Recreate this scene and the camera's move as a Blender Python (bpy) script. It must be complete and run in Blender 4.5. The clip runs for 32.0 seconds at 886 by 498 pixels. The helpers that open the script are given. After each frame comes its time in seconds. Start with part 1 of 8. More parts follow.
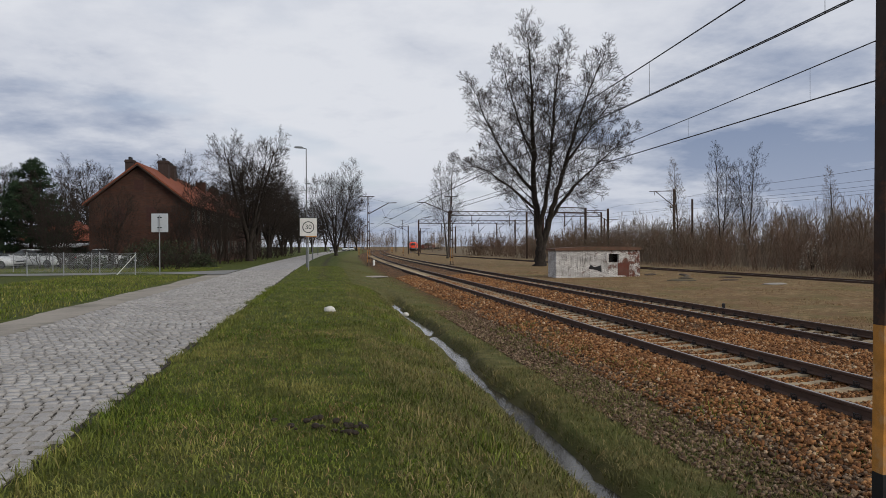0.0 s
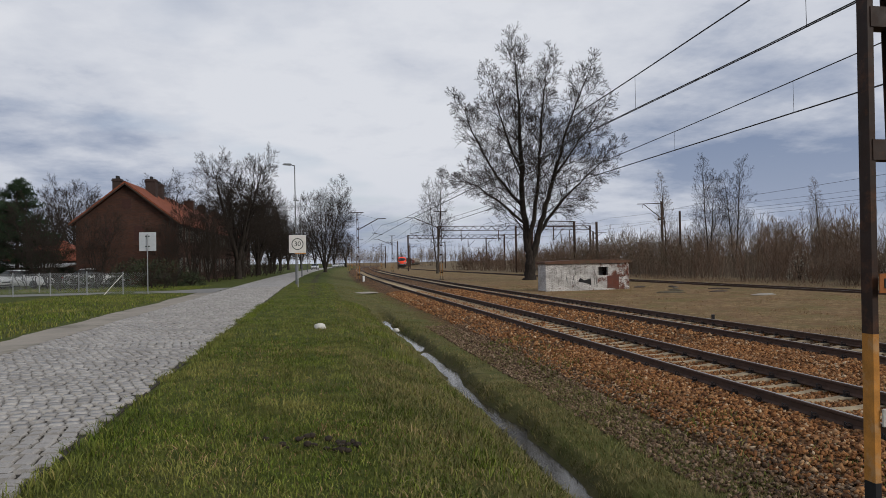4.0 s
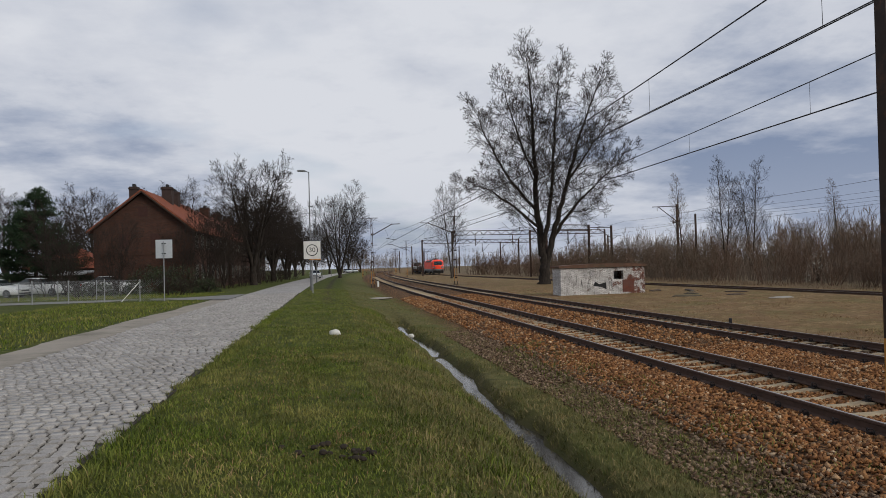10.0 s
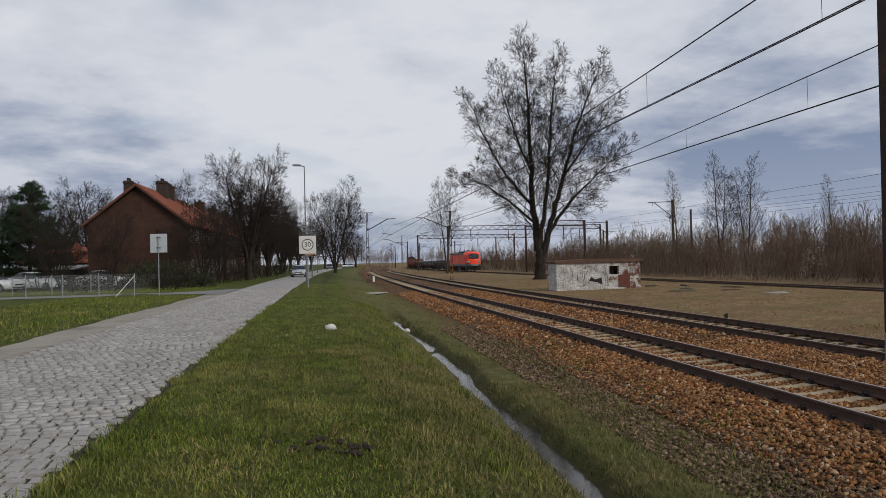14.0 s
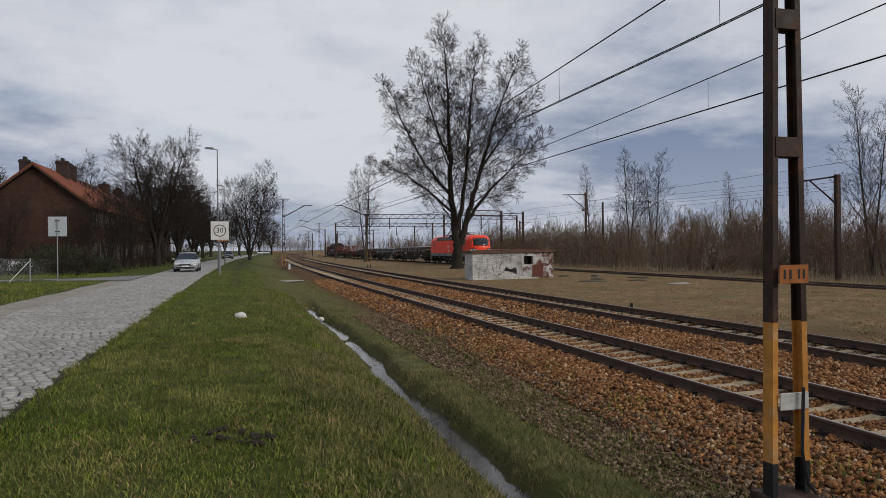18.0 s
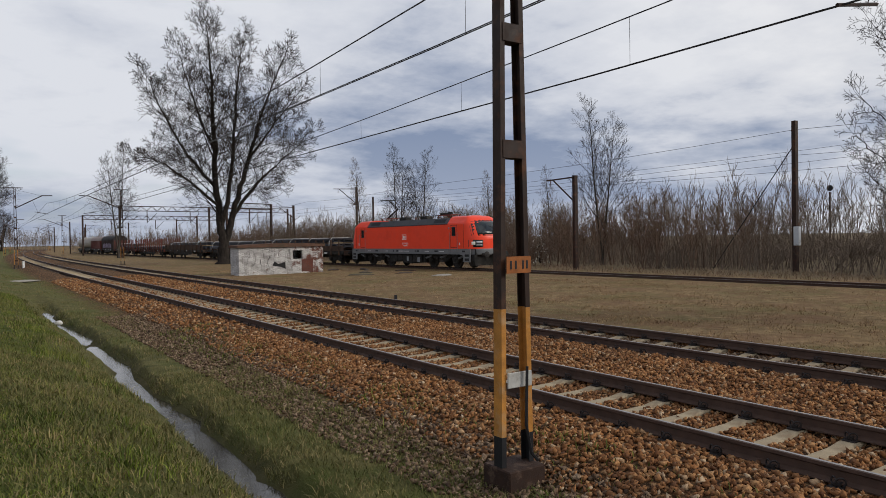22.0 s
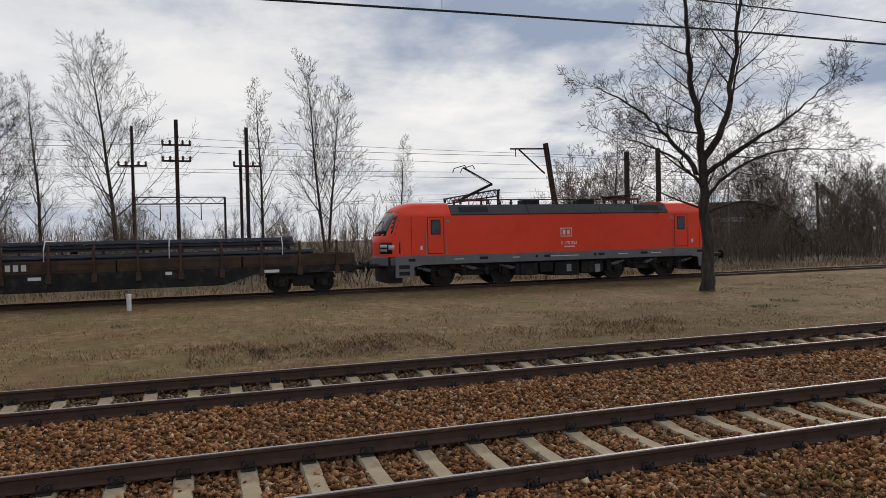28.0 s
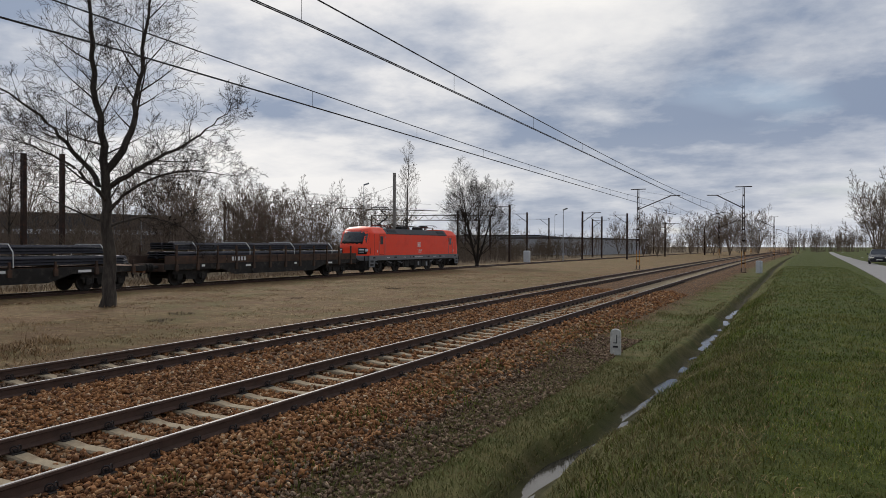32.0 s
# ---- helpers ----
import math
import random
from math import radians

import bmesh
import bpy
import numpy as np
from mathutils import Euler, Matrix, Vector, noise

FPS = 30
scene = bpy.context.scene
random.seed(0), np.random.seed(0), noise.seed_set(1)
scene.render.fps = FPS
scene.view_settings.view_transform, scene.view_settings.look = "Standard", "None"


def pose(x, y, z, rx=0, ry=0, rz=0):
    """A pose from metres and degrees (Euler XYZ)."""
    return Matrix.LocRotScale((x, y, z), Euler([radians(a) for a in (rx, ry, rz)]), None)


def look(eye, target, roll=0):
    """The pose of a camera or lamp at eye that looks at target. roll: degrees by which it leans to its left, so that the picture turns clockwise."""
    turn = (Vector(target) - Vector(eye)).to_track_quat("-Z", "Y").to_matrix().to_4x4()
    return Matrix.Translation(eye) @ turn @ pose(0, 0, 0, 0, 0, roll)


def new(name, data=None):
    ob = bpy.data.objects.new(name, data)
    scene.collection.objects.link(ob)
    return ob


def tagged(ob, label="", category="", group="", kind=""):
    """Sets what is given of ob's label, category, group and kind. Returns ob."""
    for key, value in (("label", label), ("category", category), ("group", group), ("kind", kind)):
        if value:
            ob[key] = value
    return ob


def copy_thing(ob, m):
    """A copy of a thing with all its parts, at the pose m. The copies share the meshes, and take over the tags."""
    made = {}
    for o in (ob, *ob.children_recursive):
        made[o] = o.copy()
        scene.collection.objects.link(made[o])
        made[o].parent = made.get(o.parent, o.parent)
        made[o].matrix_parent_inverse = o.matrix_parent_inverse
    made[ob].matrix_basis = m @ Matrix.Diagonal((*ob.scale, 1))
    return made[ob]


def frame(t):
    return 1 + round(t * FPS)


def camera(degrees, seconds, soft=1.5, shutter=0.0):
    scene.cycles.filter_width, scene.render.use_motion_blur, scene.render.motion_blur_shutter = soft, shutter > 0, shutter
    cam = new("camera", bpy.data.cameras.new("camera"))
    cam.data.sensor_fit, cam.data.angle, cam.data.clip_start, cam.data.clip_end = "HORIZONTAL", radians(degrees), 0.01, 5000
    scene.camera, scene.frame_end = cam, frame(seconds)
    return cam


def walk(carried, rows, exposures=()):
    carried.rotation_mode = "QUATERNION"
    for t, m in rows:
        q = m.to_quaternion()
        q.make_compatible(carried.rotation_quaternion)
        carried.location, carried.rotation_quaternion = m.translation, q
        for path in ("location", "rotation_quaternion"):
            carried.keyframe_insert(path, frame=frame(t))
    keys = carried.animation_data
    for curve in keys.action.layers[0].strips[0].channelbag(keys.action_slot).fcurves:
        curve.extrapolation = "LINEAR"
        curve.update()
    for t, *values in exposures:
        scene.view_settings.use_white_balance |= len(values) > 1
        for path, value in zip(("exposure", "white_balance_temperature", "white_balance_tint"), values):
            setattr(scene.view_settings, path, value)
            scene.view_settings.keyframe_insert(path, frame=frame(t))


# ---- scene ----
cam = camera(64.7, 32.0, soft=0.6)
PATH = [
    (0, (0.096, 0.655, 2.034), (1.748, 10.518, 1.989), -0.34),
    (0.5, (0.093, 0.679, 2.043), (1.754, 10.540, 1.997), -0.15),
    (1, (0.104, 0.657, 2.037), (1.812, 10.510, 2.005), -0.11),
    (1.5, (0.127, 0.636, 2.037), (1.940, 10.470, 2.108), -0.21),
    (2, (0.124, 0.613, 2.027), (1.935, 10.447, 2.167), -0.42),
    (2.5, (0.103, 0.628, 2.035), (1.914, 10.462, 2.170), -0.89),
    (3, (0.103, 0.656, 2.048), (1.917, 10.489, 2.179), -0.87),
    (3.5, (0.089, 0.646, 2.040), (1.894, 10.481, 2.187), -0.90),
    (5.5, (0.084, 0.696, 2.029), (1.898, 10.528, 2.234), -2.12),
    (6, (0.095, 0.677, 2.046), (1.899, 10.510, 2.253), -2.22),
    (6.5, (0.095, 0.651, 2.051), (1.882, 10.488, 2.250), -2.02),
    (7, (0.099, 0.653, 2.054), (1.873, 10.493, 2.259), -1.90),
    (7.5, (0.094, 0.641, 2.056), (1.867, 10.480, 2.260), -1.47),
    (8, (0.083, 0.653, 2.048), (1.846, 10.494, 2.261), -1.32),
    (8.5, (0.082, 0.661, 2.045), (1.715, 10.524, 2.266), -1.31),
    (9, (0.078, 0.671, 2.039), (1.693, 10.537, 2.273), -1.58),
    (9.5, (0.086, 0.657, 2.054), (1.695, 10.524, 2.284), -1.54),
    (10, (0.090, 0.674, 2.055), (1.694, 10.542, 2.295), -1.54),
    (10.5, (0.086, 0.642, 2.054), (1.691, 10.509, 2.297), -1.51),
    (11, (0.088, 0.650, 2.037), (1.674, 10.521, 2.293), -1.51),
    (11.5, (0.085, 0.640, 2.049), (1.649, 10.514, 2.303), -1.26),
    (12, (0.076, 0.665, 2.055), (1.606, 10.544, 2.308), -1.11),
    (12.5, (0.072, 0.681, 2.042), (1.598, 10.561, 2.290), -1.16),
    (13, (0.070, 0.701, 2.040), (1.600, 10.580, 2.266), -1.28),
    (13.5, (0.074, 0.703, 2.036), (1.619, 10.582, 2.222), -1.35),
    (14, (0.082, 0.745, 2.039), (1.747, 10.604, 2.208), -1.43),
    (14.5, (0.105, 0.709, 2.051), (2.266, 10.470, 2.274), -1.83),
    (16.5, (0.112, 0.698, 2.045), (2.298, 10.456, 2.098), -0.65),
    (17, (0.116, 0.701, 2.045), (2.495, 10.414, 2.074), -0.52),
    (17.5, (0.152, 0.695, 2.046), (2.760, 10.349, 2.070), -0.70),
    (18, (0.180, 0.688, 2.040), (2.971, 10.291, 2.026), -0.67),
    (18.5, (0.207, 0.667, 2.044), (3.351, 10.160, 2.004), -0.59),
    (19, (0.244, 0.658, 2.047), (3.670, 10.052, 1.982), -0.50),
    (19.5, (0.260, 0.644, 2.045), (4.028, 9.907, 1.979), -0.39),
    (20, (0.256, 0.628, 2.048), (4.286, 9.779, 1.976), -0.46),
    (20.5, (0.300, 0.621, 2.039), (4.595, 9.651, 1.960), -0.81),
    (21, (0.317, 0.590, 2.039), (5.152, 9.343, 1.942), -0.90),
    (21.5, (0.342, 0.581, 2.039), (5.579, 9.099, 1.928), -0.98),
    (22, (0.387, 0.561, 2.038), (6.070, 8.788, 1.893), -0.93),
    (22.5, (0.392, 0.539, 2.049), (6.522, 8.438, 1.874), -0.96),
    (23, (0.419, 0.535, 2.051), (7.050, 8.017, 1.851), -1.07),
    (23.5, (0.466, 0.524, 2.049), (7.685, 7.440, 1.825), -0.79),
    (24, (0.513, 0.472, 2.048), (8.433, 6.573, 1.809), -0.79),
    (24.5, (0.593, 0.417, 2.059), (9.189, 5.521, 1.807), 0.02),
    (26.5, (0.681, -0.088, 2.069), (10.567, 1.397, 1.815), -2.50),
    (27, (0.759, -0.208, 2.063), (10.753, 0.012, 1.771), -2.44),
    (27.5, (0.879, -0.211, 2.075), (10.775, -1.628, 1.827), -2.22),
    (28, (0.927, -0.327, 2.082), (10.425, -3.450, 1.922), -1.32),
    (28.5, (0.915, -0.428, 2.073), (9.882, -4.855, 2.089), -0.11),
    (29, (0.828, -0.488, 2.061), (9.089, -6.122, 2.148), 0.23),
    (29.5, (0.755, -0.622, 2.052), (8.320, -7.161, 2.140), 0.63),
    (30, (0.642, -0.540, 2.123), (7.649, -7.673, 2.008), 1.16),
    (30.5, (0.570, -0.583, 2.130), (6.684, -8.492, 1.893), 1.37),
    (31, (0.486, -0.599, 2.145), (5.745, -9.103, 1.947), 1.78),
    (31.5, (0.415, -0.585, 2.161), (5.053, -9.443, 2.015), 0.77),
    (32, (0.359, -0.540, 2.175), (4.828, -9.485, 2.120), 0.23),
]
walk(cam, [(t, look(eye, target, roll)) for t, eye, target, roll in PATH], [(0, 0.0), (5.5, -0.06), (14, -0.08), (17, -0.16), (20, -0.06), (22, 0.0), (24, 0.06), (27, 0.0), (32, -0.06)])

# ---- light ----
SUN_AZ, SUN_EL = radians(135.0), radians(30.0)      # azimuth clockwise from +y
sun_dir = Vector((math.sin(SUN_AZ) * math.cos(SUN_EL), math.cos(SUN_AZ) * math.cos(SUN_EL), math.sin(SUN_EL)))
sun = new("sun", bpy.data.lights.new("sun", "SUN"))
sun.data.energy, sun.data.angle, sun.data.color = 1.9, radians(22), (1.0, 0.95, 0.87)
sun.matrix_world = look(sun_dir * 100, (0, 0, 0))
scene.view_settings.exposure = 0.0

world = bpy.data.worlds.new("overcast_sky")
scene.world = world
world.use_nodes = True
wt = world.node_tree
wt.nodes.clear()


def wn(kind, **values):
    node = wt.nodes.new(kind)
    for key, value in values.items():
        if key in node.inputs.keys():
            node.inputs[key].default_value = value
    return node


def wmath(op, a, b=None, clamp=False):
    node = wt.nodes.new("ShaderNodeMath")
    node.operation, node.use_clamp = op, clamp
    for slot, v in ((0, a), (1, b)):
        if v is None:
            continue
        if isinstance(v, (int, float)):
            node.inputs[slot].default_value = v
        else:
            wt.links.new(v, node.inputs[slot])
    return node.outputs[0]


def wramp(fac, stops):
    node = wt.nodes.new("ShaderNodeValToRGB")
    els = node.color_ramp.elements
    while len(els) < len(stops):
        els.new(0.5)
    for el, (p, c) in zip(els, stops):
        el.position, el.color = p, (*c, 1)
    wt.links.new(fac, node.inputs[0])
    return node.outputs[0]


def wmix(fac, a, b):
    node = wt.nodes.new("ShaderNodeMix")
    node.data_type = "RGBA"
    for slot, v in ((0, fac), (6, a), (7, b)):
        if isinstance(v, (int, float)):
            node.inputs[slot].default_value = v
        elif isinstance(v, tuple):
            node.inputs[slot].default_value = (*v, 1)
        else:
            wt.links.new(v, node.inputs[slot])
    return node.outputs[2]


coord = wt.nodes.new("ShaderNodeTexCoord")
split = wt.nodes.new("ShaderNodeSeparateXYZ")
wt.links.new(coord.outputs["Generated"], split.inputs[0])
up = wmath("MAXIMUM", split.outputs[2], 0.0)
lift = wmath("ADD", up, 0.17)
plane = wt.nodes.new("ShaderNodeCombineXYZ")
wt.links.new(wmath("DIVIDE", split.outputs[0], lift), plane.inputs[0])
wt.links.new(wmath("DIVIDE", split.outputs[1], lift), plane.inputs[1])


def cloud(scale, detail, shift, stretch=(1, 1, 1), rough=0.55):
    mapping = wt.nodes.new("ShaderNodeMapping")
    mapping.inputs["Location"].default_value = shift
    mapping.inputs["Scale"].default_value = stretch
    wt.links.new(plane.outputs[0], mapping.inputs[0])
    node = wn("ShaderNodeTexNoise", Scale=scale, Detail=detail, Roughness=rough)
    wt.links.new(mapping.outputs[0], node.inputs["Vector"])
    return node.outputs[0]


sky = wt.nodes.new("ShaderNodeTexSky")
sky.sky_type, sky.sun_disc, sky.sun_elevation, sky.sun_rotation = "NISHITA", False, SUN_EL, SUN_AZ
sky_level = wt.nodes.new("ShaderNodeVectorMath")
sky_level.operation = "SCALE"
wt.links.new(sky.outputs[0], sky_level.inputs[0])
sky_level.inputs[3].default_value = 0.10
big = cloud(0.34, 3, (3.1, 1.7, 0), (1, 1, 1), 0.45)
mid = cloud(0.95, 8, (7.3, 4.2, 2), (1, 1, 1), 0.60)
small = cloud(3.4, 6, (2.2, 9.1, 5), (1, 1, 1), 0.55)
thick = wmath("ADD", wmath("MULTIPLY", big, 0.45), wmath("ADD", wmath("MULTIPLY", mid, 0.43), wmath("MULTIPLY", small, 0.12)))


def bank(az, el, edge, amount):
    """A broad thicker or thinner part of the cloud deck round a bearing."""
    a, e = math.radians(az), math.radians(el)
    node = wt.nodes.new("ShaderNodeVectorMath")
    node.operation = "DOT_PRODUCT"
    wt.links.new(coord.outputs["Generated"], node.inputs[0])
    node.inputs[1].default_value = (-math.sin(a) * math.cos(e), math.cos(a) * math.cos(e), math.sin(e))
    return wmath("MULTIPLY", wramp(node.outputs["Value"], [(edge, (0, 0, 0)), (1.0, (1, 1, 1))]), amount)


for cloud_bank in (bank(20, 9, 0.975, 0.055), bank(-176, 24, 0.90, 0.03), bank(-38, 10, 0.975, 0.055), bank(-150, 26, 0.90, -0.075), bank(-140, 10, 0.97, -0.02)):
    thick = wmath("ADD", thick, cloud_bank)
deck = wramp(thick, [(0.43, (0.87, 0.865, 0.865)), (0.49, (0.73, 0.74, 0.77)), (0.53, (0.52, 0.555, 0.63)), (0.585, (0.27, 0.33, 0.45))])
gap = wramp(cloud(0.6, 4, (11.0, 5.5, 4)), [(0.60, (0, 0, 0)), (0.72, (0.55, 0.55, 0.55))])
over = wmix(gap, deck, sky_level.outputs[0])
low = wramp(split.outputs[2], [(0.0, (1, 1, 1)), (0.06, (0.55, 0.55, 0.55)), (0.16, (0, 0, 0))])
veil = wmix(wmath("MULTIPLY", low, 0.5), over, (0.68, 0.70, 0.75))
toward = wt.nodes.new("ShaderNodeVectorMath")
toward.operation = "DOT_PRODUCT"
wt.links.new(coord.outputs["Generated"], toward.inputs[0])
toward.inputs[1].default_value = sun_dir
glow = wramp(toward.outputs["Value"], [(0.10, (0.82, 0.85, 0.915)), (0.45, (0.93, 0.94, 0.965)), (0.80, (1.06, 1.05, 1.03)), (0.97, (1.20, 1.17, 1.13))])
lit = wt.nodes.new("ShaderNodeVectorMath")
lit.operation = "MULTIPLY"
wt.links.new(veil, lit.inputs[0]), wt.links.new(glow, lit.inputs[1])
veil = lit.outputs[0]
back = wn("ShaderNodeBackground", Strength=1.0)
wt.links.new(veil, back.inputs["Color"])
world_out = wt.nodes.new("ShaderNodeOutputWorld")
wt.links.new(back.outputs[0], world_out.inputs[0])

# ---- materials ----
MATS = {}


class Nodes:
    """A small builder of procedural materials."""

    def __init__(self, name, rough=0.8, metal=0.0, spec=0.3):
        self.mat = bpy.data.materials.new(name)
        self.mat.use_nodes = True
        self.tree = self.mat.node_tree
        self.bsdf = self.tree.nodes["Principled BSDF"]
        self.bsdf.inputs["Roughness"].default_value = rough
        self.bsdf.inputs["Metallic"].default_value = metal
        self.bsdf.inputs["Specular IOR Level"].default_value = spec
        self.at = self.tree.nodes.new("ShaderNodeTexCoord").outputs["Object"]
        self.ground_at = None

    def put(self, socket, value):
        if isinstance(value, (int, float)):
            socket.default_value = value
        elif isinstance(value, tuple):
            socket.default_value = (*value, 1) if len(value) == 3 and socket.type == "RGBA" else value
        else:
            self.tree.links.new(value, socket)

    def here(self):
        """Places in the world, for surfaces made of many objects."""
        self.at = self.tree.nodes.new("ShaderNodeNewGeometry").outputs["Position"]
        return self

    def noise(self, scale, detail=4, rough=0.6, stretch=None, out=0):
        node = self.tree.nodes.new("ShaderNodeTexNoise")
        node.inputs["Scale"].default_value, node.inputs["Detail"].default_value, node.inputs["Roughness"].default_value = scale, detail, rough
        at = self.at
        if stretch:
            mapping = self.tree.nodes.new("ShaderNodeMapping")
            mapping.inputs["Scale"].default_value = stretch
            self.tree.links.new(at, mapping.inputs[0])
            at = mapping.outputs[0]
        self.tree.links.new(at, node.inputs["Vector"])
        return node.outputs[out]

    def cells(self, scale, out="Distance", feature="F1"):
        node = self.tree.nodes.new("ShaderNodeTexVoronoi")
        node.feature = feature
        node.inputs["Scale"].default_value = scale
        self.tree.links.new(self.at, node.inputs["Vector"])
        return node.outputs[out]

    def ramp(self, fac, *stops):
        node = self.tree.nodes.new("ShaderNodeValToRGB")
        els = node.color_ramp.elements
        while len(els) < len(stops):
            els.new(0.5)
        for el, (p, c) in zip(els, stops):
            el.position = p
            el.color = (c, c, c, 1) if isinstance(c, (int, float)) else (*c, 1)
        self.put(node.inputs[0], fac)
        return node.outputs[0]

    def mix(self, fac, a, b, blend="MIX"):
        node = self.tree.nodes.new("ShaderNodeMix")
        node.data_type, node.blend_type = "RGBA", blend
        self.put(node.inputs[0], fac), self.put(node.inputs[6], a), self.put(node.inputs[7], b)
        return node.outputs[2]

    def math(self, op, a, b=0.0, clamp=False):
        node = self.tree.nodes.new("ShaderNodeMath")
        node.operation, node.use_clamp = op, clamp
        self.put(node.inputs[0], a), self.put(node.inputs[1], b)
        return node.outputs[0]

    def field(self, name):
        node = self.tree.nodes.new("ShaderNodeAttribute")
        node.attribute_name = name
        return node.outputs["Fac"]

    def each(self):
        return self.tree.nodes.new("ShaderNodeObjectInfo").outputs["Random"]

    def island(self):
        return self.tree.nodes.new("ShaderNodeNewGeometry").outputs["Random Per Island"]

    def axis(self, n):
        node = self.tree.nodes.new("ShaderNodeSeparateXYZ")
        self.tree.links.new(self.at, node.inputs[0])
        return node.outputs[n]

    def color(self, value):
        self.put(self.bsdf.inputs["Base Color"], value)
        return self

    def rough(self, value):
        self.put(self.bsdf.inputs["Roughness"], value)
        return self

    def bump(self, height, strength=0.4, distance=0.01):
        node = self.tree.nodes.new("ShaderNodeBump")
        node.inputs["Strength"].default_value, node.inputs["Distance"].default_value = strength, distance
        self.put(node.inputs["Height"], height)
        self.tree.links.new(node.outputs[0], self.bsdf.inputs["Normal"])
        return self

    def done(self):
        MATS[self.mat.name] = self.mat
        return self.mat


def plain(name, color, rough=0.7, metal=0.0, grain=8.0, vary=0.25, bump=0.15, spec=0.3, wear=None):
    """Painted or raw surface with two scales of variation."""
    n = Nodes(name, rough, metal, spec)
    dark = tuple(c * (1 - vary) for c in color)
    light = tuple(min(1, c * (1 + vary * 0.6)) for c in color)
    base = n.ramp(n.noise(grain, 5), (0.3, dark), (0.7, light))
    fine = n.noise(grain * 14, 3)
    base = n.mix(0.25, base, n.ramp(fine, (0.35, dark), (0.65, light)))
    if wear:
        base = n.mix(n.ramp(n.noise(grain * 0.6, 8, 0.7), (0.52, 0.0), (0.66, 0.8)), base, wear)
    n.color(base).bump(fine, bump, 0.004)
    n.rough(n.ramp(n.noise(grain * 2, 3), (0.3, max(0.05, rough - 0.12)), (0.7, min(1, rough + 0.1))))
    return n.done()


MAST_PAINT = plain("brown_black_mast_paint", (0.030, 0.015, 0.010), 0.7, 0.0, 5, 0.5, wear=(0.105, 0.040, 0.017))
FOOT_RUST = plain("flaking_rusty_footing", (0.040, 0.021, 0.014), 0.9, 0, 9, 0.5, 0.8, wear=(0.13, 0.085, 0.06))
PLATE_GREY = plain("dirty_white_plate", (0.46, 0.45, 0.42), 0.8, 0, 9, 0.3, 0.2, wear=(0.26, 0.24, 0.21))
YELLOW = plain("faded_yellow_mast_paint", (0.46, 0.20, 0.040), 0.8, 0, 7, 0.42, 0.3, wear=(0.42, 0.26, 0.13))
BLACK = plain("black_paint", (0.015, 0.015, 0.017), 0.6, 0, 6, 0.3)
GREY_STEEL = plain("galvanised_steel", (0.28, 0.29, 0.30), 0.5, 0.3, 7, 0.2)
CONCRETE = plain("weathered_concrete", (0.30, 0.28, 0.25), 0.9, 0, 5, 0.25, 0.4)
SLEEPER = plain("old_concrete_sleeper", (0.36, 0.285, 0.185), 0.95, 0, 6, 0.3, 0.6, wear=(0.25, 0.175, 0.105))
WOOD_SLEEPER = plain("tarred_wood_sleeper", (0.06, 0.045, 0.035), 0.9, 0, 6, 0.4, 0.5)
RAIL_SIDE = plain("rail_rust", (0.082, 0.049, 0.036), 0.78, 0.1, 9, 0.35, 0.25)
CLIP_STEEL = plain("dark_spring_steel", (0.036, 0.030, 0.028), 0.6, 0.3, 12, 0.3, 0.2)
RAIL_TOP = plain("polished_rail_head", (0.34, 0.33, 0.325), 0.62, 0.55, 12, 0.12, 0.05)
WHITE = plain("white_paint", (0.75, 0.75, 0.73), 0.6, 0, 5, 0.12)
WIRE = plain("dark_copper_wire", (0.03, 0.028, 0.028), 0.6, 0.4, 5, 0.2)
SIGN_BACK = plain("bare_aluminium_sheet", (0.50, 0.52, 0.54), 0.45, 0.3, 6, 0.1)

# ---- plan ----
# x across the lines, y along them, z = 0 on the head of the nearer line's rails.
GAUGE = 1.505
T1, T2 = 6.70 + GAUGE / 2, 10.70 + GAUGE / 2
Z1, Z2, Z3 = 0.0, 0.06, -0.15
ROAD_Z, FIELD_Z = 0.40, -0.27


def bend(y):
    """Sideways shift of the main lines, road and ditch."""
    if y > 40:
        return 1.9e-4 * (y - 40) ** 2
    if y < -40:
        return -9e-5 * (y + 40) ** 2
    return 0.0


SIDING = [(-420, 22), (-212, 30.5), (-120, 32.0), (-60, 32.2), (0, 31.9), (40, 31.1), (74, 29.9), (110, 28.7), (145, 27.9), (190, 27.6), (225, 28.6), (260, 31.8), (295, 36.6), (400, 56), (600, 120)]


def siding(y):
    """x of the third line at y (a smooth curve through its control places)."""
    k = 0
    while k < len(SIDING) - 2 and y > SIDING[k + 1][0]:
        k += 1
    (ya, xa), (yb, xb) = SIDING[k], SIDING[k + 1]
    p0 = SIDING[max(0, k - 1)]
    p3 = SIDING[min(len(SIDING) - 1, k + 2)]
    ma, mb = (xb - p0[1]) / (yb - p0[0]), (p3[1] - xa) / (p3[0] - ya)
    h, t = yb - ya, (y - ya) / (yb - ya)
    return (2 * t**3 - 3 * t**2 + 1) * xa + (t**3 - 2 * t**2 + t) * h * ma + (3 * t**2 - 2 * t**3) * xb + (t**3 - t**2) * h * mb


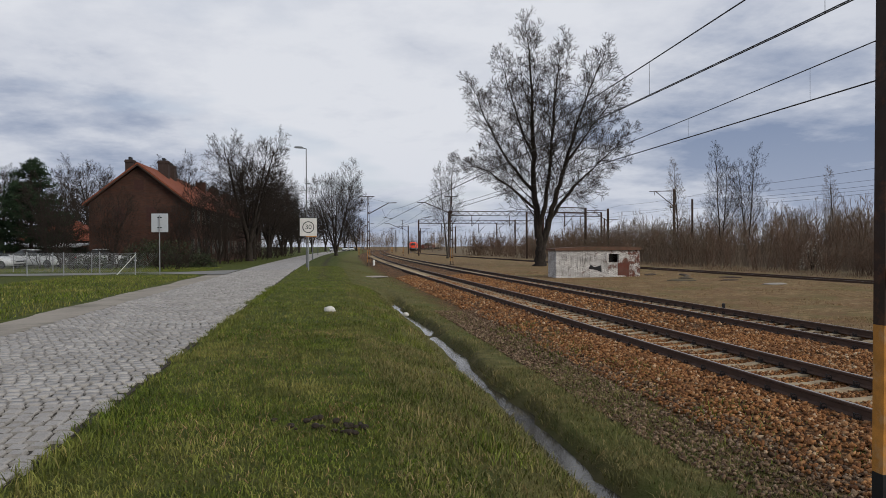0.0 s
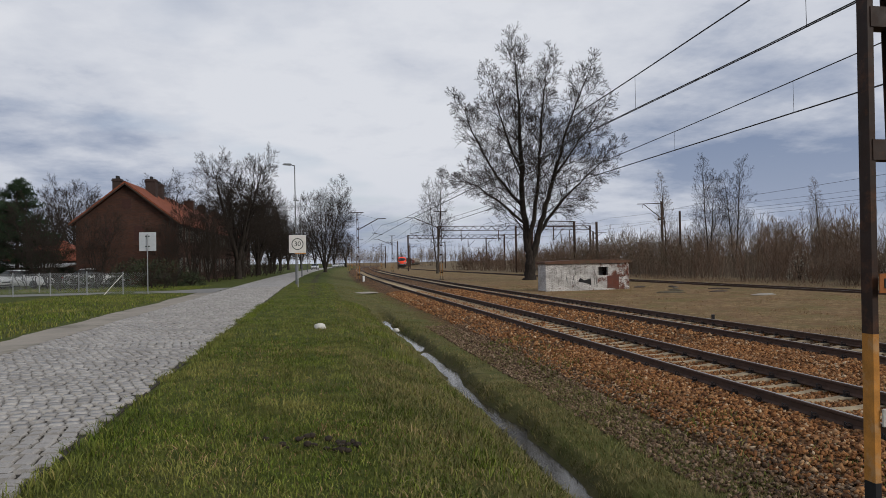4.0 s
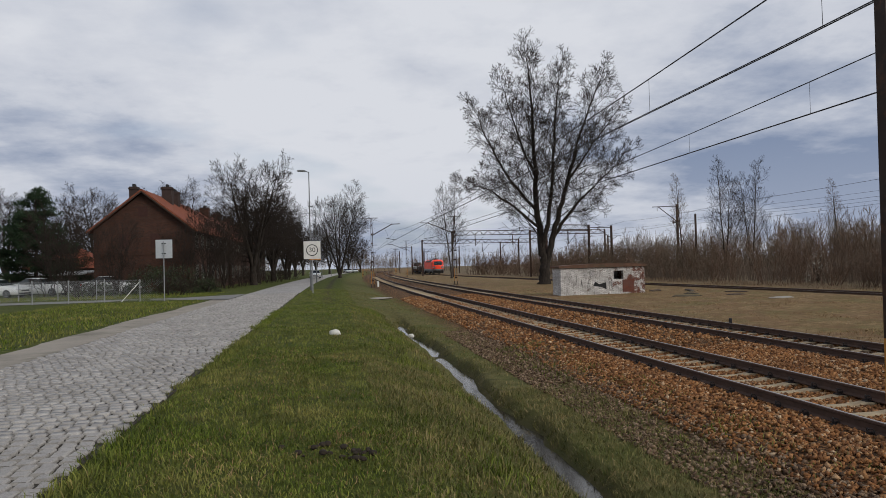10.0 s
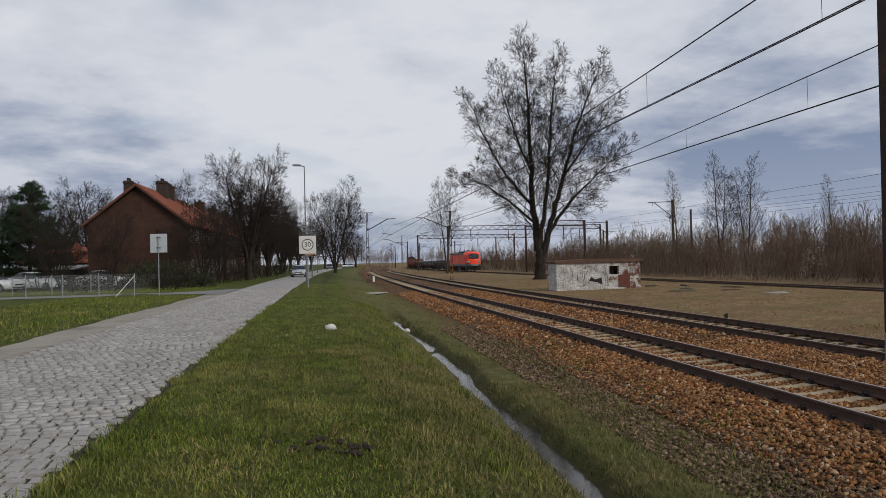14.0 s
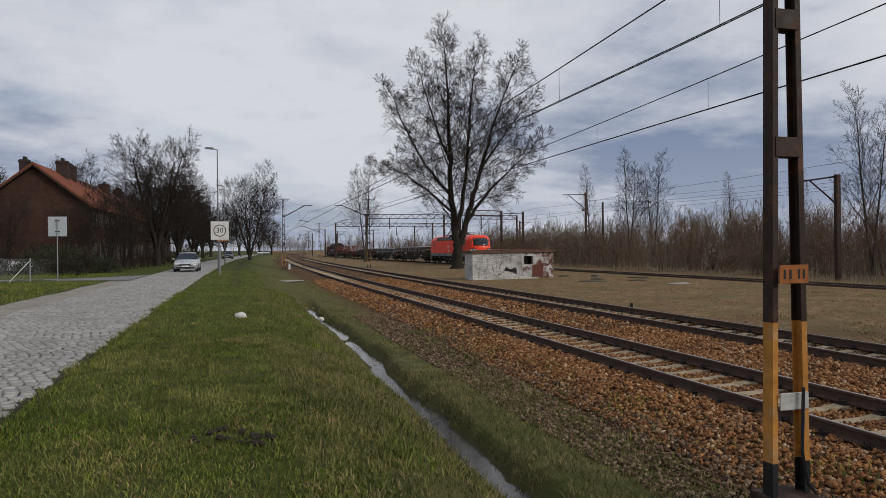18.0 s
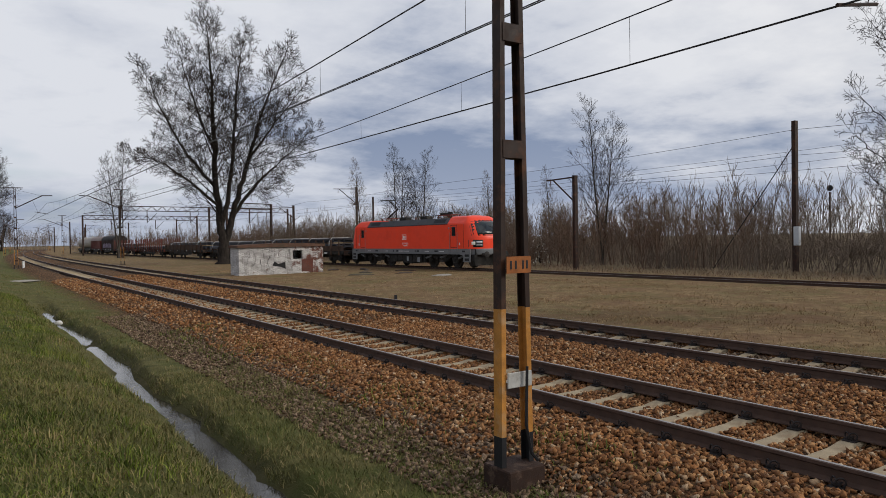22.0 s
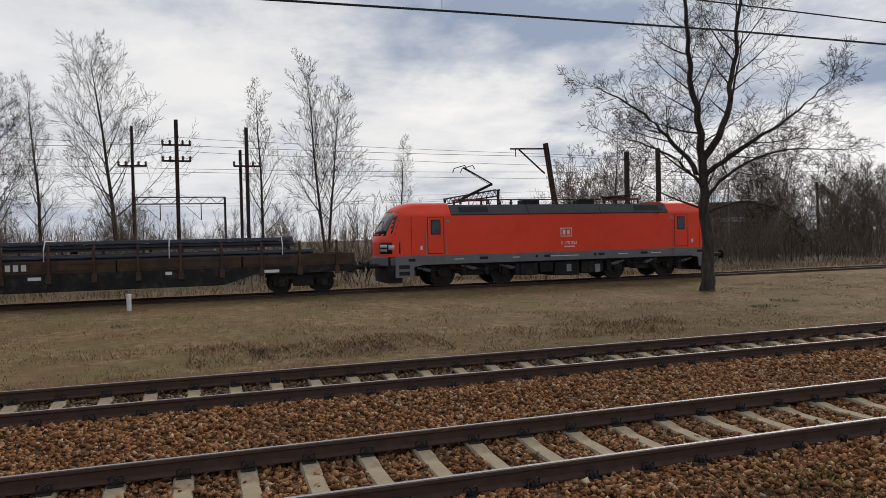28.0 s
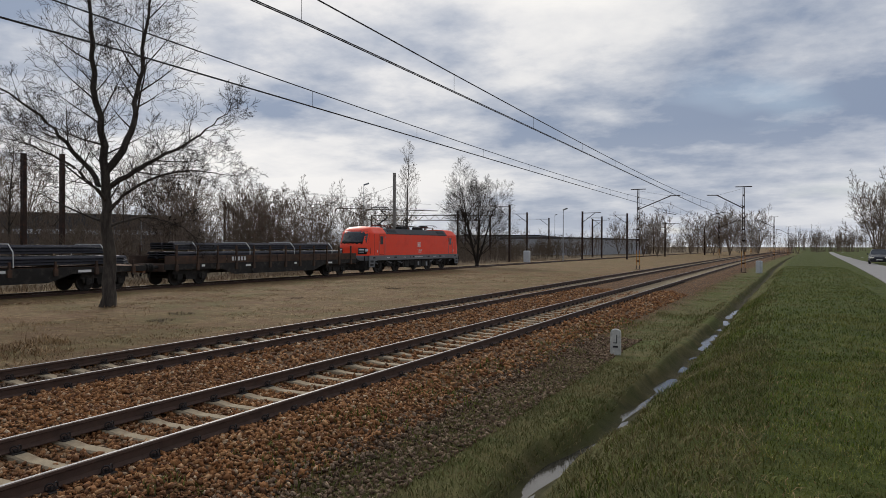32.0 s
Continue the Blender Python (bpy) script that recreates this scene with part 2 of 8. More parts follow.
def link(name, verts, faces, mats=(), parent=None, smooth=False, matrix=None):
    me = bpy.data.meshes.new(name)
    me.from_pydata([tuple(v) for v in verts], [], faces)
    for m in mats if isinstance(mats, (list, tuple)) else [mats]:
        me.materials.append(m)
    if smooth:
        me.polygons.foreach_set("use_smooth", [True] * len(me.polygons))
    me.update()
    ob = new(name, me)
    if parent:
        ob.parent = parent
    if matrix is not None:
        ob.matrix_basis = matrix
    return ob


def fast(name, verts, faces, mat, parent=None):
    """A large mesh from arrays: verts (n, 3), faces (m, k)."""
    me = bpy.data.meshes.new(name)
    verts, faces = np.asarray(verts, np.float32), np.asarray(faces, np.int32)
    k = faces.shape[1]
    me.vertices.add(len(verts))
    me.vertices.foreach_set("co", verts.ravel())
    me.loops.add(faces.size)
    me.loops.foreach_set("vertex_index", faces.ravel())
    me.polygons.add(len(faces))
    me.polygons.foreach_set("loop_start", np.arange(0, faces.size, k, dtype=np.int32))
    me.update(calc_edges=True)
    me.materials.append(mat)
    ob = new(name, me)
    if parent:
        ob.parent = parent
    return ob


def part(name, bm, material, parent, label="", smooth=False):
    me = bpy.data.meshes.new(name)
    if smooth:
        for f in bm.faces:
            f.smooth = True
    bm.to_mesh(me)
    bm.free()
    for m in material if isinstance(material, (list, tuple)) else [material]:
        me.materials.append(m)
    ob = new(name, me)
    ob.parent = parent
    if label:
        ob["label"] = label
    return ob


def thing(name, x=0, y=0, z=0, turn=0, label="", category="", group="", kind=""):
    ob = new(name)
    ob.empty_display_size = 0.2
    ob.matrix_basis = pose(x, y, z, 0, 0, turn)
    return tagged(ob, label, category, group, kind)


def box(bm, x0, x1, y0, y1, z0, z1, bevel=0.0, m=None):
    r = bmesh.ops.create_cube(bm, size=1)
    vs = r["verts"]
    bmesh.ops.scale(bm, vec=(x1 - x0, y1 - y0, z1 - z0), verts=vs)
    bmesh.ops.translate(bm, vec=((x0 + x1) / 2, (y0 + y1) / 2, (z0 + z1) / 2), verts=vs)
    if m is not None:
        bmesh.ops.transform(bm, matrix=m, verts=vs)
    if bevel:
        es = list({e for v in vs for e in v.link_edges})
        bmesh.ops.bevel(bm, geom=es, offset=bevel, segments=1, affect="EDGES")
    return bm


def bar(bm, a, b, w, h=None, sides=4):
    """A straight bar from a to b: square (sides 4) or round."""
    a, b = Vector(a), Vector(b)
    d = b - a
    m = Matrix.Translation((a + b) / 2) @ d.to_track_quat("Z", "Y").to_matrix().to_4x4()
    if sides == 4:
        r = bmesh.ops.create_cube(bm, size=1)
        bmesh.ops.scale(bm, vec=(w, h or w, d.length), verts=r["verts"])
    else:
        r = bmesh.ops.create_cone(bm, cap_ends=True, segments=sides, radius1=w / 2, radius2=(h or w) / 2, depth=d.length)
    bmesh.ops.transform(bm, matrix=m, verts=r["verts"])
    return bm


def bmnew():
    return bmesh.new()


def lathe(bm, points, sides=16, m=None):
    """A turned shape round z from (radius, height) points."""
    rings = []
    for r, z in points:
        rings.append([bm.verts.new((r * math.cos(2 * math.pi * k / sides), r * math.sin(2 * math.pi * k / sides), z)) for k in range(sides)])
    for a, b in zip(rings, rings[1:]):
        for k in range(sides):
            bm.faces.new((a[k], a[(k + 1) % sides], b[(k + 1) % sides], b[k]))
    bm.faces.new(rings[0][::-1])
    bm.faces.new(rings[-1])
    if m is not None:
        bmesh.ops.transform(bm, matrix=m, verts=[v for ring in rings for v in ring])
    return bm


def prism(bm, outline, axis, a, b):
    """Extrudes an outline of (u, v) along an axis from a to b."""
    put = {"x": lambda u, v, w: (w, u, v), "y": lambda u, v, w: (u, w, v), "z": lambda u, v, w: (u, v, w)}[axis]
    lo = [bm.verts.new(put(u, v, a)) for u, v in outline]
    hi = [bm.verts.new(put(u, v, b)) for u, v in outline]
    n = len(outline)
    for k in range(n):
        bm.faces.new((lo[k], lo[(k + 1) % n], hi[(k + 1) % n], hi[k]))
    bm.faces.new(lo[::-1]), bm.faces.new(hi)
    bmesh.ops.recalc_face_normals(bm, faces=bm.faces)
    return bm


def sweep(outline, line, closed=True):
    """Verts and quads of an outline (side, up) carried along a line of (x, y, z) that runs mostly along y."""
    verts, faces, n = [], [], len(outline)
    for k, (x, y, z) in enumerate(line):
        a, b = line[max(0, k - 1)], line[min(len(line) - 1, k + 1)]
        d = Vector((b[0] - a[0], b[1] - a[1], 0)).normalized()
        side = Vector((d.y, -d.x, 0))
        verts += [(x + side.x * u, y + side.y * u, z + v) for u, v in outline]
        if k:
            for j in range(n if closed else n - 1):
                p, q = (k - 1) * n + j, (k - 1) * n + (j + 1) % n
                faces.append((p, q, q + n, p + n))
    return verts, faces


def text_mesh(words, size, mat, parent, m, name="lettering", depth=0.004):
    cu = bpy.data.curves.new(name, "FONT")
    cu.body, cu.size, cu.extrude, cu.align_x, cu.align_y = words, size, depth, "CENTER", "CENTER"
    ob = new(name, cu)
    me = bpy.data.meshes.new_from_object(ob.evaluated_get(bpy.context.evaluated_depsgraph_get()))
    bpy.data.objects.remove(ob)
    me.materials.clear()
    me.materials.append(mat)
    out = new(name, me)
    out.parent, out.matrix_basis = parent, m
    return out


def steps(y0, y1, near=2.0):
    """Stations along y: fine near the camera, coarse far off."""
    ys, y = [], y0
    while y < y1:
        ys.append(y)
        y += max(near, abs(y) * (0.05 if near >= 1 else 0.018 if abs(y) < 90 else 0.05))
    return ys + [y1]


# ---- ground ----
def ground_z(u):
    """Height of the ground across the plan, u being x less the bend."""
    knots = [(-400, 0.5), (-8, 0.42), (-5.9, 0.36), (-2.2, 0.34), (-1.9, 0.40), (0.9, 0.36), (1.55, 0.12), (2.1, -0.20), (2.38, -0.34), (2.48, -0.52), (2.60, -0.60), (2.76, -0.63), (2.90, -0.60), (3.02, -0.52), (3.10, -0.40), (3.4, -0.37), (4.4, -0.40), (5.0, -0.36), (5.5, -0.23), (5.9, -0.17), (6.55, -0.17), (6.75, -0.235), (8.15, -0.235), (8.35, -0.17), (9.2, -0.165), (9.5, -0.15), (9.95, -0.11), (10.55, -0.11), (10.75, -0.175), (12.15, -0.175), (12.35, -0.11), (12.9, -0.115), (13.5, -0.24), (14.6, FIELD_Z), (400, FIELD_Z)]
    for (ua, za), (ub, zb) in zip(knots, knots[1:]):
        if u <= ub:
            return za + (zb - za) * (u - ua) / (ub - ua)
    return FIELD_Z


DITCH = [(-200, 2.4), (-60, 2.42), (-24, 2.48), (-16, 2.52), (-12, 2.68), (-8, 2.88), (7, 2.88), (12, 2.98), (20, 3.12), (30, 3.02), (60, 2.9), (200, 2.8)]


def ditch_shift(y):
    """Sideways wander of the ditch at y."""
    y = max(-199.0, min(199.0, y))
    for (ya, ca), (yb, cb) in zip(DITCH, DITCH[1:]):
        if y <= yb:
            t = max(0.0, min(1.0, (y - ya) / (yb - ya)))
            break
    t = t * t * (3 - 2 * t)
    return ca + (cb - ca) * t - 2.76 + 0.17 * noise.noise((y * 0.5, 0.3, 2.0)) + 0.10 * noise.noise((y * 1.6, 4.0, 1.0))


def ground_at(x, y):
    u = x - bend(max(-250, min(350, y)))
    if 1.2 < u < 4.6:
        u -= ditch_shift(y) * max(0.0, min(1.0, (u - 1.2) / 0.8, (4.6 - u) / 1.0))
    lump = 0.05 * noise.noise((x * 0.25, y * 0.25, 1.0)) + 0.025 * noise.noise((x * 1.1, y * 1.1, 5.0))
    flat = 1.0 if (u < -8 or -1.5 < u < 5 or u > 14.8) else 0.15
    if 2.2 < u < 3.4:
        lump += 0.035 * noise.noise((x * 1.5, y * 0.9, 9.0)) + 0.034 * noise.noise((x * 3, y * 2.6, 3.0))
        lump += 0.012 + 0.020 * max(0.0, min(1.0, (-4 - y) / 6))
    if abs(x - siding(max(-400, min(500, y)))) < 2.2:
        flat = 0.1
    z = ground_z(u)
    shallow = max(0.0, min(1.0, (y - 31) / 7, (y + 400) / 100))
    if shallow and 1.55 < u < 4.4:
        z += (max(z, 0.12 - 0.182 * (u - 1.55)) - z) * shallow
    return z + lump * flat


def ground_material():
    n = Nodes("verge_grass_ballast_and_meadow", 0.95, 0, 0.15).here()
    u = n.field("across")
    far = n.field("along")
    wob = n.math("MULTIPLY", n.math("SUBTRACT", n.noise(0.8, 6, 0.7), 0.5), 2.2)
    uu = n.math("ADD", u, wob)
    fine, mid, wide = n.noise(28, 4, 0.7), n.noise(3.0, 5, 0.65), n.noise(0.35, 4, 0.6)
    green = n.ramp(mid, (0.32, (0.032, 0.044, 0.007)), (0.5, (0.064, 0.080, 0.012)), (0.68, (0.108, 0.110, 0.026)))
    green = n.mix(n.ramp(n.noise(1.1, 6, 0.7), (0.55, 0.0), (0.75, 0.55)), green, (0.15, 0.125, 0.055))
    green = n.mix(n.ramp(fine, (0.4, 0.35), (0.6, 0.0)), green, (0.02, 0.03, 0.008))
    dry = n.ramp(mid, (0.3, (0.11, 0.070, 0.031)), (0.5, (0.235, 0.156, 0.074)), (0.7, (0.38, 0.268, 0.140)))
    dry = n.mix(n.ramp(wide, (0.46, 0.0), (0.60, 0.6)), dry, (0.130, 0.120, 0.038))
    dry = n.mix(n.ramp(n.noise(0.6, 6, 0.7), (0.47, 0.0), (0.60, 0.65)), dry, (0.19, 0.100, 0.053))
    dry = n.mix(n.ramp(fine, (0.38, 0.45), (0.6, 0.0)), dry, (0.06, 0.045, 0.026))
    bank = n.ramp(mid, (0.3, (0.058, 0.060, 0.018)), (0.55, (0.115, 0.102, 0.036)), (0.75, (0.18, 0.142, 0.068)))
    bank = n.mix(n.ramp(n.noise(0.45, 5, 0.65), (0.45, 0.0), (0.62, 0.75)), bank, (0.075, 0.095, 0.018))
    stone = n.ramp(n.cells(17, "Color"), (0.1, (0.11, 0.056, 0.026)), (0.5, (0.25, 0.128, 0.055)), (0.9, (0.36, 0.205, 0.095)))
    # Shade in the gaps between stones, painted as near-black away from cell centres.
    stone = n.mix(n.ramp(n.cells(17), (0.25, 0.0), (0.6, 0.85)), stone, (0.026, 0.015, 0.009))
    mud = n.ramp(mid, (0.3, (0.028, 0.022, 0.015)), (0.7, (0.055, 0.045, 0.028)))

    def after(edge, soft):
        return n.math("DIVIDE", n.math("SUBTRACT", uu, edge), soft, True)

    base = n.mix(after(0.9, 1.1), green, bank)
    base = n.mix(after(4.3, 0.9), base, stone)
    base = n.mix(after(13.7, 0.7), base, dry)
    wet = n.math("SUBTRACT", 1.0, n.math("DIVIDE", n.math("ABSOLUTE", n.math("SUBTRACT", n.field("ditch"), 2.75)), 0.42), True)
    base = n.mix(n.math("MULTIPLY", wet, 0.85), base, mud)
    base = n.mix(n.math("DIVIDE", n.math("SUBTRACT", far, 38.0), 4.0, True), base, n.mix(n.ramp(wide, (0.4, 0.0), (0.6, 0.5)), (0.15, 0.108, 0.066), (0.105, 0.09, 0.046)))
    n.color(base)
    return n.bump(n.math("ADD", fine, n.math("MULTIPLY", mid, 0.6)), 0.7, 0.05).done()


def build_ground():
    ys = steps(-2600, 2600, 1.0)
    mid = sorted(set([-y for y in steps(0, 2600, 0.5)] + steps(0, 2600, 0.5)))
    us = [-2500, -900, -300, -120, -60, -40, -30, -22, -16, -12, -9.5, -8, -7.2, -6.4, -5.9, -4.5, -3.2, -2.2, -1.9, -1.4, -0.7, 0, 0.5, 0.9, 1.3, 1.7, 1.9, 2.05, 2.15, 2.25, 2.33, 2.41, 2.49, 2.57, 2.65, 2.73, 2.81, 2.89, 2.97, 3.05, 3.13, 3.21, 3.29, 3.37, 3.45, 3.53, 3.63, 3.8, 4.0, 4.4, 4.7, 5.0, 5.25, 5.5, 5.9, 6.55, 6.75, 8.15, 8.35, 9.2, 9.5, 9.95, 10.55, 10.75, 12.15, 12.35, 12.9, 13.5, 14.0, 14.6, 15.5, 16.5, 18, 20, 22, 24, 26, 28, 30, 32, 34, 36, 39, 43, 48, 56, 70, 90, 130, 250, 700, 2500]
    verts, across, along, ditch, faces, w = [], [], [], [], [], len(us)
    for y in mid:
        b = bend(max(-250, min(350, y)))
        s = siding(max(-400, min(500, y)))
        for u in us:
            x = u + b
            verts.append((x, y, ground_at(x, y)))
            across.append(u)
            ditch.append(u - ditch_shift(y) + 3 * max(0.0, min(1.0, (y - 30) / 6)))
            along.append(38 + (x - s - 3) if x > s else 0.0)
    for j in range(len(mid) - 1):
        for i in range(w - 1):
            a = j * w + i
            faces.append((a, a + 1, a + w + 1, a + w))
    ob = link("ground", verts, faces, ground_material(), smooth=True)
    for key, values in (("across", across), ("along", along), ("ditch", ditch)):
        at = ob.data.attributes.new(key, "FLOAT", "POINT")
        at.data.foreach_set("value", values)
    return tagged(ob, "green verge, ditch, brown ballast and dry meadow beside railway lines", "ground", kind="structure")


ground = build_ground()


def strip(name, u0, u1, y0, y1, z, mat, label, thick=0.3, near=2.0):
    line = [(bend(y), y, z) for y in steps(y0, y1, near)]
    v, f = sweep([(u0, 0), (u1, 0), (u1, -thick), (u0, -thick)], line)
    return tagged(link(name, v, f, mat), label, name.replace("_", " "), kind="structure")


def both(y0, y1, near):
    return sorted({-y for y in steps(0, -y0, near)} | set(steps(0, y1, near)))


RAIL = [(-0.036, -0.006), (-0.019, 0), (0.019, 0), (0.036, -0.006), (0.036, -0.035), (0.010, -0.05), (0.010, -0.125), (0.072, -0.148), (0.072, -0.160), (-0.072, -0.160), (-0.072, -0.148), (-0.010, -0.125), (-0.010, -0.05), (-0.036, -0.035)]


def sleeper_mesh(name, mat, wood=False):
    bm = bmnew()
    if wood:
        box(bm, -1.3, 1.3, -0.12, 0.12, -0.16, 0.0, 0.012)
    else:
        prism(bm, [(-1.25, -0.2), (1.25, -0.2), (1.25, -0.012), (0.98, 0.0), (0.56, 0.0), (0.34, -0.028), (-0.34, -0.028), (-0.56, 0.0), (-0.98, 0.0), (-1.25, -0.012)], "y", -0.12, 0.12)
        for v in bm.verts:
            if v.co.z > -0.1:
                v.co.y *= 0.8
        bmesh.ops.bevel(bm, geom=[e for e in bm.edges if abs(e.verts[0].co.y - e.verts[1].co.y) < 1e-4], offset=0.02, segments=1, affect="EDGES")
    me = bpy.data.meshes.new(name)
    bm.to_mesh(me), bm.free()
    me.materials.append(mat)
    return me


def clip_mesh():
    """A rail fastening: pad and shoulders with a pair of sprung coils standing on either side of the rail foot."""
    bm = bmnew()
    box(bm, -0.15, 0.15, -0.07, 0.07, -0.006, 0.010, 0.003)
    for side in (-1, 1):
        box(bm, side * 0.098 - 0.018, side * 0.098 + 0.018, -0.030, 0.030, 0.010, 0.046, 0.004)
        for s in (-1, 1):
            ring = []
            for k in range(8):
                a = math.radians(-70 + 45 * k)
                ring.append((side * (0.098 + 0.020 * math.cos(a)), s * 0.030 + 0.034 * math.cos(a) * -s, 0.048 + 0.040 * math.sin(a)))
            for p, q in zip(ring, ring[1:]):
                bar(bm, p, q, 0.017, sides=5)
            bar(bm, ring[0], (side * 0.045, s * 0.012, 0.036), 0.016, sides=5)
    me = bpy.data.meshes.new("fastening")
    bm.to_mesh(me), bm.free()
    me.materials.append(CLIP_STEEL)
    return me


def rows_of(mesh, places):
    """Many copies of a mesh as arrays: places are (x, y, z, turn)."""
    co = np.array([v.co[:] for v in mesh.vertices], np.float32)
    tri = []
    for p in mesh.polygons:
        vs = list(p.vertices)
        tri += [(vs[0], vs[k], vs[k + 1]) for k in range(1, len(vs) - 1)]
    tri = np.array(tri, np.int32)
    verts, faces = [], []
    for k, (x, y, z, a) in enumerate(places):
        c, s = math.cos(a), math.sin(a)
        verts.append(np.stack([co[:, 0] * c - co[:, 1] * s + x, co[:, 0] * s + co[:, 1] * c + y, co[:, 2] + z], 1))
        faces.append(tri + k * len(co))
    return np.concatenate(verts), np.concatenate(faces)


CLIP = clip_mesh()


def build_track(name, x_of, z, y0, y1, mesh, near, clips, gap, label):
    top = thing(name, label=label, category="railway track", group="railway tracks", kind="structure")
    for side in (-1, 1):
        v, f = sweep(RAIL, [(x_of(y) + side * GAUGE / 2, y, z) for y in both(y0, y1, 2.0)])
        rail = link("rail", v, f, [RAIL_SIDE, RAIL_TOP], top)
        for p in rail.data.polygons:
            if p.index % 14 == 1:
                p.material_index = 1
    rng = random.Random(name)
    far, k, nearest = [], 0, []
    y = y0
    while y < y1:
        turn = -math.atan((x_of(y + 1) - x_of(y - 1)) / 2) + rng.uniform(-0.012, 0.012)
        place = (x_of(y) + rng.uniform(-0.03, 0.03), y, z - 0.178 + rng.uniform(-0.006, 0.004), turn)
        if near[0] < y < near[1]:
            ob = new("sleeper", mesh)
            ob.parent = top
            ob.matrix_basis = pose(place[0], place[1], place[2], 0, 0, math.degrees(turn))
            nearest.append(place)
        elif abs(y) < 170:
            far.append(place)
        y += gap
    v, f = rows_of(mesh, far)
    tagged(fast("far_sleepers", v, f, mesh.materials[0], top), kind="stuff")
    rest = []
    for x, y, zz, turn in nearest + [p for p in far if abs(p[1]) < 45]:
        for side in (-1, 1):
            at = (x_of(y) + side * GAUGE / 2, y, z - 0.172, turn)
            if clips[0] < y < clips[1]:
                ob = new("rail_fastening", CLIP)
                ob.parent = top
                ob.matrix_basis = pose(at[0], at[1], at[2])
            else:
                rest.append(at)
    v, f = rows_of(CLIP, rest)
    tagged(fast("far_fastenings", v, f, CLIP_STEEL, top), kind="stuff")
    return top

# ---- railway lines ----
SLEEPER_MESH = sleeper_mesh("sleeper", SLEEPER)
WOOD_MESH = sleeper_mesh("sleeper", WOOD_SLEEPER, True)
track_near = build_track("railway_track", lambda y: T1 + bend(y), Z1, -330, 420, SLEEPER_MESH, (-48, 62), (-16, 26), 0.6, "main railway track on concrete sleepers and brown ballast")
track_far = build_track("railway_track", lambda y: T2 + bend(y), Z2, -330, 420, SLEEPER_MESH, (-48, 62), (-16, 26), 0.6, "second main railway track on concrete sleepers and brown ballast")
track_siding = build_track("railway_track", siding, Z3, -330, 420, WOOD_MESH, (-1, 0), (-1, 0), 0.65, "loop track on dark wooden sleepers in dry grass")

# ---- road ----
def sett_material():
    n = Nodes("worn_granite_setts", 0.75, 0, 0.35).here()
    tone = n.ramp(n.island(), (0.0, (0.23, 0.215, 0.20)), (0.5, (0.34, 0.32, 0.30)), (1.0, (0.45, 0.425, 0.40)))
    tone = n.mix(0.45, tone, n.ramp(n.noise(1.2, 5), (0.35, (0.26, 0.245, 0.225)), (0.65, (0.42, 0.40, 0.375))))
    n.color(n.mix(n.ramp(n.noise(60, 3), (0.45, 0.0), (0.6, 0.35)), tone, (0.14, 0.13, 0.12)))
    return n.bump(n.noise(90, 3), 0.35, 0.004).done()


def far_sett_material():
    n = Nodes("distant_granite_setts", 0.8, 0, 0.3).here()
    tone = n.ramp(n.cells(6.5, "Color"), (0.1, (0.26, 0.245, 0.23)), (0.9, (0.43, 0.41, 0.385)))
    tone = n.mix(n.ramp(n.cells(6.5, "Distance", "DISTANCE_TO_EDGE"), (0.02, 0.7), (0.10, 0.0)), tone, (0.10, 0.09, 0.08))
    n.color(n.mix(0.35, tone, n.ramp(n.noise(0.9, 5), (0.35, (0.2, 0.19, 0.18)), (0.65, (0.36, 0.34, 0.33)))))
    return n.bump(n.cells(6.5), 0.4, 0.02).done()


SETT, SETT_FAR = sett_material(), far_sett_material()
JOINT = plain("sandy_joints", (0.042, 0.036, 0.028), 0.95, 0, 9, 0.3, 0.4)
ROAD_U = (-5.85, -2.12)
road_bed = strip("road", ROAD_U[0], ROAD_U[1], 2, 52, ROAD_Z - 0.025, JOINT, "cobbled road of worn grey granite setts", 0.3, 2)
road_on = strip("road", ROAD_U[0], ROAD_U[1], 52, 340, ROAD_Z, SETT_FAR, "cobbled road of worn grey granite setts", 0.3, 4)
road_back = tagged(link("road", *sweep([(ROAD_U[0], 0), (ROAD_U[1], 0), (ROAD_U[1], -0.3), (ROAD_U[0], -0.3)], [(bend(y) - 3.9 * (1 - math.exp(-max(0.0, -y - 6) / 62)), y, ROAD_Z) for y in [-300, -250, -200, -150, -110, -80, -60, -50, -40, -30, -20, -12, -6, 2]]), plain("light_asphalt", (0.26, 0.25, 0.24), 0.95, 0, 2, 0.15, 0.4)), "pale asphalt road beside the verge", "road", kind="structure")
shoulder = strip("shoulder", -7.1, ROAD_U[0] - 0.004, -20, 46.5, ROAD_Z - 0.01, plain("patchy_old_asphalt", (0.27, 0.24, 0.20), 0.95, 0, 1.2, 0.3, 0.5, wear=(0.13, 0.12, 0.085)), "patchy asphalt shoulder along the cobbled road", 0.3, 3)


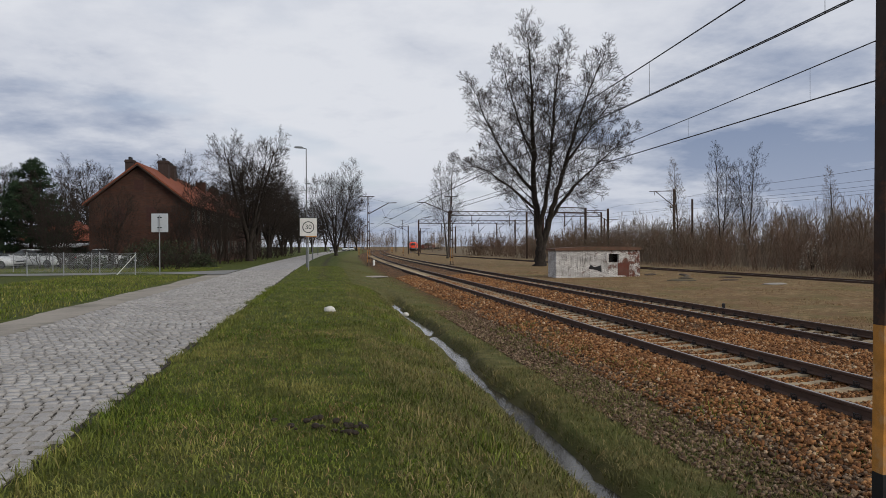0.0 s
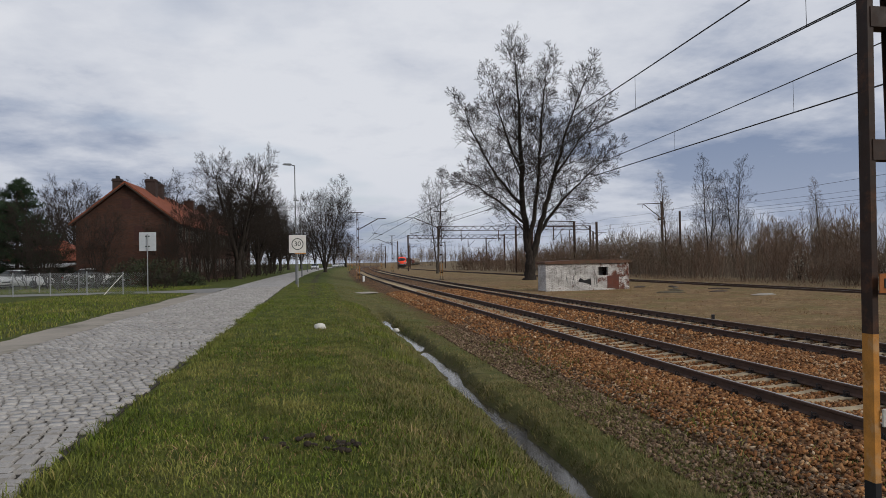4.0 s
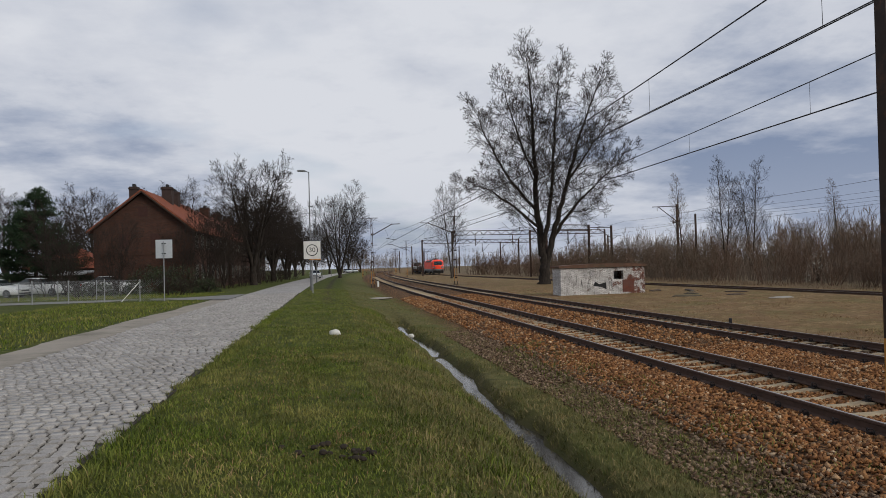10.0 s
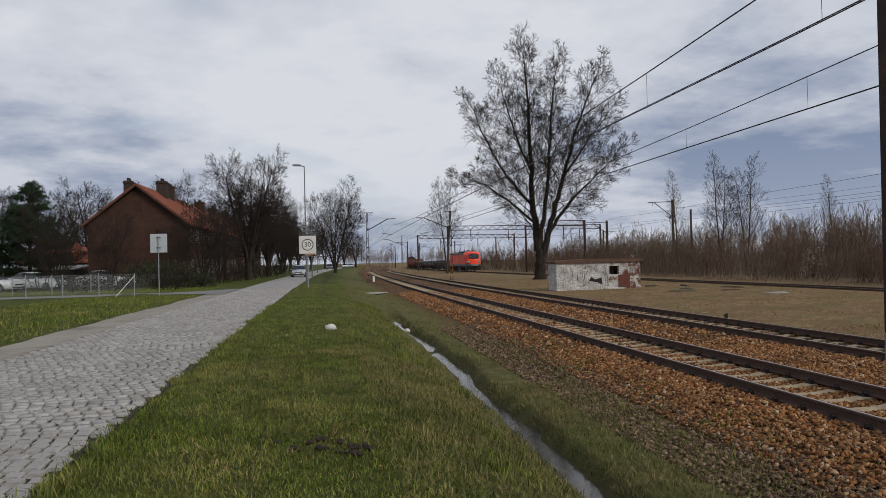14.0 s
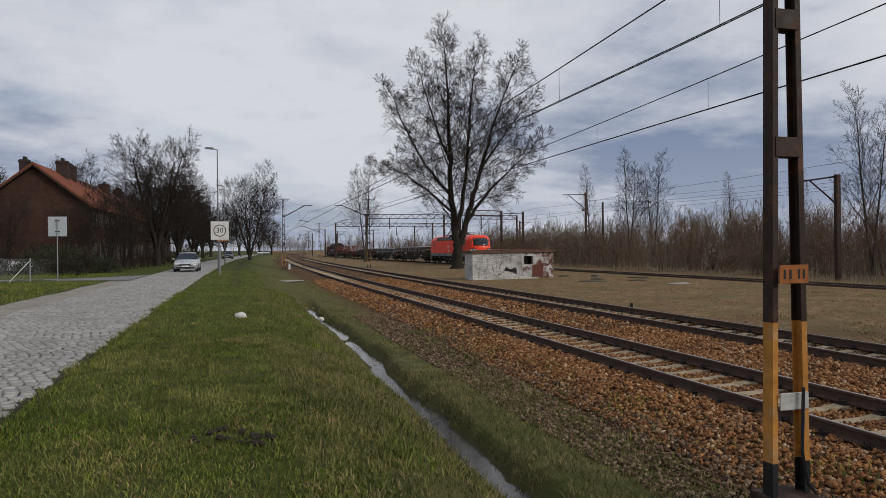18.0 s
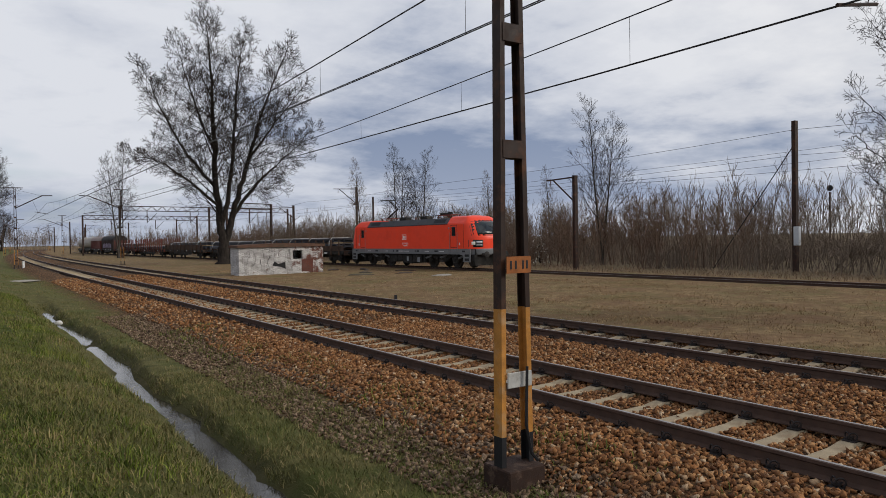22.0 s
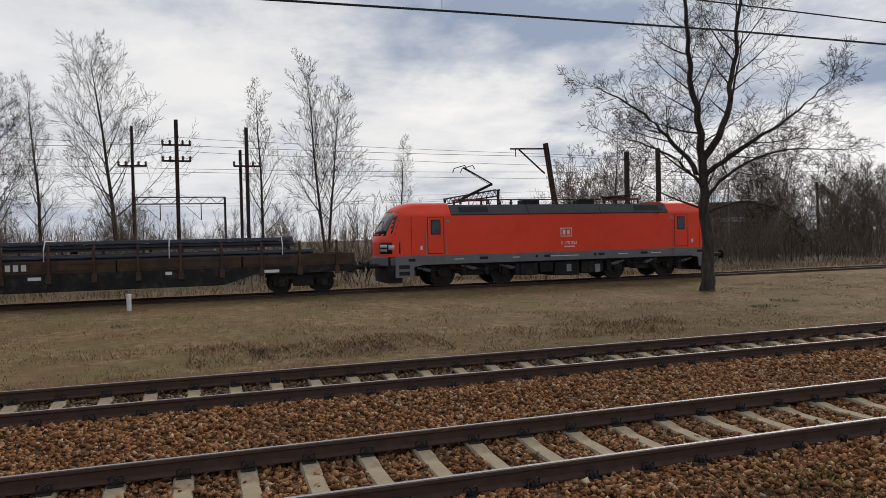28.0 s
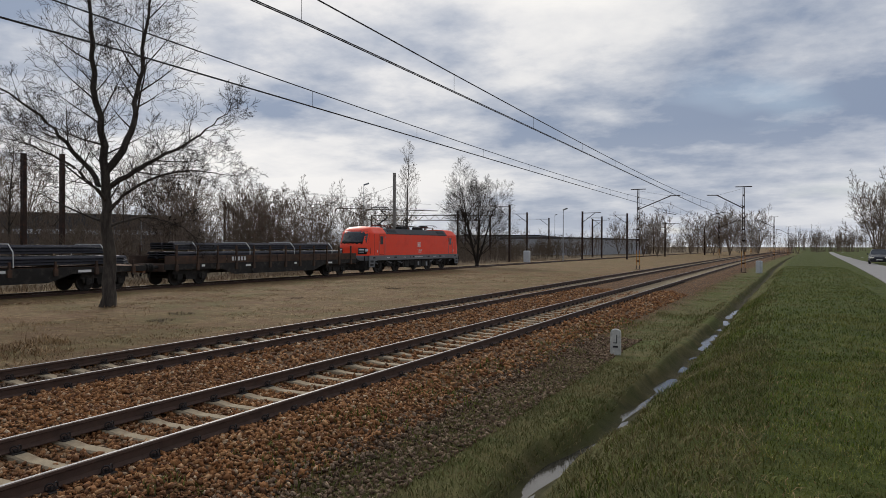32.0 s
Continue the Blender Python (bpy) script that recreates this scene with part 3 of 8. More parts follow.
def build_setts():
    rng = random.Random(3)
    shapes = []
    for k in range(5):
        bm = bmnew()
        w, l = rng.uniform(0.064, 0.077), rng.uniform(0.070, 0.088)
        prism(bm, [(-w, -0.06), (w, -0.06), (w * 0.98, -0.008), (w * 0.75, 0.008), (-w * 0.75, 0.009), (-w * 0.98, -0.006)], "y", -l, l)
        for v in bm.verts:
            if v.co.z > -0.03:
                v.co.y *= 0.94
            v.co += Vector((rng.uniform(-1, 1) * 0.006, rng.uniform(-1, 1) * 0.006, rng.uniform(-1, 1) * 0.004))
        me = bpy.data.meshes.new("sett")
        bm.to_mesh(me), bm.free()
        me.materials.append(SETT)
        shapes.append(me)
    near, groups, y = 0, [[] for _ in shapes], 4.6
    row = 0
    while y < 52:
        x = ROAD_U[0] + 0.1 + (0.08 if row % 2 else 0) + rng.uniform(-0.03, 0.03)
        while x < ROAD_U[1] - 0.05:
            k = rng.randrange(len(shapes))
            sink = 0.014 * noise.noise((x * 1.3, y * 1.3, 0)) + rng.uniform(-0.006, 0.006)
            place = (x, y + rng.uniform(-0.012, 0.012) + 0.03 * noise.noise((x * 2, y, 3)), ROAD_Z + sink, rng.uniform(-0.07, 0.07))
            if near < 290 and y < 8.6 and x > -3.9:
                ob = new("sett", shapes[k])
                ob.parent = road_bed
                ob.matrix_basis = pose(*place[:3], 0, 0, math.degrees(place[3]))
                near += 1
            else:
                groups[k].append(place)
            x += rng.uniform(0.158, 0.178)
        y += 0.192
        row += 1
    vs, fs, base = [], [], 0
    for me, places in zip(shapes, groups):
        v, f = rows_of(me, places)
        vs.append(v), fs.append(f + base)
        base += len(v)
    tagged(fast("joined_setts", np.concatenate(vs), np.concatenate(fs), SETT, road_bed), kind="stuff")


# side road joining on the far side of the fence
lane_mat = plain("side_road_asphalt", (0.19, 0.185, 0.175), 0.95, 0, 2, 0.2, 0.4)
lane = tagged(link("side_road", [(-90, 44.0, ROAD_Z + 0.03), (-9, 45.0, ROAD_Z + 0.03), (-5.86, 43.6, ROAD_Z + 0.02), (-5.86, 52.5, ROAD_Z + 0.02), (-9, 48.6, ROAD_Z + 0.03), (-90, 47.6, ROAD_Z + 0.03)], [(0, 1, 2, 3, 4, 5)], lane_mat), "grey asphalt side road joining the cobbled road", "road", kind="structure")

# water in the ditch
n = Nodes("shallow_ditch_water", 0.10, 0, 0.4)
n.color(n.ramp(n.noise(1.5, 3), (0.4, (0.03, 0.027, 0.022)), (0.6, (0.06, 0.055, 0.045)))).bump(n.noise(9, 3), 0.08, 0.01)
WATER = n.done()


def build_water():
    rng = random.Random(8)
    verts, faces, ys = [], [], [k * 0.35 for k in range(-100, 96)]
    for y in ys:
        c = bend(y) + ditch_shift(y)
        verts += [(2.36 + c, y, -0.578), (3.16 + c, y, -0.578)]
    for k in range(len(ys) - 1):
        faces.append((2 * k, 2 * k + 1, 2 * k + 3, 2 * k + 2))
    return tagged(link("ditch_water", verts, faces, WATER), "narrow strip of shallow water in the ditch", "water", kind="structure")


ditch_water = build_water()

# ---- overhead line ----
MAST_Y = [-310, -232, -153, -75, 5.75, 85, 163, 241, 319]


plain("rust_stained_concrete", (0.085, 0.055, 0.042), 0.95, 0, 5, 0.4, 0.5)


def channel(bm, a, b, flange, web, side):
    """A rolled channel standing from a to b, its open side turned inwards."""
    g = 0.009
    outline = [(-flange / 2, -web / 2), (flange / 2, -web / 2), (flange / 2, -web / 2 + g), (-flange / 2 + g, -web / 2 + g), (-flange / 2 + g, web / 2 - g), (flange / 2, web / 2 - g), (flange / 2, web / 2), (-flange / 2, web / 2)]
    rings = [[bm.verts.new((p[0] - side * u, p[1] + v, p[2])) for u, v in outline] for p in (a, b)]
    for k in range(8):
        q = (k + 1) % 8
        bm.faces.new((rings[0][k], rings[0][q], rings[1][q], rings[1][k]))
    bm.faces.new(rings[0][::-1]), bm.faces.new(rings[1])
    bmesh.ops.recalc_face_normals(bm, faces=bm.faces)


def lattice_mast(x, y, z, h, lean=0, turn=0, label="", near=False, foot=0.9, head=0.32):
    """Two channel legs tied by plates; the legs face along the line."""
    top = thing("catenary_mast", x, y, z, turn, label or "dark brown steel catenary mast with yellow and black foot", "mast", "catenary masts along the lines")
    w0, w1 = 0.172, 0.062
    low, high = (0.29, 1.51) if near else (0.38, 1.95)
    for s in (-1, 1):
        for z0, z1, mat, name in ((0.0, low, BLACK, "black_foot"), (low, high, YELLOW, "yellow_band"), (high, h, MAST_PAINT, "leg")):
            bm = bmnew()
            a = w0 + (w1 - w0) * z0 / h
            b = w0 + (w1 - w0) * z1 / h
            channel(bm, (s * a, 0, z0), (s * b, 0, z1), 0.055, 0.12, s)
            part(name, bm, mat, top)
    k, zz = 0, 0.75
    while zz < h:
        bm = bmnew()
        t = w0 + (w1 - w0) * zz / h
        if k == 0:
            box(bm, -t + 0.03, t + 0.01, -0.085, -0.07, zz, zz + 0.15, 0.006)
            part("tie_plate", bm, PLATE_GREY if near else MAST_PAINT, top, "grey-white box plate between the legs" if near else "")
        else:
            box(bm, -t, t, -0.068, 0.068, zz, zz + 0.17)
            part("tie_plate", bm, MAST_PAINT, top)
        zz += 1.11 if k else 2.2
        k += 1
    bm = bmnew()
    box(bm, -0.75, 0.75, -0.05, 0.05, h - 0.02, h + 0.06)
    part("top_bar", bm, MAST_PAINT, top)
    bm = bmnew()
    if near:
        box(bm, -0.225, 0.225, -0.20, 0.20, -0.5, 0.0, 0.012)
        part("foundation", bm, FOOT_RUST, top, "dark rusty footing block")
    else:
        box(bm, -0.30, 0.30, -0.24, 0.24, -0.5, 0.0, 0.03)
        part("foundation", bm, MATS["rust_stained_concrete"], top)
    return top


def cantilever(top, side, h, reach):
    """The arm that carries the wires over the track: sloping tube, stay and steady arm."""
    bm = bmnew()
    bar(bm, (0, 0, h - 2.1), (side * (reach - 0.2), 0, h - 0.75), 0.10, sides=6)
    bar(bm, (side * (reach - 0.2), 0, h - 0.75), (side * (reach + 0.75), 0, h - 0.72), 0.09, sides=6)
    part("arm", bm, MAST_PAINT, top)
    bm = bmnew()
    bar(bm, (0, 0, h - 0.15), (side * (reach - 0.3), 0, h - 0.75), 0.018, sides=5)
    part("stay", bm, WIRE, top)
    bm = bmnew()
    bar(bm, (side * (reach - 0.9), 0, 5.85), (side * (reach + 0.35), 0, 5.62), 0.06, sides=5)
    bar(bm, (side * reach * 0.6, 0, h - 1.3), (side * (reach - 0.6), 0, 5.82), 0.02, sides=5)
    part("steady_arm", bm, MAST_PAINT, top)
    for q in (0.12, reach - 0.35):
        bm = bmnew()
        t = q / (reach - 0.2)
        zc = h - 1.9 + 1.15 * t
        for j in range(3):
            bar(bm, (side * (q + j * 0.07), 0, zc + j * 0.04), (side * (q + j * 0.07 + 0.03), 0, zc + j * 0.04 + 0.015), 0.13, sides=8)
        part("insulator", bm, plain("brown_porcelain", (0.09, 0.035, 0.02), 0.3, 0, 8, 0.2) if "brown_porcelain" not in MATS else MATS["brown_porcelain"], top)


H_MAST = 8.3
for y in MAST_Y:
    near_one = abs(y - 5.75) < 0.1
    b = bend(y)
    a = lattice_mast(4.77 + b, y, -0.15 if near_one else -0.30, H_MAST, label="brown steel catenary mast, yellow and black foot, rusty base" if near_one else "", near=near_one)
    cantilever(a, 1, H_MAST, T1 - 4.8)
    c = lattice_mast(14.9 + b, y, FIELD_Z + 0.04, H_MAST, label="dark catenary mast with yellow foot between track and meadow")
    cantilever(c, -1, H_MAST, 14.9 - T2)
    if near_one:
        bm = bmnew()
        box(bm, -0.15, 0.15, -0.115, -0.105, 1.85, 2.01)
        plate = part("number_plate", bm, plain("rusty_orange_plate", (0.30, 0.10, 0.025), 0.75, 0, 9, 0.4, wear=(0.14, 0.045, 0.018)), a, "rusty orange mast plate with worn dark marks")
        for q in (-0.10, -0.04, 0.05, 0.10):
            bm = bmnew()
            box(bm, q - 0.010, q + 0.010, -0.119, -0.115, 1.89, 1.97)
            part("painted_mark", bm, BLACK, plate)
        bm = bmnew()
        pts = [(0.20, -0.12, 0.02), (0.10, -0.14, 0.12), (0.05, -0.13, 0.4), (0.08, -0.12, 0.95)]
        for p, q in zip(pts, pts[1:]):
            bar(bm, p, q, 0.03, sides=5)
        part("earthing_cable", bm, BLACK, a)


def wire_run(name, x_of, pts, radius, parent):
    bm = bmnew()
    for (ya, za), (yb, zb) in zip(pts, pts[1:]):
        bar(bm, (x_of(ya), ya, za), (x_of(yb), yb, zb), radius, sides=4)
    return part(name, bm, WIRE, parent)


def contact(y):
    return 5.53 - 0.155 * max(-1.0, min(1.0, y / 8))


def overhead(tx):
    top = thing("overhead_line", label="black contact and catenary wires with droppers over the track", category="overhead wires", group="overhead wires", kind="structure")
    for ya, yb in zip(MAST_Y, MAST_Y[1:]):
        def x_of(y):
            return tx + bend(y) + 0.2 * math.cos(math.pi * (y - ya) / (yb - ya)) * (1 if MAST_Y.index(ya) % 2 else -1)
        n = 16
        ys = [ya + (yb - ya) * k / n for k in range(n + 1)]
        def carry(y):
            t = (y - ya) / (yb - ya)
            return 6.48 - 4 * (0.84 if ya > 0 else 0.52) * t * (1 - t)
        wire_run("catenary_wire", x_of, [(y, carry(y)) for y in ys], 0.019, top)
        for s in (-0.025, 0.025):
            wire_run("contact_wire", lambda y, s=s: x_of(y) + s, [(y, contact(y)) for y in ys], 0.0145, top)
        bm = bmnew()
        k = 0
        y = ya + 4
        while y < yb - 2:
            bar(bm, (x_of(y), y, contact(y)), (x_of(y), y, carry(y)), 0.010, sides=3)
            y += 5.6
        part("droppers", bm, WIRE, top)
    return top


overhead(T1), overhead(T2)

# ---- trees ----
def bark_material(name, dark, light, scale=6):
    n = Nodes(name, 0.95, 0, 0.15)
    streak = n.noise(scale, 6, 0.7, (1, 1, 0.25))
    n.color(n.ramp(streak, (0.35, dark), (0.65, light))).bump(streak, 0.8, 0.03)
    return n.done()


BARK_DARK = bark_material("dark_furrowed_bark", (0.016, 0.013, 0.011), (0.042, 0.034, 0.028))
BARK_GREY = bark_material("grey_brown_bark", (0.030, 0.025, 0.021), (0.085, 0.072, 0.060))
n = Nodes("pale_patched_bark", 0.9, 0, 0.15)
patch = n.noise(3.2, 6, 0.65, (1, 1, 0.4))
pale = n.ramp(patch, (0.44, (0.06, 0.052, 0.044)), (0.60, (0.27, 0.255, 0.235)))
n.color(n.mix(n.ramp(n.math("MULTIPLY", n.axis(2), 0.1), (0.16, 0.0), (0.36, 1.0)), pale, n.ramp(patch, (0.35, (0.022, 0.018, 0.015)), (0.65, (0.055, 0.046, 0.038))))).bump(patch, 0.6, 0.02)
BARK_BIRCH = n.done()
TWIG = bark_material("bare_twigs", (0.020, 0.015, 0.012), (0.044, 0.034, 0.027))
SCRUB = bark_material("grey_tan_bare_scrub", (0.098, 0.074, 0.056), (0.205, 0.158, 0.120))
TWIG_RED = bark_material("reddish_bare_shoots", (0.085, 0.056, 0.040), (0.165, 0.110, 0.078))
TWIG_TAN = bark_material("tan_bare_shoots", (0.085, 0.063, 0.044), (0.16, 0.125, 0.09))


class Tubes:
    """Collects tapered tubes as arrays."""

    def __init__(self):
        self.v, self.f, self.n = [], [], 0

    def add(self, pts, radii, sides):
        for k, (p, r) in enumerate(zip(pts, radii)):
            a, b = pts[max(0, k - 1)], pts[min(len(pts) - 1, k + 1)]
            d = (b - a).normalized()
            x = d.orthogonal().normalized()
            y = d.cross(x)
            for j in range(sides):
                t = 2 * math.pi * j / sides
                self.v.append(p + (x * math.cos(t) + y * math.sin(t)) * r)
            if k:
                o = self.n + (k - 1) * sides
                for j in range(sides):
                    q = (j + 1) % sides
                    self.f.append((o + j, o + q, o + q + sides, o + j + sides))
        self.n += len(pts) * sides

    def mesh(self, name, mat):
        me = bpy.data.meshes.new(name)
        me.from_pydata([tuple(v) for v in self.v], [], self.f)
        me.polygons.foreach_set("use_smooth", [True] * len(me.polygons))
        me.materials.append(mat)
        me.update()
        return me


def grow(rng, wood, twigs, at, way, length, radius, level, spec):
    """One branch and its children. spec: children per level, spread, tropism, wobble, ratio, depth."""
    segs = (10, 6, 4, 2, 1)[min(level, 4)]
    pts, radii, d = [at.copy()], [radius], way.normalized()
    for k in range(segs):
        jit = Vector((rng.gauss(0, 1), rng.gauss(0, 1), rng.gauss(0, 1))) * spec["wobble"] * (0.5, 0.8, 0.8, 0.7, 0.5)[level]
        d = (d + jit + Vector((0, 0, spec["rise"][min(level, len(spec["rise"]) - 1)]))).normalized()
        pts.append(pts[-1] + d * (length / segs))
        t = (k + 1) / segs
        radii.append(max(spec["thin"], radius * (1 - t * (0.90 if level else 0.88))))
    bag = wood if level <= 1 else twigs
    bag.add(pts, radii, (8, 5, 3, 3, 3)[min(level, 4)])
    if level >= spec["depth"]:
        return
    n = spec["kids"][min(level, len(spec["kids"]) - 1)]
    lo = spec["bare"] if level == 0 else 0.22
    turn = rng.uniform(0, 6.28)
    for k in range(n):
        t = lo + (1 - lo) * ((k + 0.2 + 0.6 * rng.random()) / n)
        f = t * segs
        i = min(segs - 1, int(f))
        p = pts[i].lerp(pts[i + 1], f - i)
        dd = (pts[i + 1] - pts[i]).normalized()
        side = dd.orthogonal().normalized()
        side.rotate(Matrix.Rotation(turn + k * 2.4 + rng.uniform(-0.6, 0.6), 3, dd))
        ang = radians(rng.uniform(*spec["angle"][min(level, len(spec["angle"]) - 1)])) * (1.25 - 0.55 * t)
        w = dd * math.cos(ang) + side * math.sin(ang)
        shape = spec["shape"](t) if level == 0 else 1.15 - 0.6 * t
        r = radii[i] * (rng.uniform(0.32, 0.5) if level == 0 else 0.42)
        ll = (spec["limb"] if level == 0 else length * spec["ratio"] * (1.0, 1.0, 1.05, 1.25)[level]) * shape * rng.uniform(0.75, 1.2)
        grow(rng, wood, twigs, p, w, ll, max(r, spec["thin"] * 1.25), level + 1, spec)


POPLAR = dict(thin=0.006, kids=(24, 6, 4, 2), bare=0.14, angle=((30, 50), (30, 50), (28, 46), (24, 42)), rise=(0.01, 0.08, 0.06, 0.04), wobble=0.05, ratio=0.56, limb=6.0, depth=4, shape=lambda t: 1.15 - 0.8 * t)
SPREAD = dict(thin=0.006, kids=(18, 9, 6, 3), bare=0.16, angle=((50, 80), (32, 55), (30, 52), (28, 50)), rise=(0.0, 0.05, 0.03, 0.02), wobble=0.08, ratio=0.46, limb=6.0, depth=4, shape=lambda t: 1.15 - 0.8 * t)
VASE = dict(thin=0.006, kids=(14, 6, 5, 3), bare=0.08, angle=((24, 48), (28, 50), (28, 48), (25, 44)), rise=(0.0, 0.06, 0.05, 0.03), wobble=0.06, ratio=0.54, limb=6.5, depth=4, shape=lambda t: 1.1 - 0.65 * t)


def tree_mesh(seed, height, radius, spec, stems=1, split=0.0, bark=BARK_DARK, twig=TWIG, lean=0.06, **over):
    rng = random.Random(seed)
    spec = {**spec, **over}
    wood, twigs = Tubes(), Tubes()
    if split:
        d = Vector((rng.uniform(-0.03, 0.03), rng.uniform(-0.03, 0.03), 1))
        wood.add([Vector((0, 0, -0.2)), Vector((0, 0, 0.25)), d * (split * 0.5), d * split * 1.1], [radius * 1.75, radius * 1.3, radius * 1.1, radius * 0.85], 12)
    for s in range(stems):
        a = 2 * math.pi * s / max(1, stems) + 0.5 + rng.uniform(-0.3, 0.3)
        tilt = lean if stems == 1 else rng.uniform(0.7, 1.2) * lean
        base = Vector((math.cos(a), math.sin(a), 0)) * (radius * 0.4 if stems > 1 else 0) + Vector((0, 0, split * 0.8))
        h = (height - split) * (1.0 if s == 0 else rng.uniform(0.75, 0.95))
        grow(rng, wood, twigs, base, Vector((math.cos(a) * tilt, math.sin(a) * tilt, 1)), h, radius * (0.75 if stems > 1 else 1), 0, spec)
    return wood.mesh("trunk", bark), twigs.mesh("crown", twig)


def limbed_tree(seed, leaders, spec, bark=BARK_DARK, twig=TWIG, every=0.8, **over):
    """A tree whose main stems are drawn: each leader is (points, radius at foot, radius at tip, limb length at foot, at tip, bare share)."""
    rng = random.Random(seed)
    spec = {**spec, **over}
    wood, twigs = Tubes(), Tubes()
    for points, r0, r1, l0, l1, bare in leaders:
        ctl = [Vector(p) for p in points]
        pts = []
        for k in range(len(ctl) - 1):
            a, b, c, d = ctl[max(0, k - 1)], ctl[k], ctl[k + 1], ctl[min(len(ctl) - 1, k + 2)]
            for j in range(6):
                t = j / 6
                pts.append(0.5 * (2 * b + (c - a) * t + (2 * a - 5 * b + 4 * c - d) * t * t + (3 * b - a - 3 * c + d) * t**3))
        pts.append(ctl[-1])
        for p in pts[1:-1]:
            p += Vector((rng.gauss(0, 1), rng.gauss(0, 1), 0)) * spec["wobble"]
        n = len(pts) - 1
        radii = [r0 + (r1 - r0) * (k / n) ** 0.75 for k in range(n + 1)]
        if points[0][2] < 0:
            radii[0], radii[1] = r0 * 1.35, r0 * 1.1
        wood.add(pts, radii, 10)
        length = sum((b - a).length for a, b in zip(pts, pts[1:]))
        at, turn, gone = 0.0, rng.uniform(0, 6.28), 0.0
        for k in range(n):
            seg = (pts[k + 1] - pts[k]).length
            while at < gone + seg:
                t = at / length
                if t > bare:
                    q = (at - gone) / seg
                    p = pts[k].lerp(pts[k + 1], q)
                    d = (pts[k + 1] - pts[k]).normalized()
                    side = d.orthogonal().normalized()
                    turn += 2.4 + rng.uniform(-0.5, 0.5)
                    side.rotate(Matrix.Rotation(turn, 3, d))
                    ang = radians(rng.uniform(*spec["angle"][0])) * (1.2 - 0.5 * t)
                    w = d * math.cos(ang) + side * math.sin(ang)
                    size = (l0 + (l1 - l0) * t) * rng.uniform(0.55, 1.2)
                    r = max(spec["thin"] * 1.5, min(radii[k] * 0.5, size * 0.016))
                    grow(rng, wood, twigs, p, w, size, r, 1, spec)
                at += every * rng.uniform(0.6, 1.4)
            gone += seg
        grow(rng, wood, twigs, pts[-1], pts[-1] - pts[-2], l1 * 1.2, r1, 1, spec)
    return wood.mesh("trunk", bark), twigs.mesh("crown", twig)


def tree(x, y, meshes, label, turn=0.0, scale=1.0, group="bare trees", name="tree", z=None):
    top = thing(name, x, y, (ground_at(x, y) if z is None else z) - 0.05, turn, label, "tree", group)
    top.scale = (scale, scale, scale)
    for me in meshes:
        ob = new(me.name, me)
        ob.parent = top
    return top

# ---- brick hut beside the siding ----
def brick_paint():
    n = Nodes("flaking_whitewashed_brick", 0.9, 0, 0.2)
    brick = n.tree.nodes.new("ShaderNodeTexBrick")
    geo = n.tree.nodes.new("ShaderNodeSeparateXYZ")
    n.tree.links.new(n.at, geo.inputs[0])
    flat = n.tree.nodes.new("ShaderNodeCombineXYZ")
    n.tree.links.new(n.math("ADD", geo.outputs[0], geo.outputs[1]), flat.inputs[0])
    n.tree.links.new(geo.outputs[2], flat.inputs[1])
    n.tree.links.new(flat.outputs[0], brick.inputs["Vector"])
    brick.inputs["Scale"].default_value = 1.0
    brick.inputs["Brick Width"].default_value, brick.inputs["Row Height"].default_value, brick.inputs["Mortar Size"].default_value = 0.26, 0.075, 0.008
    for key, c in (("Color1", (0.66, 0.64, 0.62)), ("Color2", (0.42, 0.40, 0.38)), ("Mortar", (0.06, 0.05, 0.045))):
        brick.inputs[key].default_value = (*c, 1)
    worn = n.math("ADD", n.noise(1.6, 8, 0.75), n.math("MULTIPLY", n.math("SUBTRACT", geo.outputs[0], 3.6), 0.035))
    flake = n.ramp(worn, (0.53, 0.0), (0.61, 1.0))
    bare = n.mix(n.ramp(n.noise(9, 3), (0.4, 0.0), (0.6, 1.0)), (0.15, 0.055, 0.035), (0.09, 0.045, 0.035))
    col = n.mix(flake, brick.outputs["Color"], bare)
    col = n.mix(n.ramp(n.noise(3.5, 6, 0.7, (1, 1, 0.25)), (0.55, 0.0), (0.7, 0.6)), col, (0.11, 0.09, 0.08))
    n.color(col).bump(brick.outputs["Fac"], 0.6, -0.01)
    return n.done()


def brick_wall(name, c1, c2, mortar):
    n = Nodes(name, 0.9, 0, 0.2)
    brick = n.tree.nodes.new("ShaderNodeTexBrick")
    geo = n.tree.nodes.new("ShaderNodeSeparateXYZ")
    n.tree.links.new(n.at, geo.inputs[0])
    flat = n.tree.nodes.new("ShaderNodeCombineXYZ")
    n.tree.links.new(n.math("ADD", geo.outputs[0], geo.outputs[1]), flat.inputs[0])
    n.tree.links.new(geo.outputs[2], flat.inputs[1])
    n.tree.links.new(flat.outputs[0], brick.inputs["Vector"])
    brick.inputs["Scale"].default_value = 1.0
    brick.inputs["Brick Width"].default_value, brick.inputs["Row Height"].default_value, brick.inputs["Mortar Size"].default_value = 0.27, 0.078, 0.009
    for key, c in (("Color1", c1), ("Color2", c2), ("Mortar", mortar)):
        brick.inputs[key].default_value = (*c, 1)
    n.color(n.mix(n.ramp(n.noise(0.8, 6, 0.7), (0.4, 0.0), (0.7, 0.55)), brick.outputs["Color"], tuple(c * 0.45 for c in c1)))
    return n.bump(brick.outputs["Fac"], 0.4, -0.008).done()


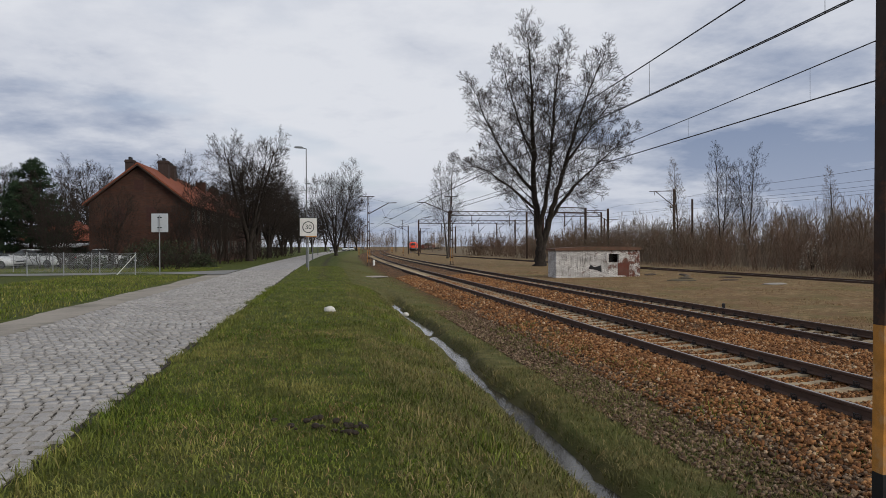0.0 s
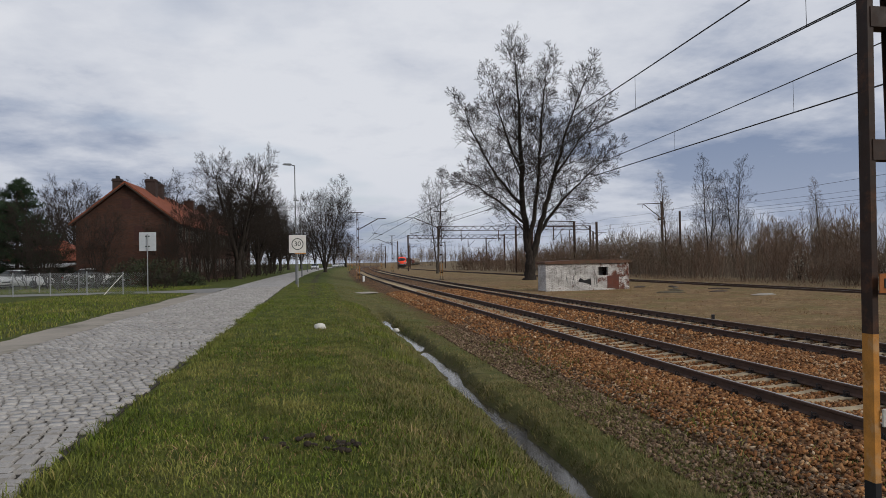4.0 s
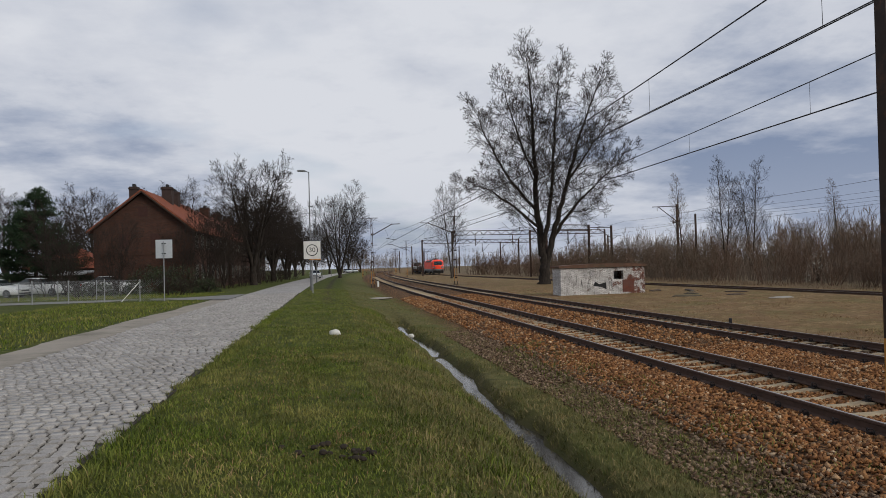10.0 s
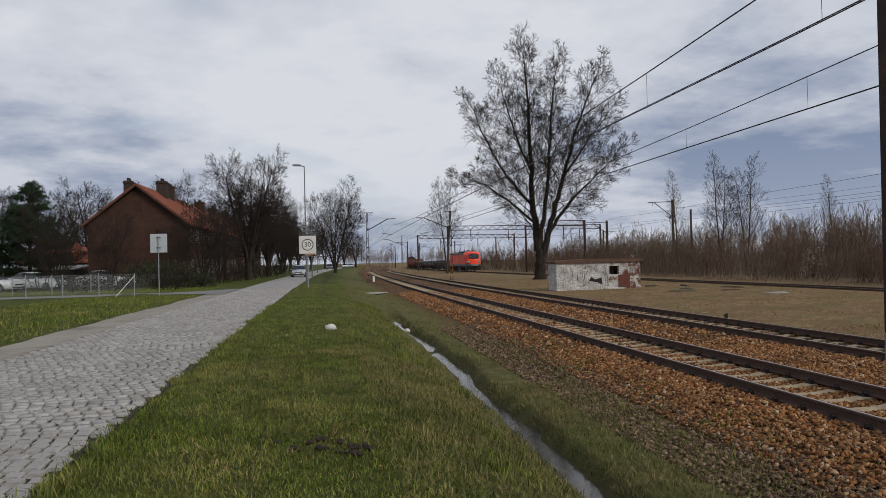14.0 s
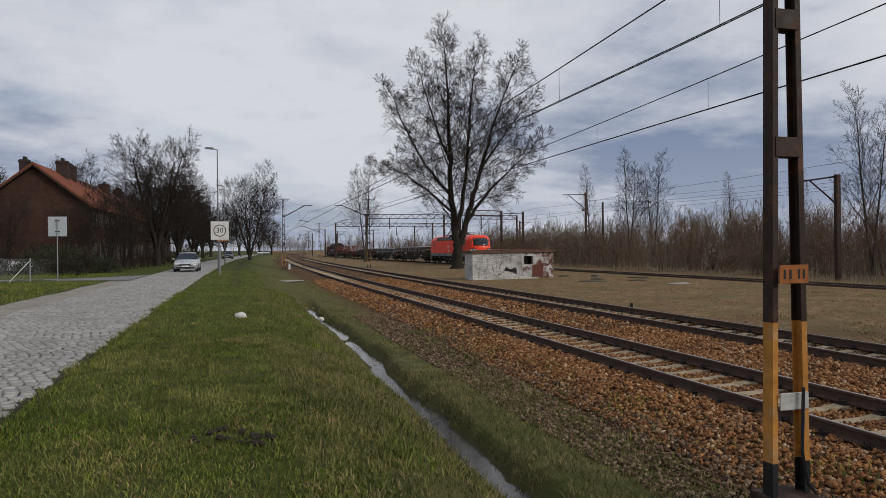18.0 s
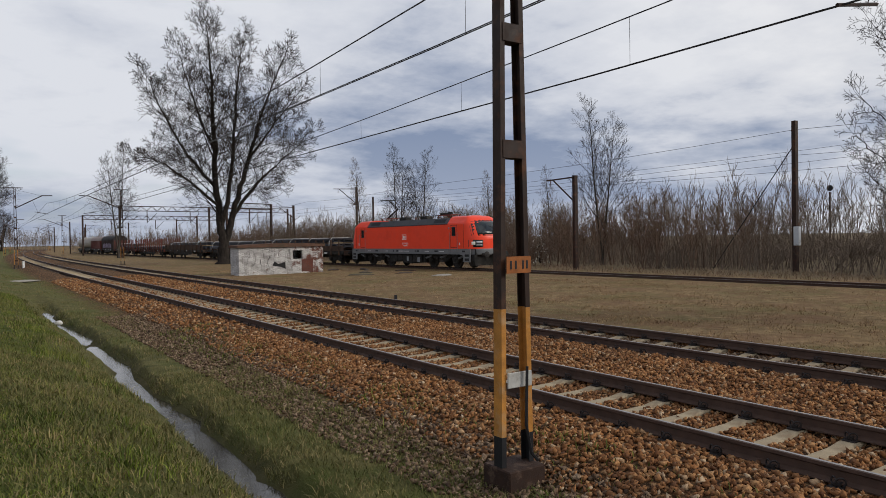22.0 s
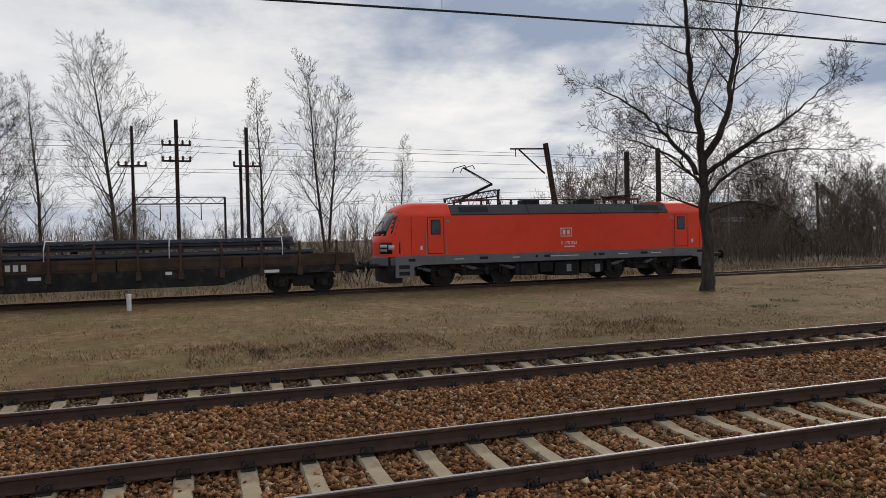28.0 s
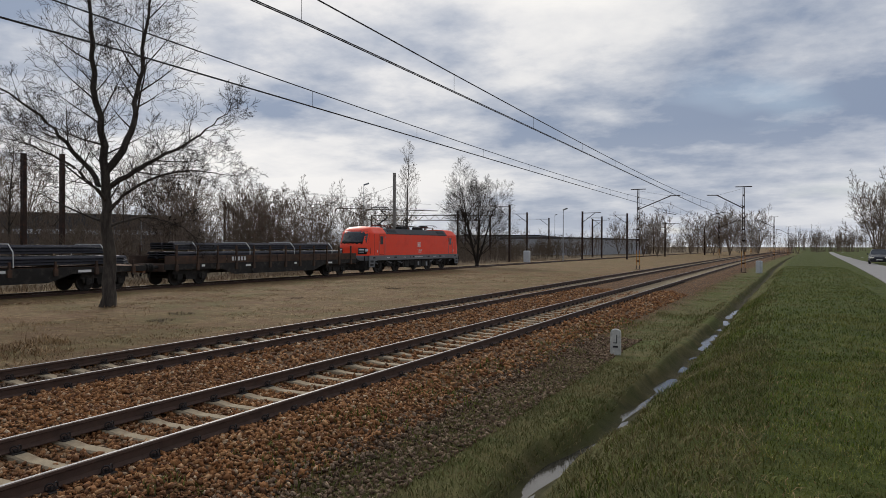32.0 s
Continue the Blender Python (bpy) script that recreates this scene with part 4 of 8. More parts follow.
def build_hut():
    top = thing("brick_hut", 16.05, 47.8, FIELD_Z, 1, "low whitewashed brick hut with graffiti and flat slab roof", "hut")
    paint = brick_paint()
    w, d, h = 6.3, 1.7, 1.92
    wx0, wx1, wz0, wz1 = 3.95, 4.68, 1.05, 1.66
    for x0, x1, z0, z1 in ((0, wx0, -0.2, h), (wx1, w, -0.2, h), (wx0, wx1, -0.2, wz0), (wx0, wx1, wz1, h)):
        bm = bmnew()
        box(bm, x0, x1, 0, 0.3, z0, z1)
        part("front_wall", bm, paint, top)
    for x0, x1, y0, y1 in ((0, 0.3, 0.3, d), (w - 0.3, w, 0.3, d), (0.3, w - 0.3, d - 0.3, d)):
        bm = bmnew()
        box(bm, x0, x1, y0, y1, -0.2, h)
        part("wall", bm, paint, top)
    bm = bmnew()
    prism(bm, [(-0.12, h), (w + 0.12, h), (w + 0.12, h + 0.16), (w * 0.8, h + 0.24), (w * 0.45, h + 0.27), (w * 0.15, h + 0.21), (-0.12, h + 0.15)], "y", -0.14, d + 0.14)
    part("roof_slab", bm, plain("mossy_brown_roof_felt", (0.115, 0.062, 0.042), 0.95, 0, 3, 0.4, 0.5, wear=(0.07, 0.055, 0.035)), top, "sagging brown roof slab")
    bm = bmnew()
    box(bm, 4.6, 5.5, -0.012, 0.0, 0.12, 1.0)
    part("bare_brick_patch", bm, brick_wall("bare_red_brick", (0.16, 0.05, 0.032), (0.12, 0.04, 0.028), (0.10, 0.08, 0.07)), top, "patch of bare red brick")
    spray = plain("black_spray_paint", (0.012, 0.012, 0.013), 0.7, 0, 6, 0.2)

    def stroke(pts, wd=0.05, closed=False):
        bm = bmnew()
        pts = pts + pts[:1] if closed else pts
        for (xa, za), (xb, zb) in zip(pts, pts[1:]):
            bar(bm, (xa, -0.004, za), (xb, -0.004, zb), 0.008, wd) if abs(xa - xb) < 1e-6 else bar(bm, (xa, -0.004, za), (xb, -0.004, zb), wd, 0.008)
        part("sprayed_line", bm, spray, top)

    bm = bmnew()
    prism(bm, [(2.40, 0.62), (2.55, 0.92), (2.85, 0.72), (3.35, 0.86), (3.38, 0.36), (3.0, 0.52)], "y", -0.010, -0.002)
    part("sprayed_shape", bm, spray, top, "black sprayed bow shape")
    stroke([(0.42 + 0.2 * math.cos(a), 1.02 + 0.32 * math.sin(a)) for a in np.linspace(0, 6.0, 14)], 0.03, True)
    stroke([(0.75 + 0.42 * math.cos(a), 1.15 + 0.62 * math.sin(a)) for a in np.linspace(-1.4, 1.6, 9)], 0.03)
    stroke([(1.55, 1.1), (1.52, 0.85), (1.6, 0.62)], 0.09)
    stroke([(1.75, 1.55), (1.8, 0.95), (1.92, 0.9), (1.95, 1.5), (2.15, 1.62), (2.2, 1.1)], 0.03)
    stroke([(3.62, 1.7), (3.5, 1.2), (3.65, 0.7), (3.6, 0.35)], 0.03)
    rng = random.Random(77)
    for k in range(9):
        x, z = rng.uniform(0.3, 3.6), rng.uniform(0.9, 1.7)
        pts = [(x, z)]
        for q in range(rng.randrange(3, 6)):
            pts.append((pts[-1][0] + rng.uniform(-0.14, 0.22), max(0.15, min(1.8, pts[-1][1] + rng.uniform(-0.4, 0.25)))))
        stroke(pts, rng.choice((0.02, 0.03, 0.035)))
    stroke([(3.72, 1.75), (3.66, 1.3), (3.8, 0.9), (3.78, 0.5), (3.9, 0.2)], 0.035)
    stroke([(1.2, 1.8), (1.6, 1.7), (2.1, 1.78), (2.6, 1.6), (3.1, 1.76), (3.5, 1.6)], 0.025)
    for x, z in ((5.7, 1.35), (5.85, 1.1), (5.75, 0.8), (6.1, 1.2)):
        stroke([(x, z), (x + 0.06, z + 0.14)], 0.08)
    return top


build_hut()

# ---- row of brick houses ----
def tile_roof():
    n = Nodes("orange_clay_roof_tiles", 0.85, 0, 0.2)
    wave = n.tree.nodes.new("ShaderNodeTexWave")
    wave.bands_direction = "Z"
    wave.inputs["Scale"].default_value, wave.inputs["Distortion"].default_value = 2.2, 0.4
    n.tree.links.new(n.at, wave.inputs["Vector"])
    tone = n.ramp(n.noise(2.2, 7, 0.7), (0.35, (0.13, 0.038, 0.022)), (0.6, (0.24, 0.075, 0.038)), (0.8, (0.10, 0.05, 0.038)))
    n.color(n.mix(0.35, tone, n.ramp(wave.outputs["Color"], (0.2, (0.06, 0.024, 0.018)), (0.6, (0.27, 0.085, 0.045)))))
    return n.bump(wave.outputs["Color"], 0.6, 0.03).done()


HOUSE_BRICK = brick_wall("dark_red_house_brick", (0.080, 0.034, 0.022), (0.050, 0.024, 0.018), (0.055, 0.043, 0.036))
TILES = tile_roof()


def house(x, y, w, length, eaves, ridge, chimneys, label, turn=0.0):
    """Gabled house: gable end on y = 0 of its own space, ridge along y, x to the right."""
    top = thing("brick_house", x, y, ROAD_Z, turn, label, "house", "row of brick houses")
    t = 0.4
    outline = [(0, -0.2), (w, -0.2), (w, eaves), (w / 2, ridge - 0.15), (0, eaves)]
    for a, b in ((0, t), (length - t, length)):
        bm = bmnew()
        prism(bm, outline, "y", a, b)
        gable = part("gable_wall", bm, HOUSE_BRICK, top)
        if a == 0:
            for q, z, hh in ((w * 0.3, 4.0, 1.3), (w * 0.62, 4.0, 1.3), (w * 0.5, 6.9, 0.9)):
                bm = bmnew()
                box(bm, q - 0.4, q + 0.4, -0.03, 0.02, z, z + hh)
                part("blind_window", bm, plain("dark_brick_recess", (0.05, 0.022, 0.018), 0.9, 0, 8, 0.3) if "dark_brick_recess" not in MATS else MATS["dark_brick_recess"], gable)
            bm = bmnew()
            box(bm, -0.02, w + 0.02, -0.035, 0.0, 3.35, 3.5)
            part("brick_band", bm, HOUSE_BRICK, gable)
    for x0, x1 in ((0, t), (w - t, w)):
        bm = bmnew()
        box(bm, x0, x1, t, length - t, -0.2, eaves)
        wall = part("long_wall", bm, HOUSE_BRICK, top)
        out = -0.02 if x0 == 0 else w + 0.02
        for k in range(int(length // 2.6)):
            for z in (0.9, 3.9):
                yy = 1.6 + k * 2.6
                bm = bmnew()
                box(bm, out - 0.04, out + 0.04, yy - 0.5, yy + 0.5, z, z + 1.5)
                win = part("window", bm, GLASS_DARK, wall)
                bm = bmnew()
                for e in (-0.5, -0.02, 0.46):
                    box(bm, out - 0.055, out + 0.055, yy + e, yy + e + 0.05, z, z + 1.5)
                part("window_frame", bm, CONCRETE, win)
    over = 0.45
    for s, x0 in ((-1, 0), (1, w)):
        slope = (ridge - eaves) / (w / 2)
        xe = x0 + s * over
        ze = eaves - over * slope + 0.1
        bm = bmnew()
        prism(bm, [(xe, ze), (w / 2, ridge), (w / 2, ridge + 0.16), (xe, ze + 0.16)], "y", -0.5, length + 0.5)
        part("roof_slope", bm, TILES, top)
        bm = bmnew()
        prism(bm, [(xe, ze - 0.16), (w / 2 - s * -0.01, ridge - 0.16), (w / 2 - s * -0.01, ridge - 0.02), (xe, ze - 0.02)], "y", -0.52, -0.44)
        part("barge_board", bm, plain("dark_timber_board", (0.05, 0.032, 0.024), 0.9, 0, 6, 0.3) if "dark_timber_board" not in MATS else MATS["dark_timber_board"], top)
    for cx, cy, cw, ch in chimneys:
        bm = bmnew()
        zc = ridge - abs(cx - w / 2) * (ridge - eaves) / (w / 2)
        box(bm, cx - cw / 2, cx + cw / 2, cy - 0.45, cy + 0.45, zc - 0.4, ridge + ch)
        box(bm, cx - cw / 2 - 0.06, cx + cw / 2 + 0.06, cy - 0.51, cy + 0.51, ridge + ch - 0.25, ridge + ch - 0.1)
        stack = part("chimney", bm, HOUSE_BRICK if ch > 0.6 and ch < 0.9 else plain("sooty_chimney_brick", (0.045, 0.030, 0.026), 0.9, 0, 5, 0.3) if "sooty_chimney_brick" not in MATS else MATS.get("sooty_chimney_brick"), top)
        for e in (-0.2, 0.2):
            bm = bmnew()
            lathe(bm, [(0.13, ridge + ch), (0.13, ridge + ch + 0.25), (0.1, ridge + ch + 0.27)], 10, Matrix.Translation((cx, cy + e, 0)))
            part("chimney_pot", bm, BLACK, stack)
    return top


n = Nodes("reflecting_window_pane", 0.1, 0, 0.5)
n.color(n.ramp(n.noise(1.5, 2), (0.4, (0.02, 0.022, 0.026)), (0.6, (0.06, 0.064, 0.07))))
GLASS_DARK = n.done()
house(-20.9, 68, 8.6, 19, 5.7, 9.2, ((3.3, 1.0, 0.7, 0.5), (4.9, 6.5, 0.95, 1.1), (4.9, 9.6, 0.8, 0.95)), "dark red brick house with orange tiled gable roof and chimneys", -1.5)
house(-20.4, 89, 8.6, 17, 5.7, 9.1, ((4.8, 4.5, 1.1, 0.75), (4.8, 13, 1.0, 0.7)), "dark red brick house with weathered tiled roof behind bare trees", -1.5)
house(-19.9, 108, 8.6, 17, 5.7, 9.1, ((4.8, 4.5, 1.1, 0.75), (4.8, 13, 1.0, 0.7)), "dark red brick house with weathered tiled roof behind bare trees", -1.5)

# low outbuilding with hipped roof
def outbuilding():
    top = thing("outbuilding", -33.0, 84, ROAD_Z, 0, "low outbuilding with orange hipped roof behind a dark lean-to", "building")
    bm = bmnew()
    box(bm, 0, 8, 0, 7, -0.2, 2.5)
    part("wall", bm, HOUSE_BRICK, top)
    bm = bmnew()
    v = [bm.verts.new(p) for p in ((-0.4, -0.4, 2.45), (8.4, -0.4, 2.45), (8.4, 7.4, 2.45), (-0.4, 7.4, 2.45), (2.2, 3.5, 4.9), (4.6, 3.5, 4.9))]
    for f in ((0, 1, 5, 4), (1, 2, 5), (2, 3, 4, 5), (3, 0, 4), (0, 3, 2, 1)):
        bm.faces.new([v[k] for k in f])
    part("hipped_roof", bm, TILES, top)
    bm = bmnew()
    box(bm, 1.0, 7.2, -6.0, -5.85, -0.2, 1.7), box(bm, 1.0, 1.2, -5.85, -1, -0.2, 1.7), box(bm, 7.0, 7.2, -5.85, -1, -0.2, 1.7)
    part("shed_wall", bm, plain("tarred_boards", (0.03, 0.026, 0.022), 0.9, 0, 5, 0.3), top)
    bm = bmnew()
    prism(bm, [(-6.4, 1.70), (-0.6, 2.1), (-0.6, 2.2), (-6.4, 1.8)], "x", 0.2, 7.9)
    part("shed_roof", bm, plain("pale_corrugated_sheet", (0.34, 0.34, 0.33), 0.7, 0.1, 4, 0.2), top)


outbuilding()

# ---- fence along the side road ----
def fence(y, x0, x1, step, h, brace, label):
    top = thing("wire_fence", 0, y, ROAD_Z, 0, label, "fence", "wire fences")
    x = x0
    while x <= x1 + 0.01:
        bm = bmnew()
        bar(bm, (x, 0, -0.2), (x, 0, h + random.Random(x).uniform(-0.08, 0.08)), 0.06, sides=6)
        part("post", bm, GREY_STEEL, top)
        x += step
    bm = bmnew()
    for z in (0.1, h * 0.5, h - 0.06):
        bar(bm, (x0, 0, z), (x1, 0, z), 0.008, sides=3)
    part("line_wires", bm, GREY_STEEL, top)
    v, f, k = [], [], 0
    a = x0
    while a < x1:
        for s in (1, -1):
            xa, xb = (a, a + h) if s > 0 else (a + h, a)
            o = len(v)
            for px, pz in ((xa, 0.06), (xb, h - 0.06)):
                v += [(px - 0.004, 0, pz), (px + 0.004, 0, pz), (px, 0.006, pz)]
            f += [(o, o + 1, o + 4, o + 3), (o + 1, o + 2, o + 5, o + 4), (o + 2, o, o + 3, o + 5)]
        a += 0.13
    tagged(link("mesh_panel", v, f, GREY_STEEL, top), kind="stuff")
    if brace:
        for s in (-1,):
            bm = bmnew()
            bar(bm, (x1, 0, h - 0.1), (x1 + s * 1.1, 0, 0.0), 0.04, sides=6)
            part("brace", bm, WHITE, top)


fence(44.5, -46.5, -11.0, 1.97, 1.35, True, "grey wire mesh fence with steel posts along a side road")
fence(50.5, -46.5, -14.0, 2.4, 1.35, False, "grey wire mesh fence with thin posts round a yard")

# ---- road signs and lamps ----
def sign_30():
    top = thing("road_sign", -1.08, 49.5, ROAD_Z - 0.02, 1, "square white speed zone sign on a grey post", "road sign")
    for s in (0.0,):
        bm = bmnew()
        bar(bm, (s, 0.04, -0.2), (s, 0.04, 3.3), 0.07, sides=8)
        part("post", bm, GREY_STEEL, top)
    bm = bmnew()
    box(bm, -0.57, 0.57, -0.02, 0.0, 2.38, 3.60, 0.01)
    board = part("board", bm, plain("faded_white_sign_face", (0.60, 0.585, 0.555), 0.6, 0, 3, 0.15), top)
    bm = bmnew()
    n = 32
    for k in range(n):
        a, b = 2 * math.pi * k / n, 2 * math.pi * (k + 1) / n
        q = [(0.40 * math.cos(a), 0.40 * math.sin(a)), (0.40 * math.cos(b), 0.40 * math.sin(b)), (0.345 * math.cos(b), 0.345 * math.sin(b)), (0.345 * math.cos(a), 0.345 * math.sin(a))]
        bm.faces.new([bm.verts.new((x, -0.024, z + 2.99)) for x, z in q])
    part("ring", bm, BLACK, board)
    text_mesh("30", 0.46, BLACK, board, Matrix.Translation((0, -0.022, 2.99)) @ Matrix.Rotation(math.pi / 2, 4, "X"), "digits", 0.002)
    bm = bmnew()
    box(bm, -0.18, 0.57, -0.018, -0.002, 2.31, 2.37)
    part("lower_strip", bm, YELLOW, board)


def sign_back():
    top = thing("road_sign", -9.66, 44.5, ROAD_Z, -6, "bare grey back of a rectangular road sign", "road sign")
    bm = bmnew()
    bar(bm, (0, 0, -0.2), (0, 0, 3.55), 0.06, sides=8)
    part("post", bm, GREY_STEEL, top)
    bm = bmnew()
    box(bm, -0.49, 0.49, 0.04, 0.06, 2.55, 3.66, 0.01)
    back = part("board", bm, SIGN_BACK, top)
    for z in (2.8, 3.4):
        bm = bmnew()
        box(bm, -0.12, 0.12, 0.0, 0.04, z, z + 0.06)
        part("clamp", bm, BLACK, back)


LAMP_GREY = plain("weathered_lamp_steel", (0.13, 0.135, 0.14), 0.6, 0.2, 6, 0.25)


def street_lamp(x, y, h):
    top = thing("street_lamp", x, y, ROAD_Z, 0, "tall grey street lamp with a short arm over the road", "street lamp", "street lamps along the road")
    bm = bmnew()
    bar(bm, (0, 0, -0.2), (0, 0, 1.4), 0.15, sides=10)
    bar(bm, (0, 0, 1.4), (0, 0, h), 0.11, 0.07, sides=10)
    part("pole", bm, LAMP_GREY, top)
    bm = bmnew()
    bar(bm, (0, 0, h - 0.03), (-0.35, 0, h + 0.06), 0.06, sides=8)
    part("arm", bm, LAMP_GREY, top)
    bm = bmnew()
    prism(bm, [(-0.9, h + 0.08), (-0.85, h + 0.03), (-0.3, h + 0.0), (-0.2, h + 0.05), (-0.3, h + 0.13), (-0.8, h + 0.14)], "y", -0.14, 0.14)
    part("lantern", bm, plain("lantern_shell", (0.16, 0.17, 0.18), 0.5, 0, 5, 0.1) if "lantern_shell" not in MATS else MATS["lantern_shell"], top)


sign_30(), sign_back()
for x, y, h in ((-1.35, 55.6, 9.2), (-1.5, 87, 9.2), (-1.4, 136, 9.2), (0.4, 175, 9.2), (3, 215, 9.2)):
    street_lamp(x, y, h)

# ---- poles of the yard ----
def yard_pole(x, y, h, label, arm=0, lean=(0, 0), cross=0, twin=0.0, box_at=None, guy=None, square=True):
    top = thing("pole", x, y, ground_at(x, y), 0, label, "pole", "overhead line poles of the yard")
    ex, ey = h * math.tan(radians(lean[0])), h * math.tan(radians(lean[1]))
    bm = bmnew()
    bar(bm, (0, 0, -0.3), (ex, ey, h), 0.30 if square else 0.26, 0.24 if square else 0.18, sides=4 if square else 8)
    part("shaft", bm, MAST_PAINT, top)
    if twin:
        bm = bmnew()
        bar(bm, (twin, 0.4, -0.3), (twin, 0.4, h * 0.86), 0.24, 0.2)
        part("second_shaft", bm, MAST_PAINT, top)
    if arm:
        s = 1 if arm > 0 else -1
        bm = bmnew()
        bar(bm, (ex * 0.97, ey * 0.97, h * 0.97), (ex + arm, ey, h * 0.97 - 0.1), 0.10)
        bar(bm, (ex * 0.75, ey * 0.75, h * 0.75), (ex + arm * 0.75, ey, h * 0.96), 0.09)
        part("bracket", bm, MAST_PAINT, top)
        bm = bmnew()
        bar(bm, (ex + arm * 0.8, ey, h * 0.96), (ex + arm * 0.8, ey, h * 0.96 - 0.6), 0.07, sides=6)
        part("insulator", bm, MATS["brown_porcelain"], top)
    for k in range(cross):
        z = h * (0.74 + 0.10 * k)
        bm = bmnew()
        bar(bm, (-0.15, -0.9, z), (-0.15, 0.9, z), 0.12)
        part("crossarm", bm, MAST_PAINT, top)
        for e in (-0.85, -0.4, 0.4, 0.85):
            bm = bmnew()
            lathe(bm, [(0.04, z), (0.10, z + 0.06), (0.06, z + 0.16), (0.11, z + 0.22), (0.04, z + 0.34)], 8, Matrix.Translation((-0.15, e, 0)))
            part("insulator", bm, MATS["brown_porcelain"], top)
    if box_at:
        bm = bmnew()
        box(bm, -0.42, -0.15, -0.42, -0.1, box_at, box_at + 1.1, 0.02)
        part("cabinet", bm, SIGN_BACK, top, "grey metal cabinet")
    if guy:
        bm = bmnew()
        bar(bm, (0, 0, h * 0.85), (guy[0], guy[1], 0), 0.04, sides=4)
        part("guy_wire", bm, WIRE, top)
    return top


yard_pole(36.0, 35.7, 6.6, "dark steel pole with a long bracket at the thicket's edge", 0)
yard_pole(40.8, 22.6, 8.9, "tall dark pole with cabinet and guy wire", 0, (0, 0), 0, 0, 1.6, (1.5, 6.5))
yard_pole(52.5, 100, 10.8, "dark twin pole with crossarms above the thicket", -4, (0, 0), 1, 3.2)
yard_pole(50.8, 1.8, 10.6, "dark pole with crossarms and insulators", 0, (0, 0), 2)
yard_pole(50.8, -2.7, 10.2, "dark twin pole above the thicket", 0, (0, 0), 1, 0.9)
yard_pole(52.6, 4.7, 10.4, "grey pole with crossarm and insulators", 0, (0, 0), 1, square=False)
yard_pole(41.8, -22.2, 8.3, "leaning dark pole with bracket and stays", 0, (0, 9), 0)
yard_pole(44.4, -28.6, 8.2, "dark pole behind the meadow tree", 0)
yard_pole(45.2, -31.8, 8.6, "dark pole behind the meadow tree", 0)


def bracket_along(x, y, z, dy, h):
    """A catenary bracket that reaches along the line of sight's side, fixed to a pole."""
    top = thing("line_bracket", x, y, z, 0, "dark steel catenary bracket on a pole", "bracket")
    bm = bmnew()
    bar(bm, (0, 0, 0), (0, dy, -0.05), 0.09)
    bar(bm, (0, 0, -1.6), (0, dy * 0.75, -0.08), 0.08)
    part("tube", bm, MAST_PAINT, top)
    bm = bmnew()
    bar(bm, (0, dy * 0.85, -0.05), (0, dy * 0.85, -0.55), 0.06, sides=6)
    part("insulator", bm, MATS["brown_porcelain"], top)


bracket_along(35.8, 35.7, 6.2, 2.6, 6.6)
bracket_along(42.0, -20.9, 7.7, 2.4, 8)

# ---- yard gantries ----
def gantry(x0, y0, x1, y1, h, label, drops=3, posts=2):
    top = thing("catenary_gantry", x0, y0, FIELD_Z, math.degrees(math.atan2(y1 - y0, x1 - x0)), label, "gantry", "catenary gantries of the yard")
    L = math.hypot(x1 - x0, y1 - y0)
    for k in range(posts):
        q = L * k / (posts - 1)
        bm = bmnew()
        bar(bm, (q, 0, -0.2), (q, 0, h), 0.28, 0.28)
        part("column", bm, MAST_PAINT, top)
    for z in (h - 0.85, h):
        for e in (-0.3, 0.3):
            bm = bmnew()
            bar(bm, (0, e, z), (L, e, z), 0.10)
            part("chord", bm, MAST_PAINT, top)
    bm = bmnew()
    k, q = 0, 0.0
    while q < L:
        za, zb = (h - 0.85, h) if k % 2 else (h, h - 0.85)
        for e in (-0.3, 0.3):
            bar(bm, (q, e, za), (min(L, q + 0.95), e, zb), 0.05)
        q += 0.95
        k += 1
    tagged(part("lacing", bm, MAST_PAINT, top), kind="stuff")
    for k in range(drops):
        q = L * (k + 0.6) / (drops + 0.2)
        bm = bmnew()
        bar(bm, (q, 0, h - 0.85), (q, 0, h - 3.0), 0.12)
        bar(bm, (q, 0, h - 3.0), (q + 1.8, 0, h - 1.2), 0.06)
        part("drop_bracket", bm, MAST_PAINT, top)
    return top


gantry(21.8, 165, 52, 170, 8.5, "dark steel lattice gantry over the yard tracks", 3)
gantry(24.3, 138, 58, 142, 9.2, "dark steel lattice gantry over the yard tracks", 4)
gantry(33, 104, 41, 107, 8.2, "steel lattice gantry beside the thicket", 1)
gantry(108, -36, 87, -36.5, 8.6, "dark lattice gantry in the yard beyond the thicket", 3)
gantry(98, -2, 98, 9, 8.4, "dark lattice gantry beyond the thicket", 2)
gantry(72, -75, 110, -120, 8.5, "dark lattice gantry over yard tracks", 4)
gantry(47, -112, 66, -104, 7.6, "low dark lattice gantry behind the loop track", 2)

